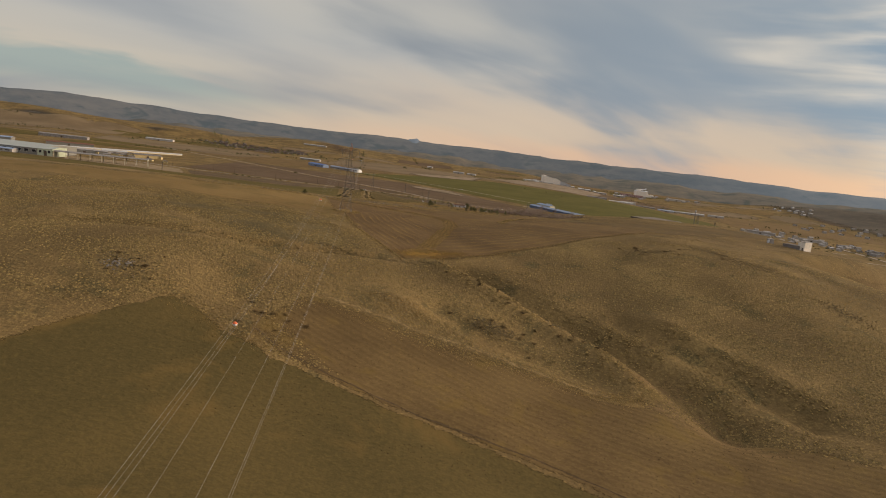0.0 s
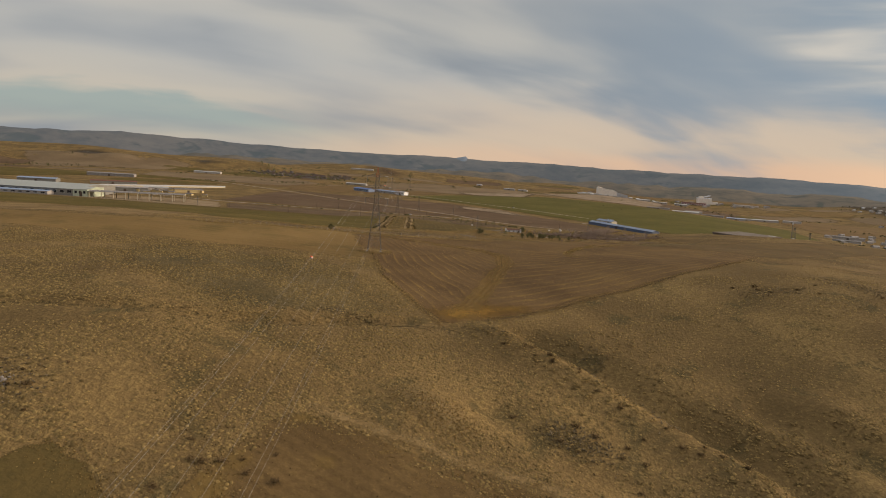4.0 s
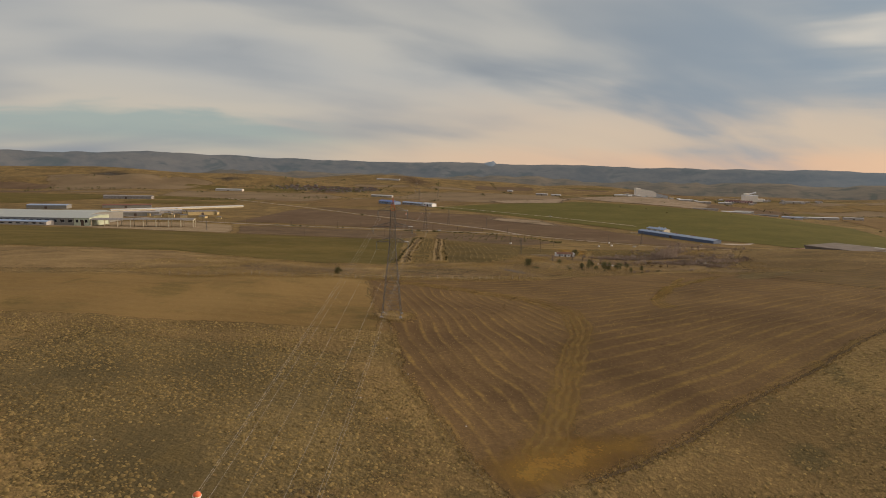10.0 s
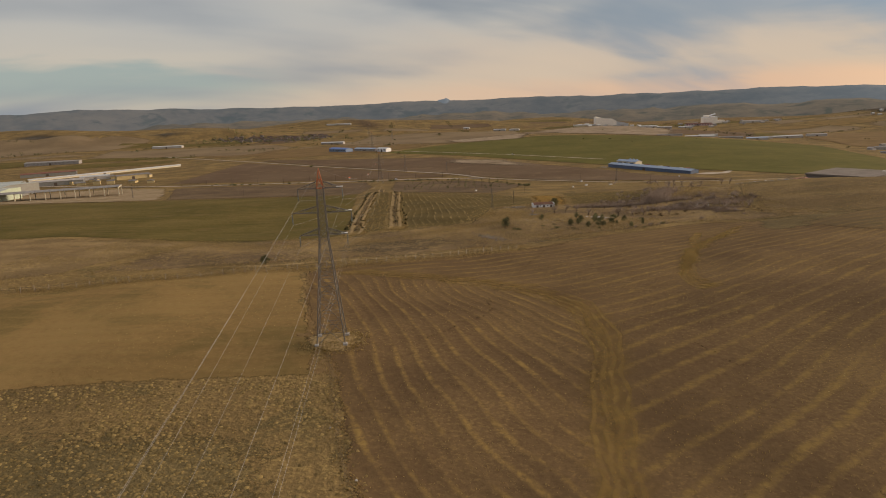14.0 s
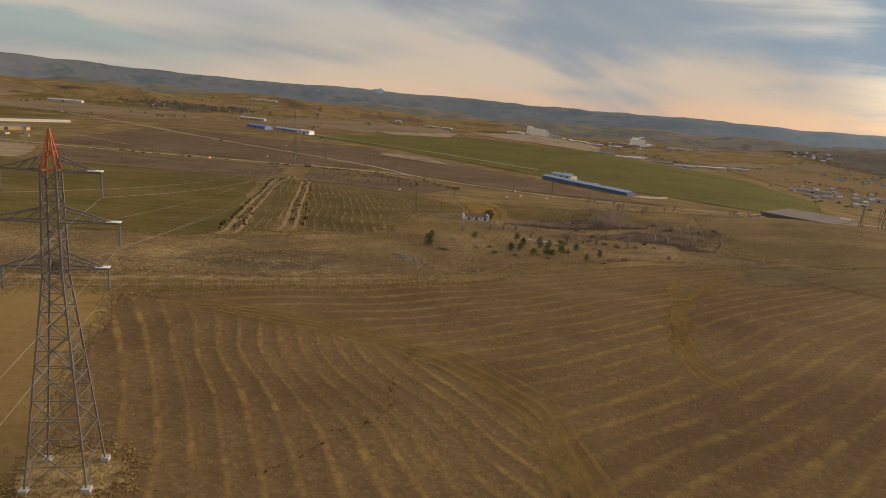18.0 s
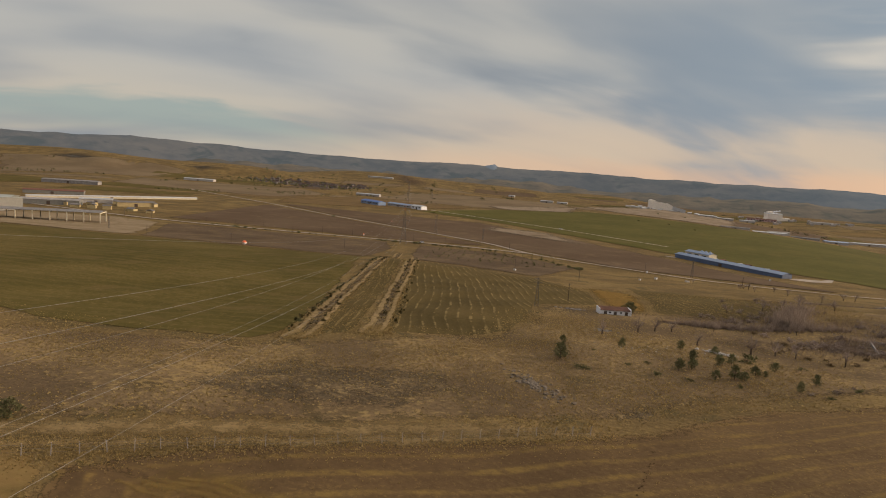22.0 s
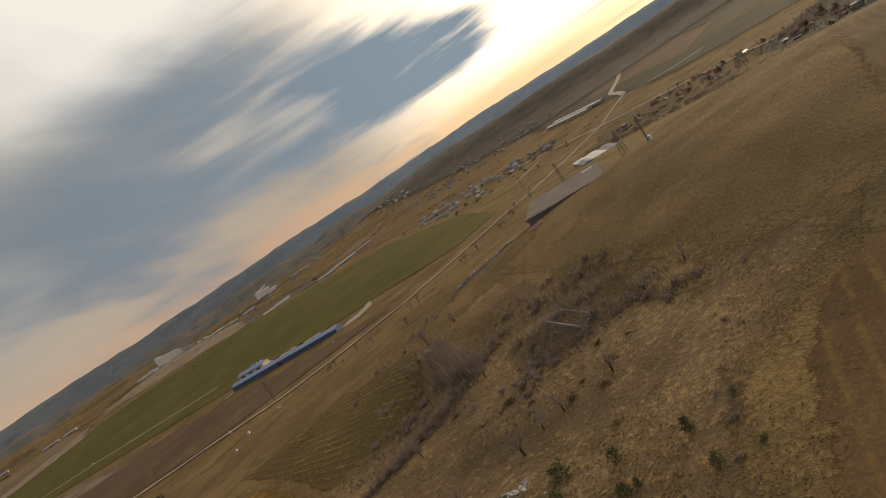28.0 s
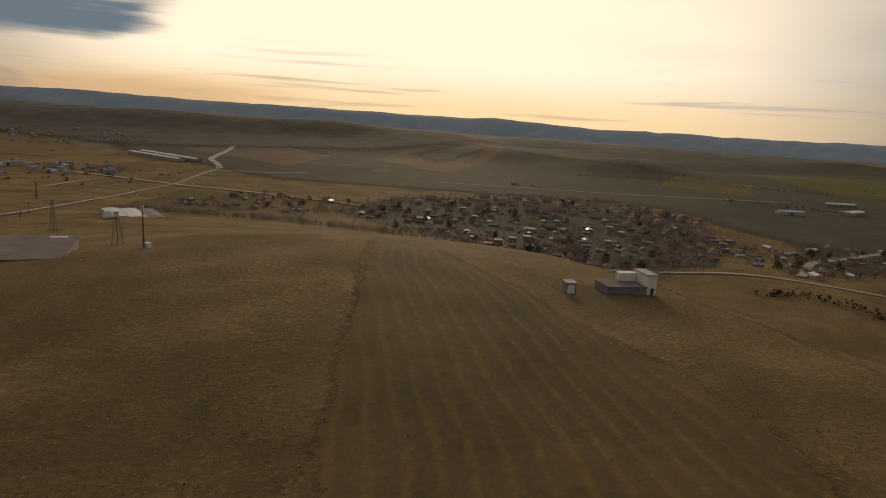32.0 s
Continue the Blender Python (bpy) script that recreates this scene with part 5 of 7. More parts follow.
YELLOW = paint("yellow_plaster", (0.46, 0.36, 0.17), 0.8)
WALL_DIM, ROOF_PALE, GLAZED = paint("dim_cladding", (0.20, 0.195, 0.165), 0.7), paint("pale_green_grey_roof", (0.31, 0.325, 0.28), 0.5), paint("green_glazing", (0.42, 0.47, 0.34), 0.3)
DARK_TILE = surface("dark_old_tiles", (0.060, 0.040, 0.032), (0.115, 0.075, 0.058), 0.5, 4, 0.9, 0.2, per_object=0.4)
VILLAGE += hamlet(EAST_FAR, 66, 15, ROOF_TILE, "tiled houses at the far side of the village")
hamlet([(800, 1290), (870, 1330), (900, 1230), (820, 1180)], 14, 20, ROOF_GREY, "low farm houses beside the valley road")
hamlet([(-830, 2200), (-700, 2080), (-560, 2120), (-480, 2320), (-540, 2400), (-760, 2260)], 110, 13, DARK_TILE, "dark little village on a rise", PLASTER_GREY)
hamlet([(-1750, 2560), (-1500, 2500), (-1250, 2650), (-1500, 2760)], 40, 24, ROOF_WHITE, "pale scattered houses below the far ridge")
hamlet([(620, 1250), (700, 1500), (830, 1480), (860, 1300), (760, 1180)], 26, 24, ROOF_GREY, "workshops and sheds along the valley")
hamlet([(310, 2270), (560, 2270), (640, 2400), (330, 2430)], 20, 26, ROOF_WHITE, "low pale buildings round a mill")
hamlet([(650, 2390), (960, 2370), (1000, 2500), (680, 2560)], 22, 26, ROOF_GREY, "low workshops round a mill")
hamlet([(1000, 1720), (1400, 1620), (1500, 1880), (1100, 1990)], 36, 34, ROOF_GREY, "scattered farms on the valley floor")
hamlet([(-620, 1090), (-470, 1090), (-480, 1180), (-600, 1200)], 11, 19, ROOF_GREY, "small sheds and stores in a factory yard", YELLOW)
hamlet([(1180, 2350), (1330, 2450), (1400, 2300), (1250, 2200)], 12, 32, ROOF_WHITE, "pale sheds under the far hills")
for proto, _ in KINDS:
    for o in (*proto.children_recursive, proto):
        bpy.data.objects.remove(o)


def shed(name, x0, y0, x1, y1, width, h, rise, wall_m, roof_m, label, bays=0, z=None, category="shed"):
    """A long hall whose front runs from (x0, y0) to (x1, y1) and that reaches width to the left of that line."""
    length, turn = math.hypot(x1 - x0, y1 - y0), math.degrees(math.atan2(y1 - y0, x1 - x0))
    z = min(gz(x0, y0), gz(x1, y1)) if z is None else z
    top = empty(name, x0, y0, z, turn)
    part("wall", box(bmesh.new(), 0, length, 0, width, -3, h), wall_m, top)
    bm = bmesh.new()
    gable(bm, 0, length, 0, width, h + 0.1, h + rise, 0.5, 0.25)
    part("roof", bm, roof_m, top)
    for x in (0.02, length - 0.02):
        bm = bmesh.new()
        bm.faces.new([bm.verts.new(p) for p in ((x, 0, h), (x, width, h), (x, width / 2, h + rise))])
        part("gable", bm, wall_m, top)
    if bays:
        windows(top, -1, bays, 1, length - 1, 0, h * 0.45, h * 0.8)
    part("door", box(bmesh.new(), length * 0.45, length * 0.45 + min(4, length * 0.2), -0.1, 0.05, 0, h * 0.72), DOOR_PAINT, top)
    return tagged(top, label, category)


ROOF_DARK = surface("old_brown_tiles", (0.085, 0.045, 0.032), (0.14, 0.078, 0.055), 0.6, 4, 0.9, 0.2)
# low white house with a tiled roof beside the pasture
sx, sy = 13.2, 612.5
cot = empty("farm_shed", sx, sy, gz(19, 614) - 0.1, 7)
part("wall", box(bmesh.new(), 0, 11.4, 0, 4.6, -0.6, 2.35), WHITE_CAP, cot)
bm = bmesh.new()
v = [bm.verts.new(p) for p in ((0.1, -0.3, 2.3), (11.3, -0.3, 2.3), (11.3, 4.8, 3.15), (0.1, 4.8, 3.15), (0.1, -0.3, 2.45), (11.3, -0.3, 2.45), (11.3, 4.8, 3.3), (0.1, 4.8, 3.3))]
for f in ((0, 3, 2, 1), (4, 5, 6, 7), (0, 1, 5, 4), (1, 2, 6, 5), (2, 3, 7, 6), (3, 0, 4, 7)):
    bm.faces.new([v[i] for i in f])
part("roof", bm, ROOF_DARK, cot, "low-pitched red-brown tile roof")
for x in (-0.2, 11.3):
    part("end_wall", box(bmesh.new(), x, x + 0.35, -0.35, 4.9, -0.6, 3.3), WHITE_CAP, cot)
for x in (1.6, 5.2, 9.3):
    part("door", box(bmesh.new(), x, x + 1.15, -0.06, 0.05, 0, 1.9), DOOR_PAINT, cot)
for x in (3.4, 7.5):
    part("window", box(bmesh.new(), x, x + 0.8, -0.06, 0.05, 1.0, 1.7), DARK_WINDOW, cot)
cot.scale = (1.08, 1.0, 0.78)
tagged(cot, "low whitewashed farm shed with a red tiled roof", "shed")

NAVY, BLUE_DULL = paint("dark_navy_cladding", (0.09, 0.125, 0.20), 0.5), paint("dull_blue_roof", (0.145, 0.20, 0.295), 0.45)
# long blue barn on the valley floor
barn = shed("blue_barn", 154, 1089, 224, 976, 13, 4.0, 1.9, NAVY, BLUE_DULL, "long barn with a blue metal roof", 0, category="barn")
shed("feed_hall", 168, 1104, 186, 1076, 12, 6.5, 1.8, CREAM, BLUE_DULL, "tall feed hall with blue roof beside the barn", 3, category="hall")
for (x, y, h) in ((184, 1096, 8), (187, 1091, 8), (190, 1086, 8)):
    bm = bmesh.new()
    bmesh.ops.create_cone(bm, cap_ends=True, segments=16, radius1=2.2, radius2=2.2, depth=h, matrix=Matrix.Translation((0, 0, h / 2)))
    top = empty("feed_silo", x, y, gz(x, y) - 0.3)
    part("shell", bm, ROOF_WHITE, top)
    bm = bmesh.new()
    bmesh.ops.create_cone(bm, cap_ends=True, segments=16, radius1=2.4, radius2=0.4, depth=2.0, matrix=Matrix.Translation((0, 0, h + 1)))
    part("cap", bm, BLUE_PALE, top)
    tagged(top, "white round feed silo with a conical cap", "silo", group="feed silos")
patch("barn_apron", [(140, 1096), (154, 1092), (158, 1083), (146, 1086)], DIRT_ROAD, "pale apron in front of a barn", 5, 0.5, 0.5, "yard")
patch("barn_apron", [(226, 972), (240, 985), (262, 985), (276, 1002), (280, 998), (266, 972), (244, 962)], DIRT_ROAD, "pale apron behind a barn", 5, 0.5, 0.5, "yard")
patch("barn_yard", [(172, 1112), (240, 1000), (252, 1010), (186, 1122)], DIRT_ROAD, "pale yard along a barn", 8, 0.7, 0.5, "yard")
for i in range(9):
    x, y = 190 + i * 5.5, 1094 - i * 9.5
    m = (PINK, ROOF_WHITE, ROOF_TILE)[i % 3]
    top = empty("stack", x, y, gz(x, y))
    part("cover", box(bmesh.new(), -3, 3, -2, 2, -0.5, 2.2 + (i % 3) * 0.6), m, top)
    part("base", box(bmesh.new(), -3.3, 3.3, -2.3, 2.3, -0.6, 0.3), CONCRETE, top)
    tagged(top, "covered stack beside the blue barn", "stack", group="covered stacks")

shed("blue_store", -332, 1602, -288, 1562, 18, 6, 2.5, BLUE_PALE, ROOF_BLUE, "small blue-roofed store far off in the fields", 6, category="store")
shed("pale_store", -276, 1590, -226, 1552, 14, 5, 2, PLASTER, BLUE_PALE, "long pale store with a light blue roof", 8, category="store")
shed("white_store", -222, 1549, -200, 1532, 14, 6, 2, WHITE_CAP, ROOF_WHITE, "white store at the field track", 3, category="store")

# western factory
hall = shed("factory_hall", -900, 868, -566, 905, 120, 9.5, 3.5, WALL_DIM, ROOF_PALE, "wide factory hall with a white metal roof", 34, z=gz(-566, 905), category="factory")
shed("factory_annex", -566, 903, -548, 907, 60, 10, 2, GLAZED, ROOF_PALE, "cream glazed annex at the end of a factory hall", 3, z=gz(-548, 907), category="factory")
shed("factory_lean_to", -880, 852, -590, 886, 16, 4.5, 1.2, CONCRETE, BLUE_PALE, "low lean-to along a factory hall", 30, z=gz(-590, 886), category="factory")
shed("west_hall", -1120, 1010, -930, 1035, 60, 9, 2, WALL_DIM, ROOF_GREY, "grey factory hall at the valley side", 0, category="factory")
frame_top = empty("open_hall_frame", -546, 908, gz(-490, 925) - 0.5, 21)
for i in range(9):
    for y in (0, 22):
        part("column", box(bmesh.new(), i * 15 - 0.45, i * 15 + 0.45, y - 0.45, y + 0.45, -2, 8.5), CREAM, frame_top)
    part("girder", box(bmesh.new(), i * 15 - 0.4, i * 15 + 0.4, -1, 23, 8.5, 9.5), CREAM, frame_top)
bm = bmesh.new()
gable(bm, 0, 120, 0, 22, 9.6, 10.8, 1.0, 0.3)
part("roof", bm, ROOF_GREY, frame_top)
tagged(frame_top, "unfinished open hall of cream concrete portal frames", "hall")
for k, (a, b, c, d, w, h, wm, rm, label) in enumerate((
        (-700, 1175, -548, 1362, 5, 2.2, CREAM, ROOF_WHITE, "very long low pale building"),
        (-548, 1150, -512, 1178, 16, 5.5, YELLOW, ROOF_GREY, "yellow-walled hall at the factory yard"),
        (-640, 1090, -580, 1120, 24, 6, WALL_DIM, ROOF_GREY, "grey-roofed workshop of the factory"),
        (-720, 1080, -660, 1100, 26, 6, WALL_DIM, ROOF_PALE, "white workshop of the factory"),
        (-930, 1490, -832, 1516, 20, 6, ROOF_GREY, ROOF_GREY, "long blue-grey hall in the valley"),
        (-760, 1240, -690, 1280, 20, 5, WALL_DIM, ROOF_TILE, "red-roofed workshop of the factory"),
        (-860, 1180, -800, 1200, 26, 6, WALL_DIM, BLUE_PALE, "blue-roofed workshop of the factory"),
        (-610, 1160, -575, 1180, 16, 5, PLASTER, ROOF_WHITE, "small white workshop beside a yard"),
        (-420, 1900, -360, 1890, 14, 5, PLASTER, ROOF_WHITE, "white barn below a village"),
        (-900, 1960, -820, 1965, 16, 5, PLASTER, ROOF_WHITE, "long white barn below a village"))):
    shed("works_hall" if k < 8 else "white_barn", a, b, c, d, w, h, 1.6, wm, rm, label, 0, category="hall")

# mills and halls at the far side of the valley
def mill(x, y, w, d, h, wall_m, wing, label):
    top = empty("grain_mill", x, y, gz(x, y) - 1)
    part("tower", box(bmesh.new(), 0, w, 0, d, -4, h), wall_m, top)
    part("parapet", box(bmesh.new(), -0.6, w + 0.6, -0.6, d + 0.6, h, h + 1.4), WHITE_CAP, top)
    part("head_house", box(bmesh.new(), w * 0.1, w * 0.4, d * 0.2, d * 0.8, h + 1.4, h + 7), wall_m, top)
    part("wing", box(bmesh.new(), w, w + wing, 0, d * 0.8, -4, h * 0.55), wall_m, top)
    part("low_wing", box(bmesh.new(), -wing * 0.9, 0, 2, d * 0.9, -4, h * 0.25), wall_m, top)
    part("door", box(bmesh.new(), w * 0.4, w * 0.4 + 6, -0.2, 0.1, 0, 6), DOOR_PAINT, top)
    return tagged(top, label, "mill")


top = empty("grain_mill", 366, 2340, gz(385, 2340) - 1)
part("tower", box(bmesh.new(), 0, 15, 0, 34, -4, 27), MILL_WHITE, top)
part("head_house", box(bmesh.new(), 1, 7, 8, 24, 27, 29), MILL_WHITE, top)
for name, x0, x1, z0, z1, m in (("silo_block", 15, 52, 25, 20, MILL_WHITE), ("conveyor_house", 52, 66, 21, 14, MILL_WHITE), ("store", 66, 104, 13, 5, ROOF_WHITE)):
    bm = bmesh.new()
    ring = [[bm.verts.new(p) for p in ((x0, y, -4), (x1, y, -4), (x1, y, z1), (x0, y, z0))] for y in (0.5, 30)]
    for k in range(4):
        bm.faces.new((ring[0][k], ring[0][(k + 1) % 4], ring[1][(k + 1) % 4], ring[1][k]))
    bm.faces.new(ring[0]), bm.faces.new(ring[1])
    bmesh.ops.recalc_face_normals(bm, faces=bm.faces)
    part(name, bm, m, top)
part("low_wing", box(bmesh.new(), -66, 0, 2, 28, -4, 4.5), MILL_WHITE, top)
part("wing_roof", box(bmesh.new(), -67, 0, 1, 29, 4.5, 5.4), ROOF_WHITE, top)
tagged(top, "tall whitewashed grain mill stepping down to low stores", "mill")
m2 = mill(758, 2490, 44, 34, 24, MILL_WHITE, 24, "tall pinkish mill with a slanting white conveyor")
bm = bmesh.new()
beam(bm, (4, 17, 25), (42, 17, 35), 3)
part("conveyor", bm, WHITE_CAP, m2)
shed("pink_hall", 690, 2470, 770, 2446, 30, 7, 2, PINK, ROOF_TILE, "long pink hall beside a mill", 10, category="hall")
HALLS_NEAR = [(545, 2260, 580, 2250, 20, 6, PLASTER), (640, 2380, 680, 2370, 22, 6, ROOF_WHITE), (860, 2420, 920, 2410, 24, 7, PLASTER), (1134, 1411, 1064, 1225, 14, 5, ROOF_WHITE), (1100, 1405, 1040, 1245, 14, 5, ROOF_WHITE), (451, 822, 477, 855, 11, 4, ROOF_WHITE), (461.5, 814, 487.5, 847, 11, 4, ROOF_WHITE), (472, 806, 498, 839, 11, 4, ROOF_GREY), (420, 800, 436, 818, 9, 3.5, ROOF_GREY), (1150, 140, 1190, 110, 16, 5, ROOF_WHITE), (1280, 140, 1300, 90, 16, 4, ROOF_WHITE), (1090, 250, 1100, 215, 14, 5, BLUE_PALE)]
HALLS_FAR = [(-584, 2700, -490, 2692, 14, 5, ROOF_WHITE), (40, 2330, 78, 2322, 14, 5, ROOF_WHITE), (90, 2318, 120, 2310, 14, 4, ROOF_WHITE), (-60, 2560, -40, 2556, 14, 5, ROOF_WHITE), (398, 1748, 452, 1738, 12, 4, ROOF_GREY), (458, 1737, 520, 1724, 12, 4, ROOF_WHITE), (526, 1722, 574, 1704, 12, 4, ROOF_GREY), (580, 1698, 622, 1690, 14, 5, BLUE_PALE), (500, 1770, 540, 1762, 14, 5, PLASTER), (664, 1762, 736, 1770, 15, 5, ROOF_WHITE), (628, 1742, 652, 1736, 12, 4, ROOF_GREY), (690, 1420, 740, 1392, 14, 5, ROOF_GREY), (770, 1350, 815, 1335, 14, 5, ROOF_GREY), (640, 1320, 680, 1296, 12, 4, ROOF_GREY), (760, 1800, 800, 1790, 16, 5, ROOF_GREY), (470, 2200, 510, 2190, 20, 6, ROOF_WHITE)]
for a, b, c, d, w, h, rm in HALLS_NEAR + HALLS_FAR:
    shed("valley_hall", a, b, c, d, w, h, 0.5 if w == 11 else 1.3, PLASTER, rm, "low hall with a light metal roof in the valley", 0, category="hall")

ROOF_BROWN = surface("weathered_brown_roof", (0.135, 0.112, 0.09), (0.19, 0.162, 0.13), 0.1, 1.5, 0.85, 0.1)
# big flat-roofed barn dug into the eastern slope
bx, by = 206, 683
big = empty("earth_sheltered_barn", bx, by, 33.2, -53)
part("wall", box(bmesh.new(), 0, 41, 0.3, 42, -14, 0.2), PLASTER_GREY, big)
part("roof", box(bmesh.new(), -0.6, 41.6, -0.4, 43, 0.2, 0.75), ROOF_BROWN, big, "grey-brown flat sheet roof")
part("roof_light", box(bmesh.new(), 32, 38, 36, 38.5, 0.75, 0.95), ROOF_WHITE, big)
part("fascia", box(bmesh.new(), -0.7, 41.7, -0.55, -0.4, -0.3, 0.75), ROOF_BROWN, big)
tagged(big, "large flat-roofed barn set into the hillside", "barn")

# walled foundation, hut and cabin
fx, fy = 101.5, 580.5
fnd = empty("walled_foundation", fx, fy, gz(fx, fy), 70)
for x0, x1, y0, y1 in ((-10, 10, -3.0, -2.6), (-10, 10, 2.6, 3.0), (-10, -9.6, -2.6, 2.6), (9.6, 10, -2.6, 2.6), (7.6, 8.0, -2.6, 2.6)):
    part("wall", box(bmesh.new(), x0, x1, y0, y1, -1.5, 0.65), PLASTER_GREY, fnd)
part("floor_slab", box(bmesh.new(), -9.6, 7.6, -2.6, 2.6, -1.0, 0.12), BARE, fnd)
tagged(fnd, "roofless concrete foundation walls of a small building", "foundation")

hx, hy = 264, 462
tank = empty("water_tank_house", hx, hy, gz(hx, hy) - 0.5, -62)
part("basin_wall", box(bmesh.new(), -9, 4, -4.5, 4.5, -2, 2.9), PLASTER_GREY, tank, "dark grey concrete basin")
part("basin_roof", box(bmesh.new(), -9.2, 4.2, -4.7, 4.7, 2.9, 3.2), ROOF_BROWN, tank)
part("tower_wall", box(bmesh.new(), 4, 7.4, -4, 4.2, -2, 6.6), MILL_WHITE, tank, "white plastered tower")
part("tower_back", box(bmesh.new(), -2, 4, 2.5, 5, 3.2, 5.8), MILL_WHITE, tank)
part("tower_roof", box(bmesh.new(), 3.8, 7.6, -4.2, 4.4, 6.6, 6.9), CONCRETE, tank)
part("door", box(bmesh.new(), 5.5, 6.6, -4.08, -3.95, 0.5, 2.6), DOOR_PAINT, tank)
tagged(tank, "concrete water tank with a white plastered tower", "water tank")
cabin = empty("transformer_cabin", 252, 479, gz(252, 479) - 0.2, 20)
part("body", box(bmesh.new(), -1.9, 1.9, -1.6, 1.6, -0.5, 3.4), PLASTER_GREY, cabin)
part("roof", box(bmesh.new(), -2.1, 2.1, -1.8, 1.8, 3.4, 3.65), CONCRETE, cabin)
part("door", box(bmesh.new(), -1.97, -1.85, -1.1, 1.1, 0.1, 2.9), WHITE_CAP, cabin, "white steel door")
tagged(cabin, "small grey transformer cabin with a white door", "cabin")


# poles and small lattice masts
def lattice_mast(x, y, h, w, label, arms=True):
    top = empty("lattice_mast", x, y, gz(x, y) - 0.2)
    c = lambda i, z: ((-1, 1, 1, -1)[i] * w * (1 - 0.75 * z / h), (-1, -1, 1, 1)[i] * w * (1 - 0.75 * z / h), z)
    for i in range(4):
        part("leg", beam(bmesh.new(), c(i, 0), c(i, h), 0.14), STEEL, top)
    bm = bmesh.new()
    n = max(5, int(h / 1.6))
    for k in range(n):
        for i in range(4):
            beam(bm, c(i, h * k / n), c((i + 1) % 4, h * (k + 1) / n), 0.08)
    tagged(part("bracing", bm, STEEL, top), kind="stuff")
    if arms:
        for z in (h - 0.6, h - 2.0):
            part("crossarm", beam(bmesh.new(), (-1.6, 0, z), (1.6, 0, z), 0.14), STEEL, top)
    return tagged(top, label, "mast", group="lattice masts")


for x, y, h, w in ((-11.5, 617, 12, 0.75), (268, 660, 14, 1.6), (125, 905, 15, 0.9), (-60, 1100, 14, 0.9), (330, 760, 18, 1.3), (-118, 1117, 24, 1.8), (-245, 1990, 30, 2.2), (520, 985, 16, 1.0), (-390, 900, 12, 0.6)):
    lattice_mast(x, y, h, w, "slim grey lattice mast in the fields")
mast = empty("radio_mast", 255, 636, gz(255, 636) - 0.2)
bm = bmesh.new()
bmesh.ops.create_cone(bm, cap_ends=True, segments=10, radius1=0.42, radius2=0.22, depth=17, matrix=Matrix.Translation((0, 0, 8.5)))
part("pole", bm, STEEL, mast)
for a in range(3):
    part("antenna", box(bmesh.new(), 0.5 * math.cos(a * 2.1) - 0.12, 0.5 * math.cos(a * 2.1) + 0.12, 0.5 * math.sin(a * 2.1) - 0.12, 0.5 * math.sin(a * 2.1) + 0.12, 14.2, 16.6), WHITE_CAP, mast)
part("cabinet", box(bmesh.new(), 0.9, 2.9, -1, 1, -0.3, 2.2), WHITE_CAP, mast)
part("footing", box(bmesh.new(), -0.9, 0.9, -0.9, 0.9, -0.8, 0.5), CONCRETE, mast)
tagged(mast, "steel radio mast with a white equipment cabinet", "mast")


def utility_pole(x, y, h=8.5):
    top = empty("utility_pole", x, y, gz(x, y) - 0.3)
    bm = bmesh.new()
    bmesh.ops.create_cone(bm, cap_ends=True, segments=8, radius1=0.16, radius2=0.1, depth=h, matrix=Matrix.Translation((0, 0, h / 2)))
    part("post", bm, DOOR_PAINT, top)
    part("crossarm", beam(bmesh.new(), (-0.8, 0, h - 0.5), (0.8, 0, h - 0.5), 0.12), STEEL, top)
    return tagged(top, "dark wooden utility pole", "pole", group="utility poles")


for i in range(14):
    utility_pole(-470 + i * 34, 1046 - i * 1.5)
for x, y in ((-171, 905), (-21, 820), (91, 925), (20, 770), (140, 830), (3, 640), (420, 880), (560, 960), (660, 1000), (-330, 862), (-250, 850)):
    utility_pole(x, y)

# small white huts and troughs in the fields
for x, y, w, h in ((-21, 815, 3.0, 2.2), (85, 852, 3.4, 2.0), (69, 829, 2.6, 1.6), (91, 916, 2.2, 2.8), (109, 856, 4.0, 1.4), (95, 640, 3.2, 1.2), (103, 655, 4.0, 1.0), (200, 940, 3, 2), (-330, 1700, 6, 3)):
    w, h = w * 0.7, h * 0.7
    top = empty("field_hut", x, y, gz(x, y) - 0.2, rng.uniform(0, 90))
    part("body", box(bmesh.new(), -w / 2, w / 2, -w / 3, w / 3, -0.2, h), WHITE_CAP, top)
    part("roof", box(bmesh.new(), -w / 2 - 0.15, w / 2 + 0.15, -w / 3 - 0.15, w / 3 + 0.15, h, h + 0.15), ROOF_GREY, top)
    tagged(top, "small white hut standing in the fields", "hut", group="field huts")

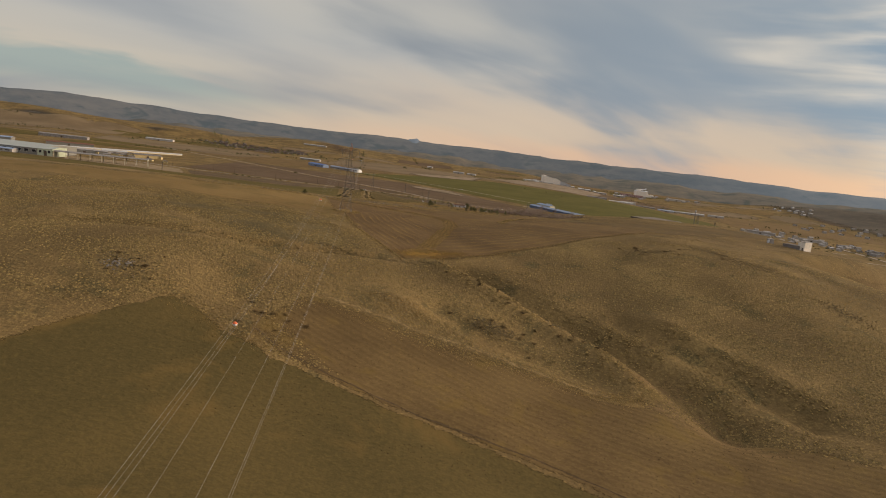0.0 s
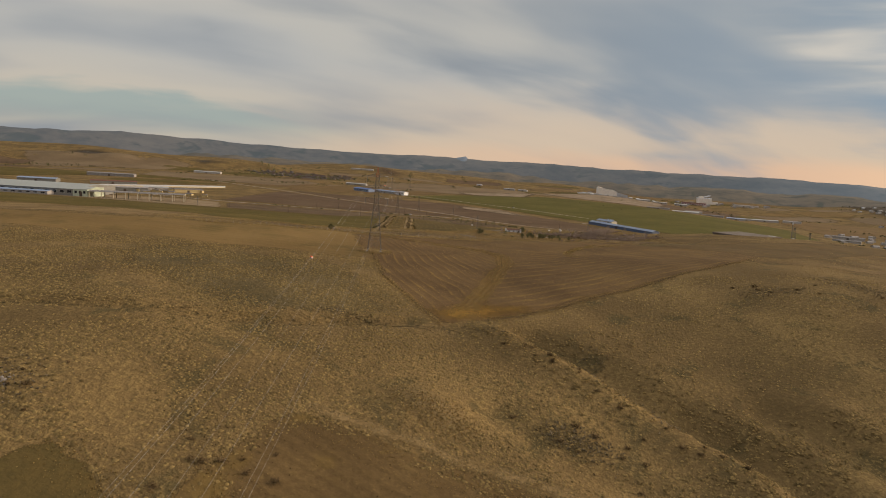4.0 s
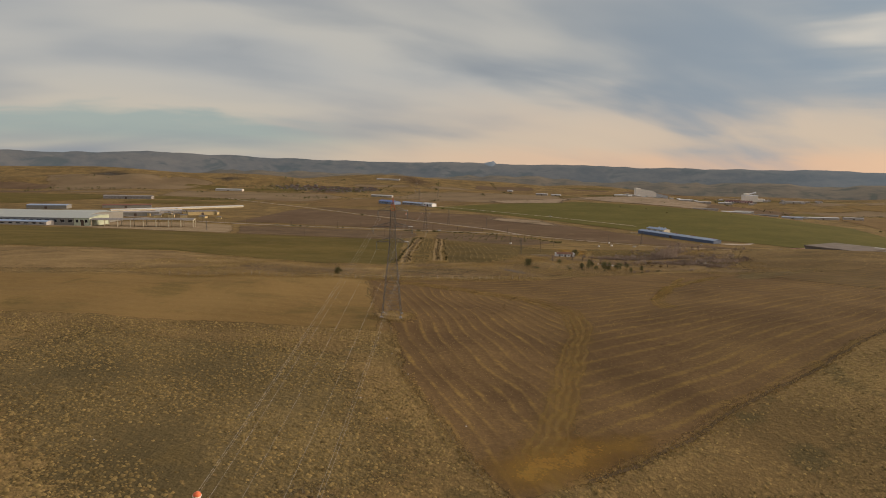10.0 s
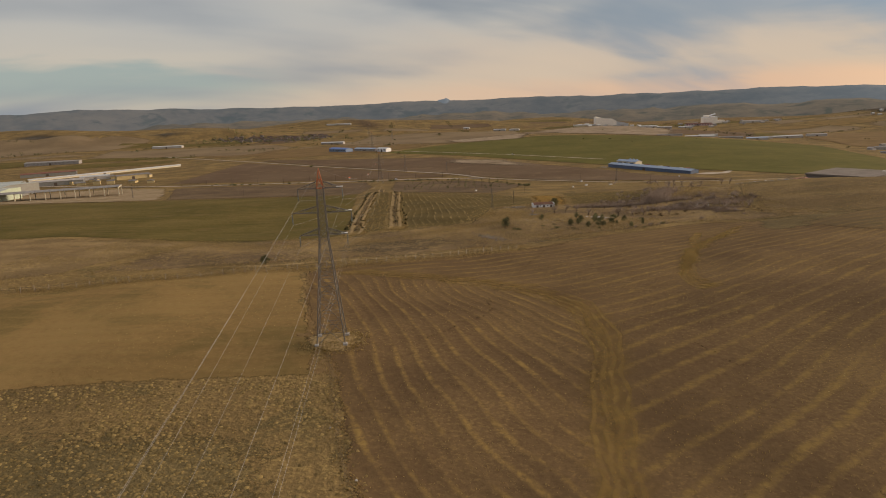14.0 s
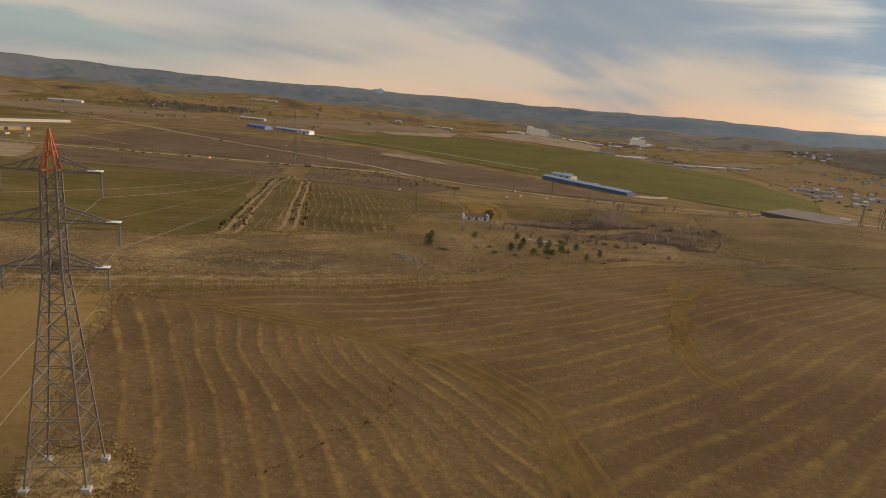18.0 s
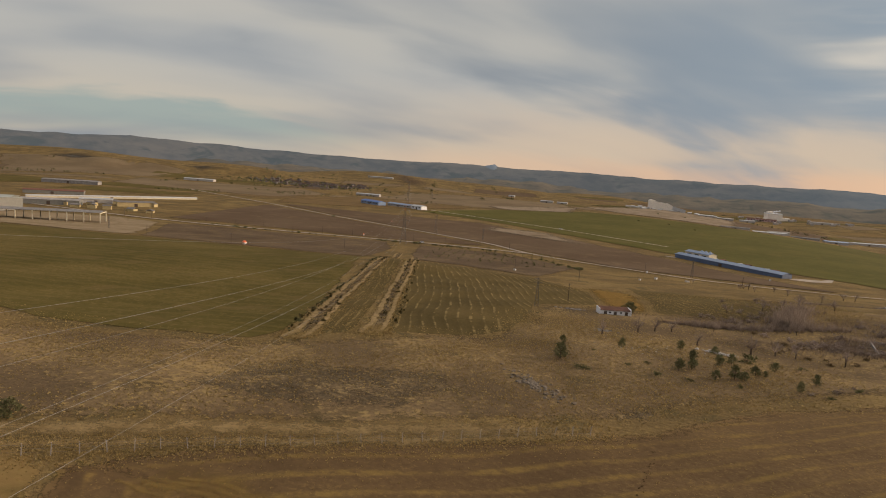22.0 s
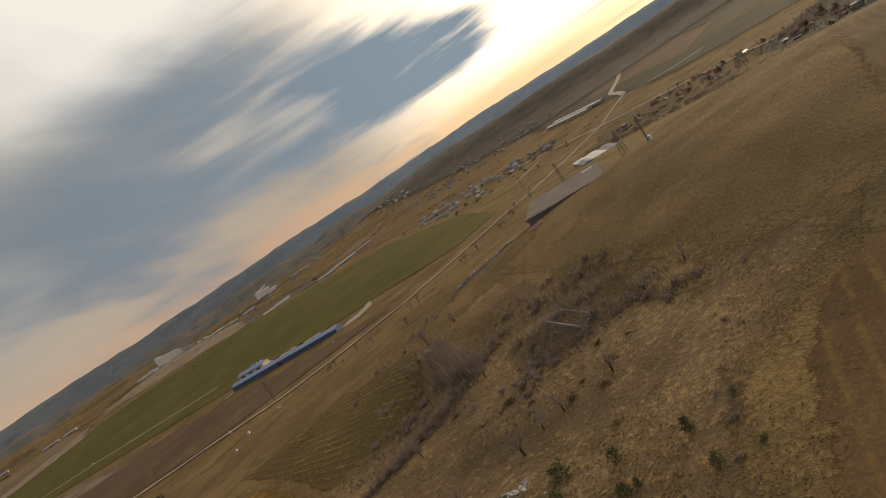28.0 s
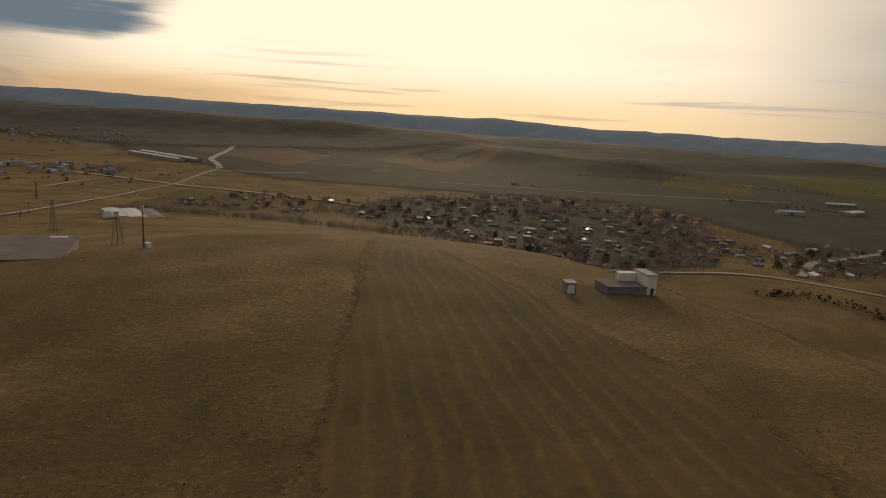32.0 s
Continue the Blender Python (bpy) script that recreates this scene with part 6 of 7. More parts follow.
# cars on the valley roads
CAR_PAINT, TYRE = paint("white_car_paint", (0.7, 0.7, 0.7), 0.3, vary=0.6), paint("tyre_rubber", (0.02, 0.02, 0.02), 0.8)
for x, y, a in ((640, 981, 22), (790, 1025, 85), (775, 870, 92), (44, 1342, -48), (905, 1078, 18), (760, 380, 40), (-120, 1024, 0)):
    top = empty("car", x, y, gz(x, y) + 0.7, a)
    bm = box(bmesh.new(), -2.1, 2.1, -0.85, 0.85, 0.3, 0.95)
    box(bm, -1.2, 1.4, -0.75, 0.75, 0.95, 1.5)
    part("body", bm, CAR_PAINT, top)
    part("glazing", box(bmesh.new(), -1.25, 1.45, -0.77, 0.77, 1.02, 1.4), DARK_WINDOW, top)
    for wx in (-1.3, 1.3):
        for wy in (-0.8, 0.8):
            bm = bmesh.new()
            bmesh.ops.create_cone(bm, cap_ends=True, segments=12, radius1=0.33, radius2=0.33, depth=0.22, matrix=pose(wx, wy, 0.33, 90))
            part("wheel", bm, TYRE, top)
    tagged(top, "light-coloured car on a country road", "car", group="cars")


# ---- trees, bushes and scrub ----
BARK = surface("grey_brown_bark", (0.055, 0.04, 0.028), (0.10, 0.075, 0.055), 1.5, 8, 0.95, 0.3)
NEEDLES = surface("dark_pine_needles", (0.082, 0.082, 0.036), (0.155, 0.145, 0.064), 0.8, 4, 0.9, 0, per_object=0.5)
DRY_LEAF = surface("dry_brown_foliage", (0.095, 0.066, 0.032), (0.16, 0.11, 0.05), 0.8, 4, 0.95, 0, per_object=0.5)
SCRUB_LEAF = surface("dark_scrub_foliage", (0.040, 0.034, 0.018), (0.080, 0.062, 0.032), 0.8, 4, 0.95, 0, per_object=0.5)
TWIGS = surface("bare_grey_twigs", (0.20, 0.155, 0.118), (0.32, 0.255, 0.195), 0.8, 4, 0.95, 0, per_object=0.4)


def flake(bm, p, size, r):
    """One small leaf clump: a bent, uneven four-sided flake."""
    a = Vector((r.gauss(0, 1), r.gauss(0, 1), r.gauss(0, 0.6))).normalized()
    b = a.cross(Vector((r.gauss(0, 1), r.gauss(0, 1), r.gauss(0, 1)))).normalized()
    c = a.cross(b)
    v = [bm.verts.new(p + q * size) for q in (a * r.uniform(0.7, 1.3), b * r.uniform(0.4, 0.9) + c * 0.2, a * -r.uniform(0.6, 1.1), b * -r.uniform(0.4, 0.9) + c * 0.2)]
    bm.faces.new(v)


def limb(bm, p, d, length, w, depth, r, spread=0.6):
    q = p + d * length
    beam(bm, p, q, w, w * 0.62)
    if depth:
        for _ in range(r.choice((2, 3))):
            e = (d + Vector((r.gauss(0, spread), r.gauss(0, spread), r.gauss(0.1, spread * 0.6)))).normalized()
            limb(bm, p.lerp(q, r.uniform(0.65, 1.0)), e, length * r.uniform(0.6, 0.82), w * 0.58, depth - 1, r, spread)


def pine(seed, h=6.0, wide=2.0):
    r = random.Random(seed)
    top = empty("pine_tree", 0, 0, -500)
    bm = bmesh.new()
    beam(bm, (0, 0, -0.3), (0.08, 0.05, h * 0.9), 0.26, 0.06)
    for k in range(9):
        z, a = h * (0.15 + 0.08 * k), r.uniform(0, 6.28)
        beam(bm, (0, 0, z), (math.cos(a) * wide * 0.8 * (1 - z / h), math.sin(a) * wide * 0.8 * (1 - z / h), z + 0.3), 0.08, 0.03)
    part("trunk", bm, BARK, top)
    bm = bmesh.new()
    for _ in range(34):
        a, f, m = r.uniform(0, 6.28), r.uniform(0.10, 0.97), r.uniform(0.45, 1.1)
        # widest at a third of the height, rounded above
        rad = wide * math.sin(math.pi * min(1.0, (f + 0.18) / 1.18)) ** 0.8 * m * 0.70
        c = Vector((math.cos(a) * rad, math.sin(a) * rad, h * (0.12 + 0.86 * f)))
        for _ in range(20):
            flake(bm, c + Vector((r.gauss(0, 0.30), r.gauss(0, 0.30), r.gauss(0, 0.24))) * wide * 0.55, r.uniform(0.18, 0.38), r)
    part("crown", bm, NEEDLES, top)
    return tagged(top, "young dark green pine on the dry pasture", "tree", group="young pines")


def bare_tree(seed, h=5.0):
    r = random.Random(seed)
    top = empty("bare_tree", 0, 0, -500)
    bm = bmesh.new()
    beam(bm, (0, 0, -0.3), (0, 0, h * 0.28), 0.32, 0.22)
    part("trunk", bm, BARK, top)
    bm = bmesh.new()
    for _ in range(7):
        limb(bm, Vector((0, 0, h * 0.25)), Vector((r.gauss(0, 0.6), r.gauss(0, 0.6), 0.8)).normalized(), h * 0.27, 0.16, 3, r)
    part("branchwork", bm, TWIGS, top)
    return tagged(top, "leafless grey-brown tree in winter", "tree", group="bare trees")


def bush(seed, material, name, label, group, n=240, flat=0.6):
    r = random.Random(seed)
    top = empty(name, 0, 0, -500)
    bm = bmesh.new()
    lobes = [Vector((r.gauss(0, 0.45), r.gauss(0, 0.45), abs(r.gauss(0.3, 0.3)) * flat)) for _ in range(9)]
    for k in range(n):
        c = lobes[k % 9]
        flake(bm, c + Vector((r.gauss(0, 0.24), r.gauss(0, 0.24), abs(r.gauss(0.1, 0.2)))), r.uniform(0.06, 0.16), r)
    part("foliage", bm, material, top)
    bm = bmesh.new()
    for _ in range(9):
        a = r.uniform(0, 6.28)
        beam(bm, (0, 0, -0.1), (math.cos(a) * 0.6, math.sin(a) * 0.6, r.uniform(0.4, 0.9) * flat), 0.04, 0.015)
    part("root_stock", bm, BARK, top)
    return tagged(top, label, "bush", group=group)


def plant(protos, x, y, size, r):
    return copy_thing(r.choice(protos), pose(x, y, gz(x, y) - 0.05, 0, 0, r.uniform(0, 360)) @ Matrix.Diagonal((size * r.uniform(0.85, 1.15), size * r.uniform(0.85, 1.15), size * r.uniform(0.9, 1.1), 1)))


PINES = [pine(k, 5.2, 2.8 + 0.35 * (k % 3)) for k in range(4)]
BARES = [bare_tree(10 + k) for k in range(5)]
SCRUBS = [bush(20 + k, TWIGS, "bare_shrub", "leafless tangled brown shrub", "bare shrubs", 260, 0.9) for k in range(3)]
DARKS = [bush(30 + k, NEEDLES, "evergreen_bush", "low dark evergreen bush", "evergreen bushes", 300, 0.8) for k in range(3)]
DRYS = [bush(40 + k, DRY_LEAF, "dry_bush", "low dry brown bush on the hillside", "dry bushes", 220, 0.6) for k in range(3)]
rp = random.Random(11)

for x, y, h in ((-8, 522, 0.95), (-6, 541, 0.5), (11, 544, 0.62), (29, 550, 0.6), (26, 526, 0.75), (22, 523, 0.7), (29, 537, 0.65), (34, 518, 0.75), (35, 533, 0.75), (39, 536, 0.7), (41, 524, 0.6), (38, 548, 0.6), (29, 516, 0.6), (43, 523, 0.4), (36, 517, 0.55), (48, 530, 0.6), (54, 520, 0.55), (47, 512, 0.5)):
    plant(PINES, x, y, h * 0.85, rp)
for x, y, s in ((-3, 514, 1.4), (9, 522, 0.8), (15, 527, 0.8), (15, 515, 1.1), (45, 541, 2.3), (62, 516, 1.0), (57, 536, 0.9), (22, 512, 0.8), (33, 510, 0.9), (2, 535, 0.6), (52, 508, 0.8)):
    plant(DARKS, x, y, s, rp)
ROUND = [pine(70, 4.4, 3.3)]
big_bare = plant(BARES, 105, 655, 1.8, rp)
big_bare["label"] = "broad leafless tree with a dense twiggy crown"
tree = plant(ROUND, 27.0, 625, 1.1, rp)
tree["label"], tree.name = "large round dark evergreen behind the shed", "evergreen_tree"
lone = plant(ROUND, -94, 441, 0.62, rp)
lone.name = "evergreen_tree"
lone["label"] = "solitary round dark evergreen beside the fence"
for x, y in ((28, 581), (34, 583), (37, 562), (94, 635), (160, 755), (21, 574), (51, 556), (58, 556), (63, 554), (8, 564), (99, 570), (88, 650), (112, 668), (120, 655), (70, 640), (82, 600), (66, 612), (52, 596), (123, 590), (74, 548), (112, 548), (104, 556)):
    plant(BARES, x, y, rp.uniform(0.85, 1.35), rp)


def along(pts, count, spread, protos, lo, hi):
    for k in range(count):
        t = rp.random() * (len(pts) - 1)
        i = min(int(t), len(pts) - 2)
        a, b = pts[i], pts[i + 1]
        f = t - i
        plant(protos, a[0] + (b[0] - a[0]) * f + rp.gauss(0, spread), a[1] + (b[1] - a[1]) * f + rp.gauss(0, spread), rp.uniform(lo, hi), rp)


along([(49, 605), (74, 608), (104, 611)], 22, 1.2, SCRUBS, 0.9, 1.6)
for x, y in ((101, 558), (100, 553), (96, 545), (102, 546), (103, 541), (92, 588), (86, 575), (95, 596), (88, 582)):
    plant(SCRUBS, x, y, 1.5, rp)
along([(107, 532), (83, 524), (73, 521), (57, 514), (43, 506)], 6, 2.0, SCRUBS, 0.6, 1.2)
along([(60, 620), (90, 650), (110, 690), (160, 700)], 26, 9, SCRUBS, 0.8, 1.7)
along([(70, 585), (90, 575), (96, 560)], 30, 5, SCRUBS, 0.8, 1.8)
along([(56, 618), (80, 622), (120, 610), (128, 590)], 30, 5, SCRUBS, 0.8, 1.9)
along([(60, 575), (80, 560), (70, 590)], 16, 8, DRYS, 0.7, 1.4)
along([(4, 252), (19, 244), (30, 235), (36, 224), (49, 219), (58, 208)], 18, 2.2, DRYS, 0.6, 1.2)
along([(12, 214), (26, 212), (34, 206)], 9, 3, DRYS, 0.7, 1.3)
along([(-95, 178), (-80, 172), (-88, 190)], 8, 4, DRYS, 0.6, 1.1)
along([(-52, 170), (-40, 176), (-46, 160)], 10, 2.5, DRYS, 0.6, 1.2)
along([(96, 318), (140, 322), (158, 330)], 12, 6, DRYS, 0.6, 1.2)
along([(-366, 1038), (-309, 1029), (-190, 1020), (-97, 1014), (-31, 1001)], 46, 2.0, DARKS, 1.2, 2.2)
along([(-90, 967), (-57, 983), (-22, 960), (0, 903), (-30, 880)], 40, 14, DARKS, 0.7, 1.3)
along([(4, 961), (27, 902), (31, 880)], 16, 3, DARKS, 1.2, 2.0)
along([(-84, 530), (-96, 610), (-109, 745), (-119, 850)], 46, 0.5, DARKS, 0.5, 0.95)
along([(-80, 534), (-92, 610), (-104, 745), (-113, 850)], 14, 1.0, DRYS, 0.7, 1.2)
along([(-62, 545), (-76, 655), (-93, 800)], 16, 1.2, DRYS, 0.7, 1.2)
along([(110, 850), (160, 800), (293, 800), (391, 872)], 22, 7, BARES, 0.8, 1.3)
# garden pines as trees, the bare orchards round the village as one cover of crowns
for k in range(45):
    x, y = rp.choice(VILLAGE)
    plant(PINES, x + rp.gauss(0, 16), y + rp.gauss(0, 16), rp.uniform(0.9, 1.7), rp)


def orchard(name, points, label):
    """Many leafless trees far off: a short trunk and a crown of twigs each."""
    bm = bmesh.new()
    for x, y, s in points:
        g = Vector((x, y, gz(x, y)))
        beam(bm, g, g + Vector((0, 0, 1.6 * s)), 0.25 * s, 0.15 * s)
        for _ in range(34):
            p = g + Vector((rp.gauss(0, 1.2), rp.gauss(0, 1.2), 2.2 + rp.gauss(0, 0.9))) * s
            flake(bm, p, rp.uniform(0.2, 0.45) * s, rp)
    tagged(part(name, bm, TWIGS), label, "trees", kind="stuff")


def spots(pts, count, spread):
    out = []
    for _ in range(count):
        i = rp.randrange(len(pts) - 1)
        f = rp.random()
        out.append((pts[i][0] + (pts[i + 1][0] - pts[i][0]) * f + rp.gauss(0, spread), pts[i][1] + (pts[i + 1][1] - pts[i][1]) * f + rp.gauss(0, spread), rp.uniform(0.8, 1.6)))
    return out


def far_trees(name, points, material, label, flakes=9):
    """Dark trees and hedge bushes a long way off, a few clumps of leaves each."""
    bm = bmesh.new()
    for x, y, s in points:
        g = Vector((x, y, gz(x, y)))
        beam(bm, g, g + Vector((0, 0, 1.2 * s)), 0.22 * s, 0.14 * s)
        for _ in range(flakes):
            flake(bm, g + Vector((rp.gauss(0, 0.9), rp.gauss(0, 0.9), 1.7 + rp.gauss(0, 0.75))) * s, rp.uniform(0.5, 0.95) * s, rp)
    tagged(part(name, bm, material), label, "trees", kind="stuff")


hedge = []
for k in range(46):
    x, y, a, run = rp.uniform(-1500, 1300), rp.uniform(1120, 2700), rp.choice((0.25, 1.8)) + rp.gauss(0, 0.15), rp.uniform(80, 340)
    if any(bool(inside(np.array(x), np.array(y), t)) for t in TAKEN):
        continue
    hedge += [(x + math.cos(a) * run * f + rp.gauss(0, 4), y + math.sin(a) * run * f + rp.gauss(0, 4), rp.uniform(0.8, 2.0)) for f in [rp.random() for _ in range(int(run / 9))]]
far_trees("far_hedges", hedge, NEEDLES, "dark hedges and single trees between far fields")
far_trees("village_trees", [(rp.uniform(-840, -470), rp.uniform(2070, 2380), rp.uniform(1.4, 3.2)) for _ in range(130)], NEEDLES, "dark trees among the houses on a rise")
hedge = []
for k in range(16):
    x, y, a, run = rp.uniform(1150, 2500), rp.uniform(-300, 1500), 1.45 + rp.gauss(0, 0.3), rp.uniform(80, 300)
    hedge += [(x + math.cos(a) * run * f + rp.gauss(0, 4), y + math.sin(a) * run * f + rp.gauss(0, 3), rp.uniform(0.6, 1.4)) for f in [rp.random() for _ in range(int(run / 6))]]
far_trees("far_hedges", hedge, NEEDLES, "dark hedges across the eastern valley floor")
far_trees("village_trees", [(x + rp.gauss(0, 12), y + rp.gauss(0, 12), rp.uniform(0.9, 1.9)) for x, y in VILLAGE if rp.random() < 0.7], DRY_LEAF, "dark garden trees among the village houses")
young = [(-95 + i * 9 + rp.gauss(0, 1), 872 + j * 15 + i * 1.5 + rp.gauss(0, 1), rp.uniform(0.5, 0.85)) for i in range(13) for j in range(9) if rp.random() < 0.75]
far_trees("young_orchard", young, NEEDLES, "rows of young dark trees on fallow ground", 7)
far_trees("bush_clump", spots([(520, 372), (528, 356), (533, 338)], 26, 3), SCRUB_LEAF, "clump of dark bushes beside the road")
far_trees("bush_clump", spots([(532, 336), (515, 320), (496, 305), (470, 280)], 34, 4), SCRUB_LEAF, "row of dark bushes below the hill")
orchard("village_orchards", [(x + rp.gauss(0, 15), y + rp.gauss(0, 15), rp.uniform(0.8, 1.7)) for x, y in VILLAGE for _ in range(4)], "leafless garden trees among the village houses")
orchard("tree_belt", spots([(470, 560), (520, 640), (560, 740), (540, 820), (520, 880)], 320, 6), "belt of leafless trees behind the hill")
orchard("tree_belt", spots([(420, 470), (520, 450), (640, 410), (760, 385), (900, 380)], 280, 8), "belt of leafless trees along the village")
orchard("tree_belt", spots([(640, 800), (760, 760), (860, 740), (1000, 620), (1060, 480)], 260, 12), "leafless trees at the far side of the village")
along([(-830, 2200), (-640, 2090), (-520, 2300)], 60, 40, DARKS, 2.5, 4.5)
along([(600, 1240), (760, 1180), (840, 1290)], 36, 40, DARKS, 2.0, 3.2)
for k in range(46):
    plant(DARKS, rp.uniform(-900, 1200), rp.uniform(1100, 2600), rp.uniform(1.5, 3.0), rp)
for proto in PINES + BARES + SCRUBS + DARKS + DRYS + ROUND:
    for o in (*proto.children_recursive, proto):
        bpy.data.objects.remove(o)

# ---- stone heaps, rubble and ruins ----
STONE = surface("pale_field_stone", (0.13, 0.115, 0.095), (0.26, 0.235, 0.20), 0.9, 5, 0.9, 0.4, per_object=0.5)
CHALK = surface("white_rubble", (0.28, 0.26, 0.22), (0.44, 0.41, 0.36), 0.8, 5, 0.9, 0.3, per_object=0.4)
BRICK = surface("reddish_ruin_stone", (0.22, 0.12, 0.085), (0.33, 0.21, 0.15), 0.6, 4, 0.95, 0.3, per_object=0.5)
rs = random.Random(5)
STONES = []
for k in range(6):
    bm = bmesh.new()
    bmesh.ops.create_icosphere(bm, subdivisions=1, radius=1)
    for v in bm.verts:
        v.co *= rs.uniform(0.65, 1.2)
        v.co.z *= 0.6
    me = bpy.data.meshes.new("stone")
    bm.to_mesh(me)
    bm.free()
    STONES.append(me)


def heap(name, x, y, rx, ry, count, lo, hi, material, label, turn=0.0):
    meshes = [m.copy() for m in STONES]
    for m in meshes:
        m.materials.append(material)
    top = empty(name, x, y, gz(x, y))
    for _ in range(count):
        a, b = rs.gauss(0, 0.5) * rx, rs.gauss(0, 0.5) * ry
        dx, dy = a * math.cos(turn) - b * math.sin(turn), a * math.sin(turn) + b * math.cos(turn)
        ob = new("stone", rs.choice(meshes))
        ob.parent = top
        s = rs.uniform(lo, hi)
        ob.matrix_basis = pose(dx, dy, gz(x + dx, y + dy) - gz(x, y) + s * 0.2, rs.uniform(-20, 20), rs.uniform(-20, 20), rs.uniform(0, 360)) @ Matrix.Scale(s, 4)
    return tagged(top, label, "stones")


DARK_STONE = surface("weathered_field_stone", (0.10, 0.082, 0.060), (0.23, 0.19, 0.14), 0.9, 5, 0.9, 0.4, per_object=0.5)
heap("stone_heap", -15, 495, 11, 2.6, 150, 0.2, 0.65, DARK_STONE, "long heap of weathered dark grey field stones in dry grass", -1.09)
heap("stone_heap", 10, 570, 3.2, 2.4, 45, 0.2, 0.55, STONE, "heap of pale field stones on the pasture")
heap("stone_heap", 3, 618, 6.0, 1.4, 70, 0.2, 0.6, STONE, "long heap of rubble stones beside a mast", -0.2)
heap("rubble_slab", 40, 551, 5.0, 1.6, 60, 0.25, 0.8, CHALK, "spread of white broken plaster and rubble", -0.5)
heap("stone_heap", -91, 177, 5, 3, 40, 0.2, 0.5, STONE, "scatter of pale stones on the slope")
heap("stone_scatter", 20, 545, 22, 10, 40, 0.12, 0.35, CHALK, "few pale stones scattered over pasture")
heap("stone_scatter", -60, 290, 60, 40, 12, 0.12, 0.32, CHALK, "few pale stones scattered on the steppe")
ruin = empty("ruined_walls", 182, 702, gz(182, 702), -35)
for k in range(30):
    x, y = rs.uniform(-20, 20), rs.uniform(-7, 7)
    w = rs.uniform(1.5, 4.5)
    a, b = (w, 0.5) if rs.random() < 0.6 else (0.5, w)
    turn = radians(-35)
    g = gz(182 + x * math.cos(turn) - y * math.sin(turn), 702 + x * math.sin(turn) + y * math.cos(turn)) - gz(182, 702)
    part("wall_stub", box(bmesh.new(), x, x + a, y, y + b, g - 2, g + rs.uniform(0.4, 1.3)), STONE if k % 3 else CHALK, ruin)
tagged(ruin, "ruined low walls of pale stone", "ruin")
heap("rubble_heap", 182, 702, 18, 7, 150, 0.3, 0.9, STONE, "rubble of pale stones round ruined walls", -0.6)
heap("rubble_heap", 196, 668, 7, 4, 60, 0.4, 1.2, BRICK, "rubble bank at a barn's corner", 0.6)


# ---- fence of concrete posts along the field ----
fence = empty("fence", -89, 427, gz(-89, 427))
line = [(-150, 398), (-125, 410), (-89, 427), (-69, 439), (-43, 451), (-22, 461), (-3, 469)]
posts = []
for (ax, ay), (bx2, by2) in zip(line, line[1:]):
    n = int(math.hypot(bx2 - ax, by2 - ay) / 3.2)
    posts += [(ax + (bx2 - ax) * k / n, ay + (by2 - ay) * k / n) for k in range(n)]
bm = bmesh.new()
beam(bm, (0, 0, -0.4), (0, 0, 1.6), 0.11), beam(bm, (0, 0, 1.6), (0, -0.25, 1.9), 0.09)
post_mesh = bpy.data.meshes.new("post")
bm.to_mesh(post_mesh)
bm.free()
post_mesh.materials.append(surface("pale_concrete_post", (0.26, 0.23, 0.19), (0.38, 0.34, 0.29), 2, 8, 0.9, 0.1))
g0 = Vector((-89, 427, gz(-89, 427)))
for x, y in posts:
    ob = new("post", post_mesh)
    ob.parent = fence
    ob.matrix_basis = pose(x - g0.x, y - g0.y, gz(x, y) - g0.z, rs.uniform(-5, 5), rs.uniform(-6, 6), 26)
for h in (0.5, 1.0, 1.5):
    bm = bmesh.new()
    for (ax, ay), (bx2, by2) in zip(posts, posts[1:]):
        beam(bm, Vector((ax, ay, gz(ax, ay) + h)) - g0, Vector((bx2, by2, gz(bx2, by2) + h)) - g0, 0.02)
    part("wire", bm, STEEL, fence)
tagged(fence, "fence of leaning pale concrete posts with wire", "fence")


# ---- grass tufts and clods: uncounted cover of the ground ----
OUTLINES = {
    "a": [(-300, 60), (-92, 129), (-72, 168), (-39, 151), (-18, 145), (33, 128), (110, 60), (150, -20), (-300, -20)],
    "b": [(-44, 172), (-34, 190), (1, 184), (43, 182), (82, 170), (140, 148), (290, 60), (330, -20), (158, -20), (62, 116), (-18, 148)],
    "c": [(-51, 350), (-29, 288), (-13, 260), (20, 289), (69, 338), (150, 430), (168, 470), (104, 505), (33, 494), (-56, 447), (-125, 409), (-216, 380), (-420, 385), (-420, 330), (-300, 310), (-121, 332)],
    "d": [(112, 468), (150, 436), (206, 480), (300, 530), (345, 560), (304, 568), (180, 520), (118, 492)],
    "e": [(-88, 514), (-86, 545), (-128, 820), (-700, 860), (-700, 560), (-209, 538)],
    "f": [(-57, 550), (-31, 550), (-14, 600), (16, 636), (18, 690), (-90, 800)],
}


def scatter(count, box_area, rgen, avoid=True):
    x, y = rgen.uniform(box_area[0], box_area[1], count), rgen.uniform(box_area[2], box_area[3], count)
    ok = np.ones(count, bool)
    if avoid:
        for poly in OUTLINES.values():
            ok &= ~inside(x, y, poly)
    clump = np.sin(x / 7.3 + 2 * np.sin(y / 13.1)) + np.sin(y / 5.9 + 1.7 * np.sin(x / 9.7)) + rgen.normal(0, 0.8, count)
    ok &= clump > -0.5
    return x[ok], y[ok]


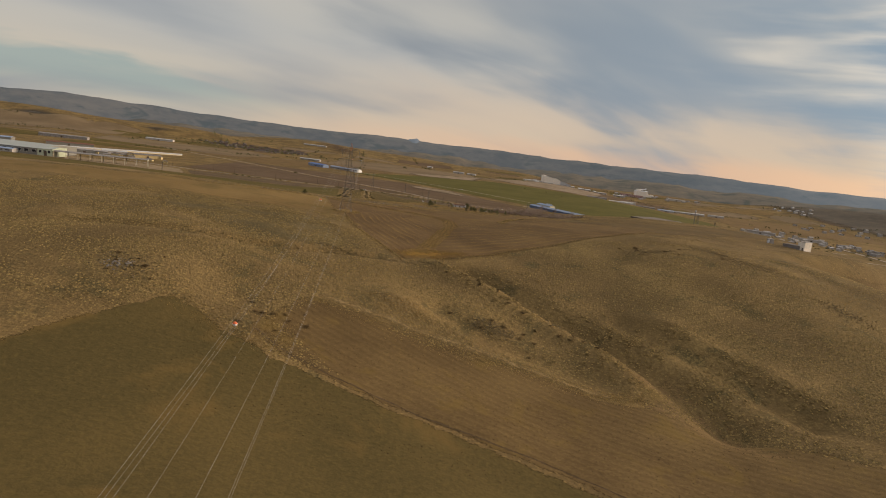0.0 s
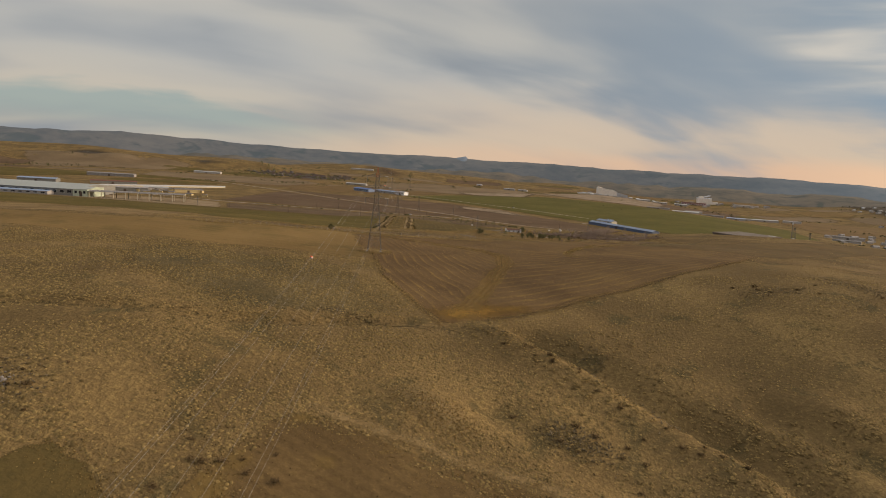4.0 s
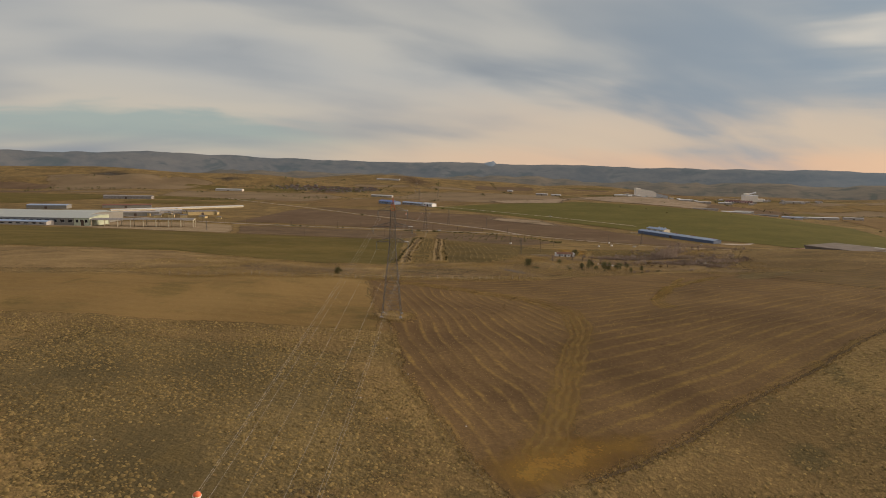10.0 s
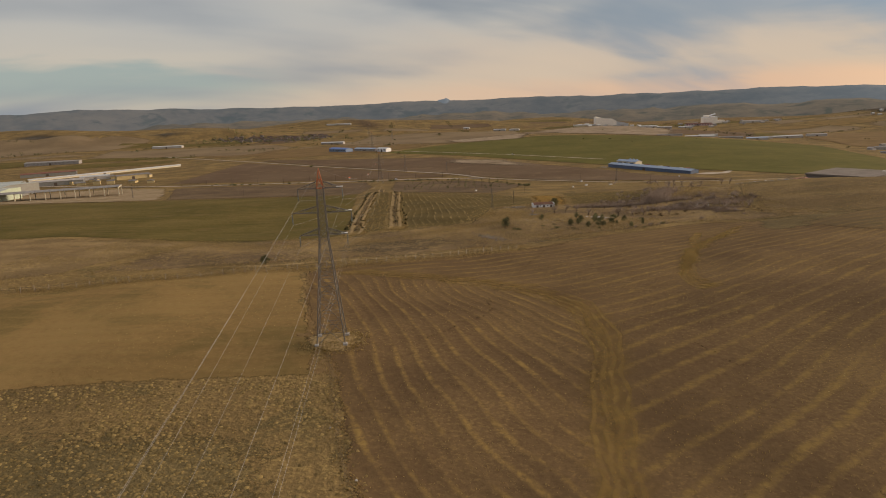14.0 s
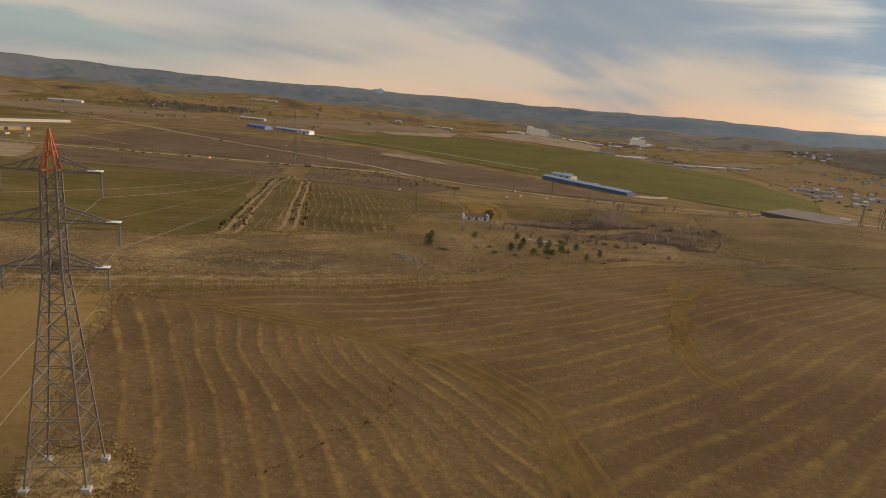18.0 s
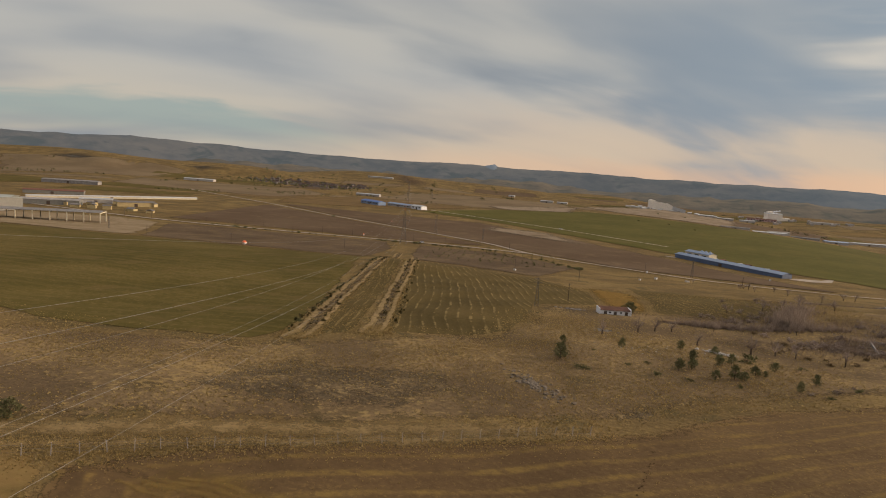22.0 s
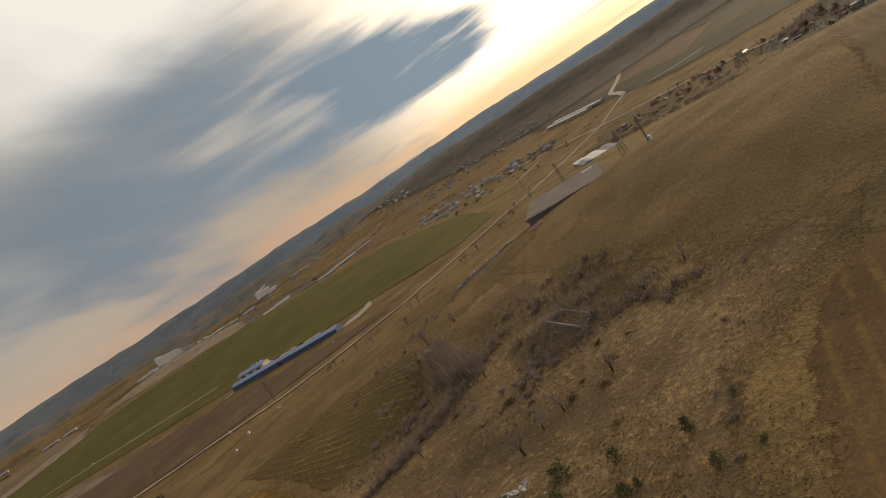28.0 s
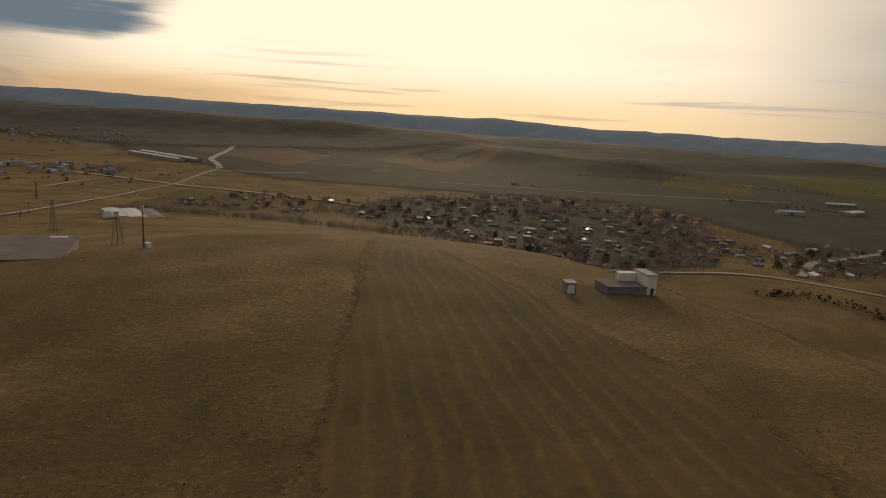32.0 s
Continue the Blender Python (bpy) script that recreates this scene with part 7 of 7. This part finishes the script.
def tufts(name, x, y, lo, hi, material, label, rgen, blades=4, squat=0.30, slim=1.0, category="grass"):
    n = len(x)
    z = ground_z(x, y) + 0.1
    size = rgen.uniform(lo, hi, n) * (0.6 + 0.8 * rgen.random(n))
    verts = np.zeros((n, blades, 3, 3))
    turn = rgen.uniform(0, 2 * np.pi, (n, blades))
    for b in range(blades):
        a = turn[:, b]
        w = size * rgen.uniform(0.25, 0.45, n) * slim
        out = size * rgen.uniform(0.2, 0.6, n)
        cx, cy = np.cos(a), np.sin(a)
        verts[:, b, 0] = np.stack([x - cy * w, y + cx * w, z - 0.12], -1)
        verts[:, b, 1] = np.stack([x + cy * w, y - cx * w, z - 0.12], -1)
        verts[:, b, 2] = np.stack([x + cx * out, y + cy * out, z + size * squat * rgen.uniform(0.6, 1.1, n)], -1)
    flat = verts.reshape(-1, 3)
    me = bpy.data.meshes.new(name)
    me.vertices.add(len(flat)), me.loops.add(len(flat)), me.polygons.add(len(flat) // 3)
    me.vertices.foreach_set("co", flat.ravel())
    me.loops.foreach_set("vertex_index", np.arange(len(flat)))
    me.polygons.foreach_set("loop_start", np.arange(0, len(flat), 3))
    me.update()
    me.materials.append(material)
    return tagged(new(name, me), label, category, kind="stuff")


def hummocks(name, x, y, lo, hi, material, label, rgen, squat=0.5, category="grass"):
    """Low cushions of grazed grass: an uneven six-sided dome each."""
    n = len(x)
    r = rgen.uniform(lo, hi, n) * (0.65 + 0.7 * rgen.random(n))
    verts = np.zeros((n, 7, 3))
    turn, z = rgen.uniform(0, 2 * np.pi, n), ground_z(x, y) + 0.05
    verts[:, 0] = np.stack([x + r * rgen.uniform(-0.3, 0.3, n), y + r * rgen.uniform(-0.3, 0.3, n), z + r * squat * rgen.uniform(0.6, 1.3, n)], -1)
    for k in range(6):
        q, a = r * rgen.uniform(0.65, 1.3, n), turn + k * np.pi / 3
        verts[:, k + 1] = np.stack([x + q * np.cos(a), y + q * np.sin(a), z - 0.1], -1)
    tri = np.array([(0, k + 1, (k + 1) % 6 + 1) for k in range(6)])
    index = (np.arange(n)[:, None, None] * 7 + tri[None]).reshape(-1)
    me = bpy.data.meshes.new(name)
    me.vertices.add(n * 7), me.loops.add(len(index)), me.polygons.add(len(index) // 3)
    me.vertices.foreach_set("co", verts.ravel())
    me.loops.foreach_set("vertex_index", index)
    me.polygons.foreach_set("loop_start", np.arange(0, len(index), 3))
    me.update()
    me.materials.append(material)
    return tagged(new(name, me), label, category, kind="stuff")


def blade_material(name, dark, pale):
    m = bpy.data.materials.new(name)
    m.use_nodes = True
    k = Nodes(m.node_tree)
    f = k.n("ShaderNodeNewGeometry").outputs["Random Per Island"]
    c = k.mix(f, rgb(*dark), rgb(*pale))
    s = k.n("ShaderNodeBsdfPrincipled", Base_Color=c, Roughness=0.9)
    s.inputs["Specular IOR Level"].default_value = 0.1
    through_light = k.n("ShaderNodeBsdfTranslucent", Color=c)
    both = k.n("ShaderNodeMixShader", i0=0.45, i1=s.outputs[0], i2=through_light.outputs[0])
    k.t.links.new(both.outputs[0], k.n("ShaderNodeOutputMaterial").inputs[0])
    return m


gen = np.random.default_rng(3)
GRASS = blade_material("dry_grass_blades", (0.20, 0.138, 0.058), (0.37, 0.268, 0.122))
GRASS_PALE = blade_material("straw_grass_blades", (0.20, 0.138, 0.058), (0.42, 0.300, 0.135))
HUMMOCK = blade_material("grazed_grass_cushions", (0.135, 0.094, 0.040), (0.39, 0.275, 0.115))
x, y = scatter(190000, (-190, 300, 150, 345), gen)
keep = ~((x > 25) & (y > 240) & (gen.random(len(x)) < 0.62))
x, y = x[keep], y[keep]
hummocks("steppe_hummocks", x, y, 0.18, 0.46, HUMMOCK, "low cushions of dry steppe grass", gen)
x, y = scatter(150000, (-190, 130, 400, 720), gen)
sparse = (x[::2] < 45) | (gen.random(len(x[::2])) < 0.45)
hummocks("pasture_hummocks", x[::2][sparse], y[::2][sparse], 0.14, 0.36, HUMMOCK, "low cushions of dry pasture grass", gen)
tufts("pasture_tufts", x[1::2], y[1::2], 0.22, 0.5, GRASS, "tufts of dry pasture grass", gen)
x, y = scatter(30000, (60, 320, 400, 660), gen)
hummocks("hill_hummocks", x, y, 0.14, 0.34, HUMMOCK, "short dry grass cushions on the hill", gen)


def strip_points(pts, count, spread):
    t = gen.random(count) * (len(pts) - 1)
    i = np.minimum(t.astype(int), len(pts) - 2)
    p = np.array(pts, float)
    q = p[i] + (p[i + 1] - p[i]) * (t - i)[:, None] + gen.normal(0, spread, (count, 2))
    return q[:, 0], q[:, 1]


for pts, count, spread, hi in (
        ([(-150, 400), (-125, 413), (-89, 431), (-69, 441), (-43, 452), (-3, 469)], 15000, 3.2, 0.7),
        ([(-79, 520), (-80, 534), (-92, 610), (-104.5, 745), (-113, 840)], 14000, 2.2, 1.3),
        ([(-60, 532), (-61, 545), (-76, 660), (-93, 800)], 12000, 2.0, 1.3),
        ([(-35, 191), (1, 185), (25, 185), (43, 183), (58, 180), (66, 184)], 3000, 2.6, 0.7),
        ([(-54, 360), (-41, 313), (-29, 288), (-14, 260)], 1500, 0.9, 0.7),
        ([(0, 272), (20, 289), (38, 311), (69, 338), (120, 388)], 2500, 1.0, 0.7),
        ([(-59, 362), (-54, 359), (-49, 363), (-50, 370), (-57, 370)], 1500, 1.7, 1.0),
        ([(-72, 168), (-52, 157), (-39, 155), (-42, 172)], 1200, 2.6, 0.7),
        ([(-20, 206), (-8, 205), (-4, 202)], 900, 3.0, 0.8)):
    x, y = strip_points(pts, count, spread)
    tufts("straw_tufts", x, y, 0.22, hi * 0.62, GRASS_PALE, "tall straw-coloured grass along a field's edge", gen)

CLOD = blade_material("dark_wet_soil_clods", (0.055, 0.038, 0.020), (0.095, 0.065, 0.034))
for pts, count in (([(4, 464), (0, 451), (-6, 435), (-10, 424), (-14, 414), (-16, 407)], 140), ([(-16, 409), (-18, 401), (-18, 396), (-18, 390), (-21, 384), (-24, 382), (-28, 376), (-31, 372), (-34, 368)], 110), ([(24, 368), (27, 360), (31, 351)], 40), ([(178, 522), (185, 517), (194, 511), (210, 504), (227, 501)], 70), ([(140, 502), (146, 499), (155, 489)], 40)):
    x, y = strip_points(pts, int(count * 0.75), 0.3)
    tufts("trail_clods", x, y, 0.18, 0.40, CLOD, "line of dark trodden clods across a field", gen, 5, 0.3)
for area, count in (((-120, 60, 272, 440), 9000), ((0, 165, 300, 500), 9000), ((-60, 120, 120, 185), 5000)):
    x, y = scatter(count, area, gen, False)
    tufts("soil_clods", x, y, 0.15, 0.34, CLOD if count == 5000 else GRASS, "stubble and small clods on ploughed soil", gen, 3, 0.5)

# thickets of bare twigs along the ditch and the old garden
TWIG = blade_material("brown_violet_twigs", (0.125, 0.092, 0.074), (0.25, 0.185, 0.145))
for pts, count, spread, hi in (
        ([(36, 604), (49, 605), (74, 608), (104, 611)], 1700, 1.2, 1.0),
        ([(107, 532), (83, 524), (73, 521), (57, 514), (43, 506)], 160, 1.6, 0.5),
        ([(66, 618), (90, 650), (110, 690), (160, 700)], 1100, 8.0, 0.9),
        ([(95, 598), (90, 586), (84, 574)], 700, 2.8, 1.0),
        ([(103, 560), (98, 548), (104, 538)], 600, 1.8, 0.9),
        ([(50, 575), (75, 570), (95, 580)], 900, 5.0, 0.8),
        ([(84, 580), (92, 572), (100, 562), (110, 556)], 1500, 4.0, 1.2),
        ([(40, 612), (60, 622), (86, 626), (118, 618)], 1500, 6.0, 1.0),
        ([(112, 600), (126, 592), (122, 575)], 900, 4.0, 1.1)):
    x, y = strip_points(pts, count, spread)
    tufts("thicket", x, y, 0.5, hi, TWIG, "thicket of leafless brown twigs", gen, 7, 0.8, 0.16, "thicket")

SAPLING = blade_material("grey_violet_saplings", (0.165, 0.125, 0.105), (0.30, 0.232, 0.19))
for pts, count, spread, lo, hi in (([(84, 610), (88, 622), (95, 637), (103, 650)], 620, 3.4, 2.4, 5.0), ([(44, 606), (60, 606), (80, 606), (104, 612)], 520, 2.0, 1.4, 3.0), ([(96, 592), (108, 584), (118, 572)], 260, 3.5, 1.2, 2.6)):
    x, y = strip_points(pts, count, spread)
    tufts("sapling_grove", x, y, lo, hi, SAPLING, "dense grove of leafless grey-violet saplings", gen, 9, 0.9, 0.07, "thicket")

# dark bushes in the weed strips between fields
WEED = blade_material("dark_green_weeds", (0.035, 0.030, 0.014), (0.085, 0.066, 0.032))
for pts, count in (([(-84, 530), (-96, 610), (-108, 745), (-117, 830)], 120), ([(-79, 540), (-90, 610), (-102, 745), (-110, 830)], 70), ([(-62, 550), (-76, 660), (-92, 790)], 50), ([(-57, 552), (-71, 660), (-88, 790)], 40)):
    x, y = strip_points(pts, count, 0.8)
    tufts("weed_bushes", x, y, 0.6, 1.4, WEED, "row of low dark bushes in a weed strip", gen, 7, 0.7, 1.0, "bush")

# straw-coloured sweeps of longer grass over the pasture
for pts, count, spread in (([(-140, 480), (-90, 490), (-40, 505), (0, 520)], 7000, 9), ([(-10, 590), (10, 560), (40, 530)], 5000, 9), ([(-20, 480), (20, 505), (60, 530)], 4000, 7), ([(-40, 520), (-10, 540), (0, 600)], 4000, 6), ([(102, 622), (114, 640), (124, 665)], 2200, 7)):
    x, y = strip_points(pts, count, spread)
    tufts("straw_tufts", x, y, 0.22, 0.5, GRASS_PALE, "long straw-coloured grass on the pasture", gen)

# dark weeds in the ditch
DITCH_HERBS = blade_material("olive_ditch_herbs", (0.070, 0.055, 0.027), (0.15, 0.11, 0.052))
x, y = strip_points(DITCH, 1300, 1.5)
hummocks("ditch_weeds", x, y, 0.12, 0.34, DITCH_HERBS, "olive weeds along a ditch", gen, 0.7, "weeds")

# rough grey herbs where the slope is stony
HERBS = blade_material("grey_stony_herbs", (0.15, 0.118, 0.075), (0.32, 0.255, 0.17))
for pts, count, spread in (([(32, 262), (30, 244), (42, 239), (48, 226)], 1500, 3.0), ([(136, 337), (149, 313), (169, 309)], 1500, 4.0), ([(176, 275), (182, 258)], 700, 3.0), ([(96, 318), (120, 322)], 700, 3.0), ([(14, 212), (30, 210)], 900, 2.5), ([(-95, 180), (-84, 176)], 700, 3.5), ([(-50, 252), (10, 258), (30, 250)], 1600, 1.8)):
    x, y = strip_points(pts, count, spread)
    tufts("rough_herbs", x[::2], y[::2], 0.3, 0.65, HERBS, "rough grey herbs on stony ground", gen, 5, 0.4)
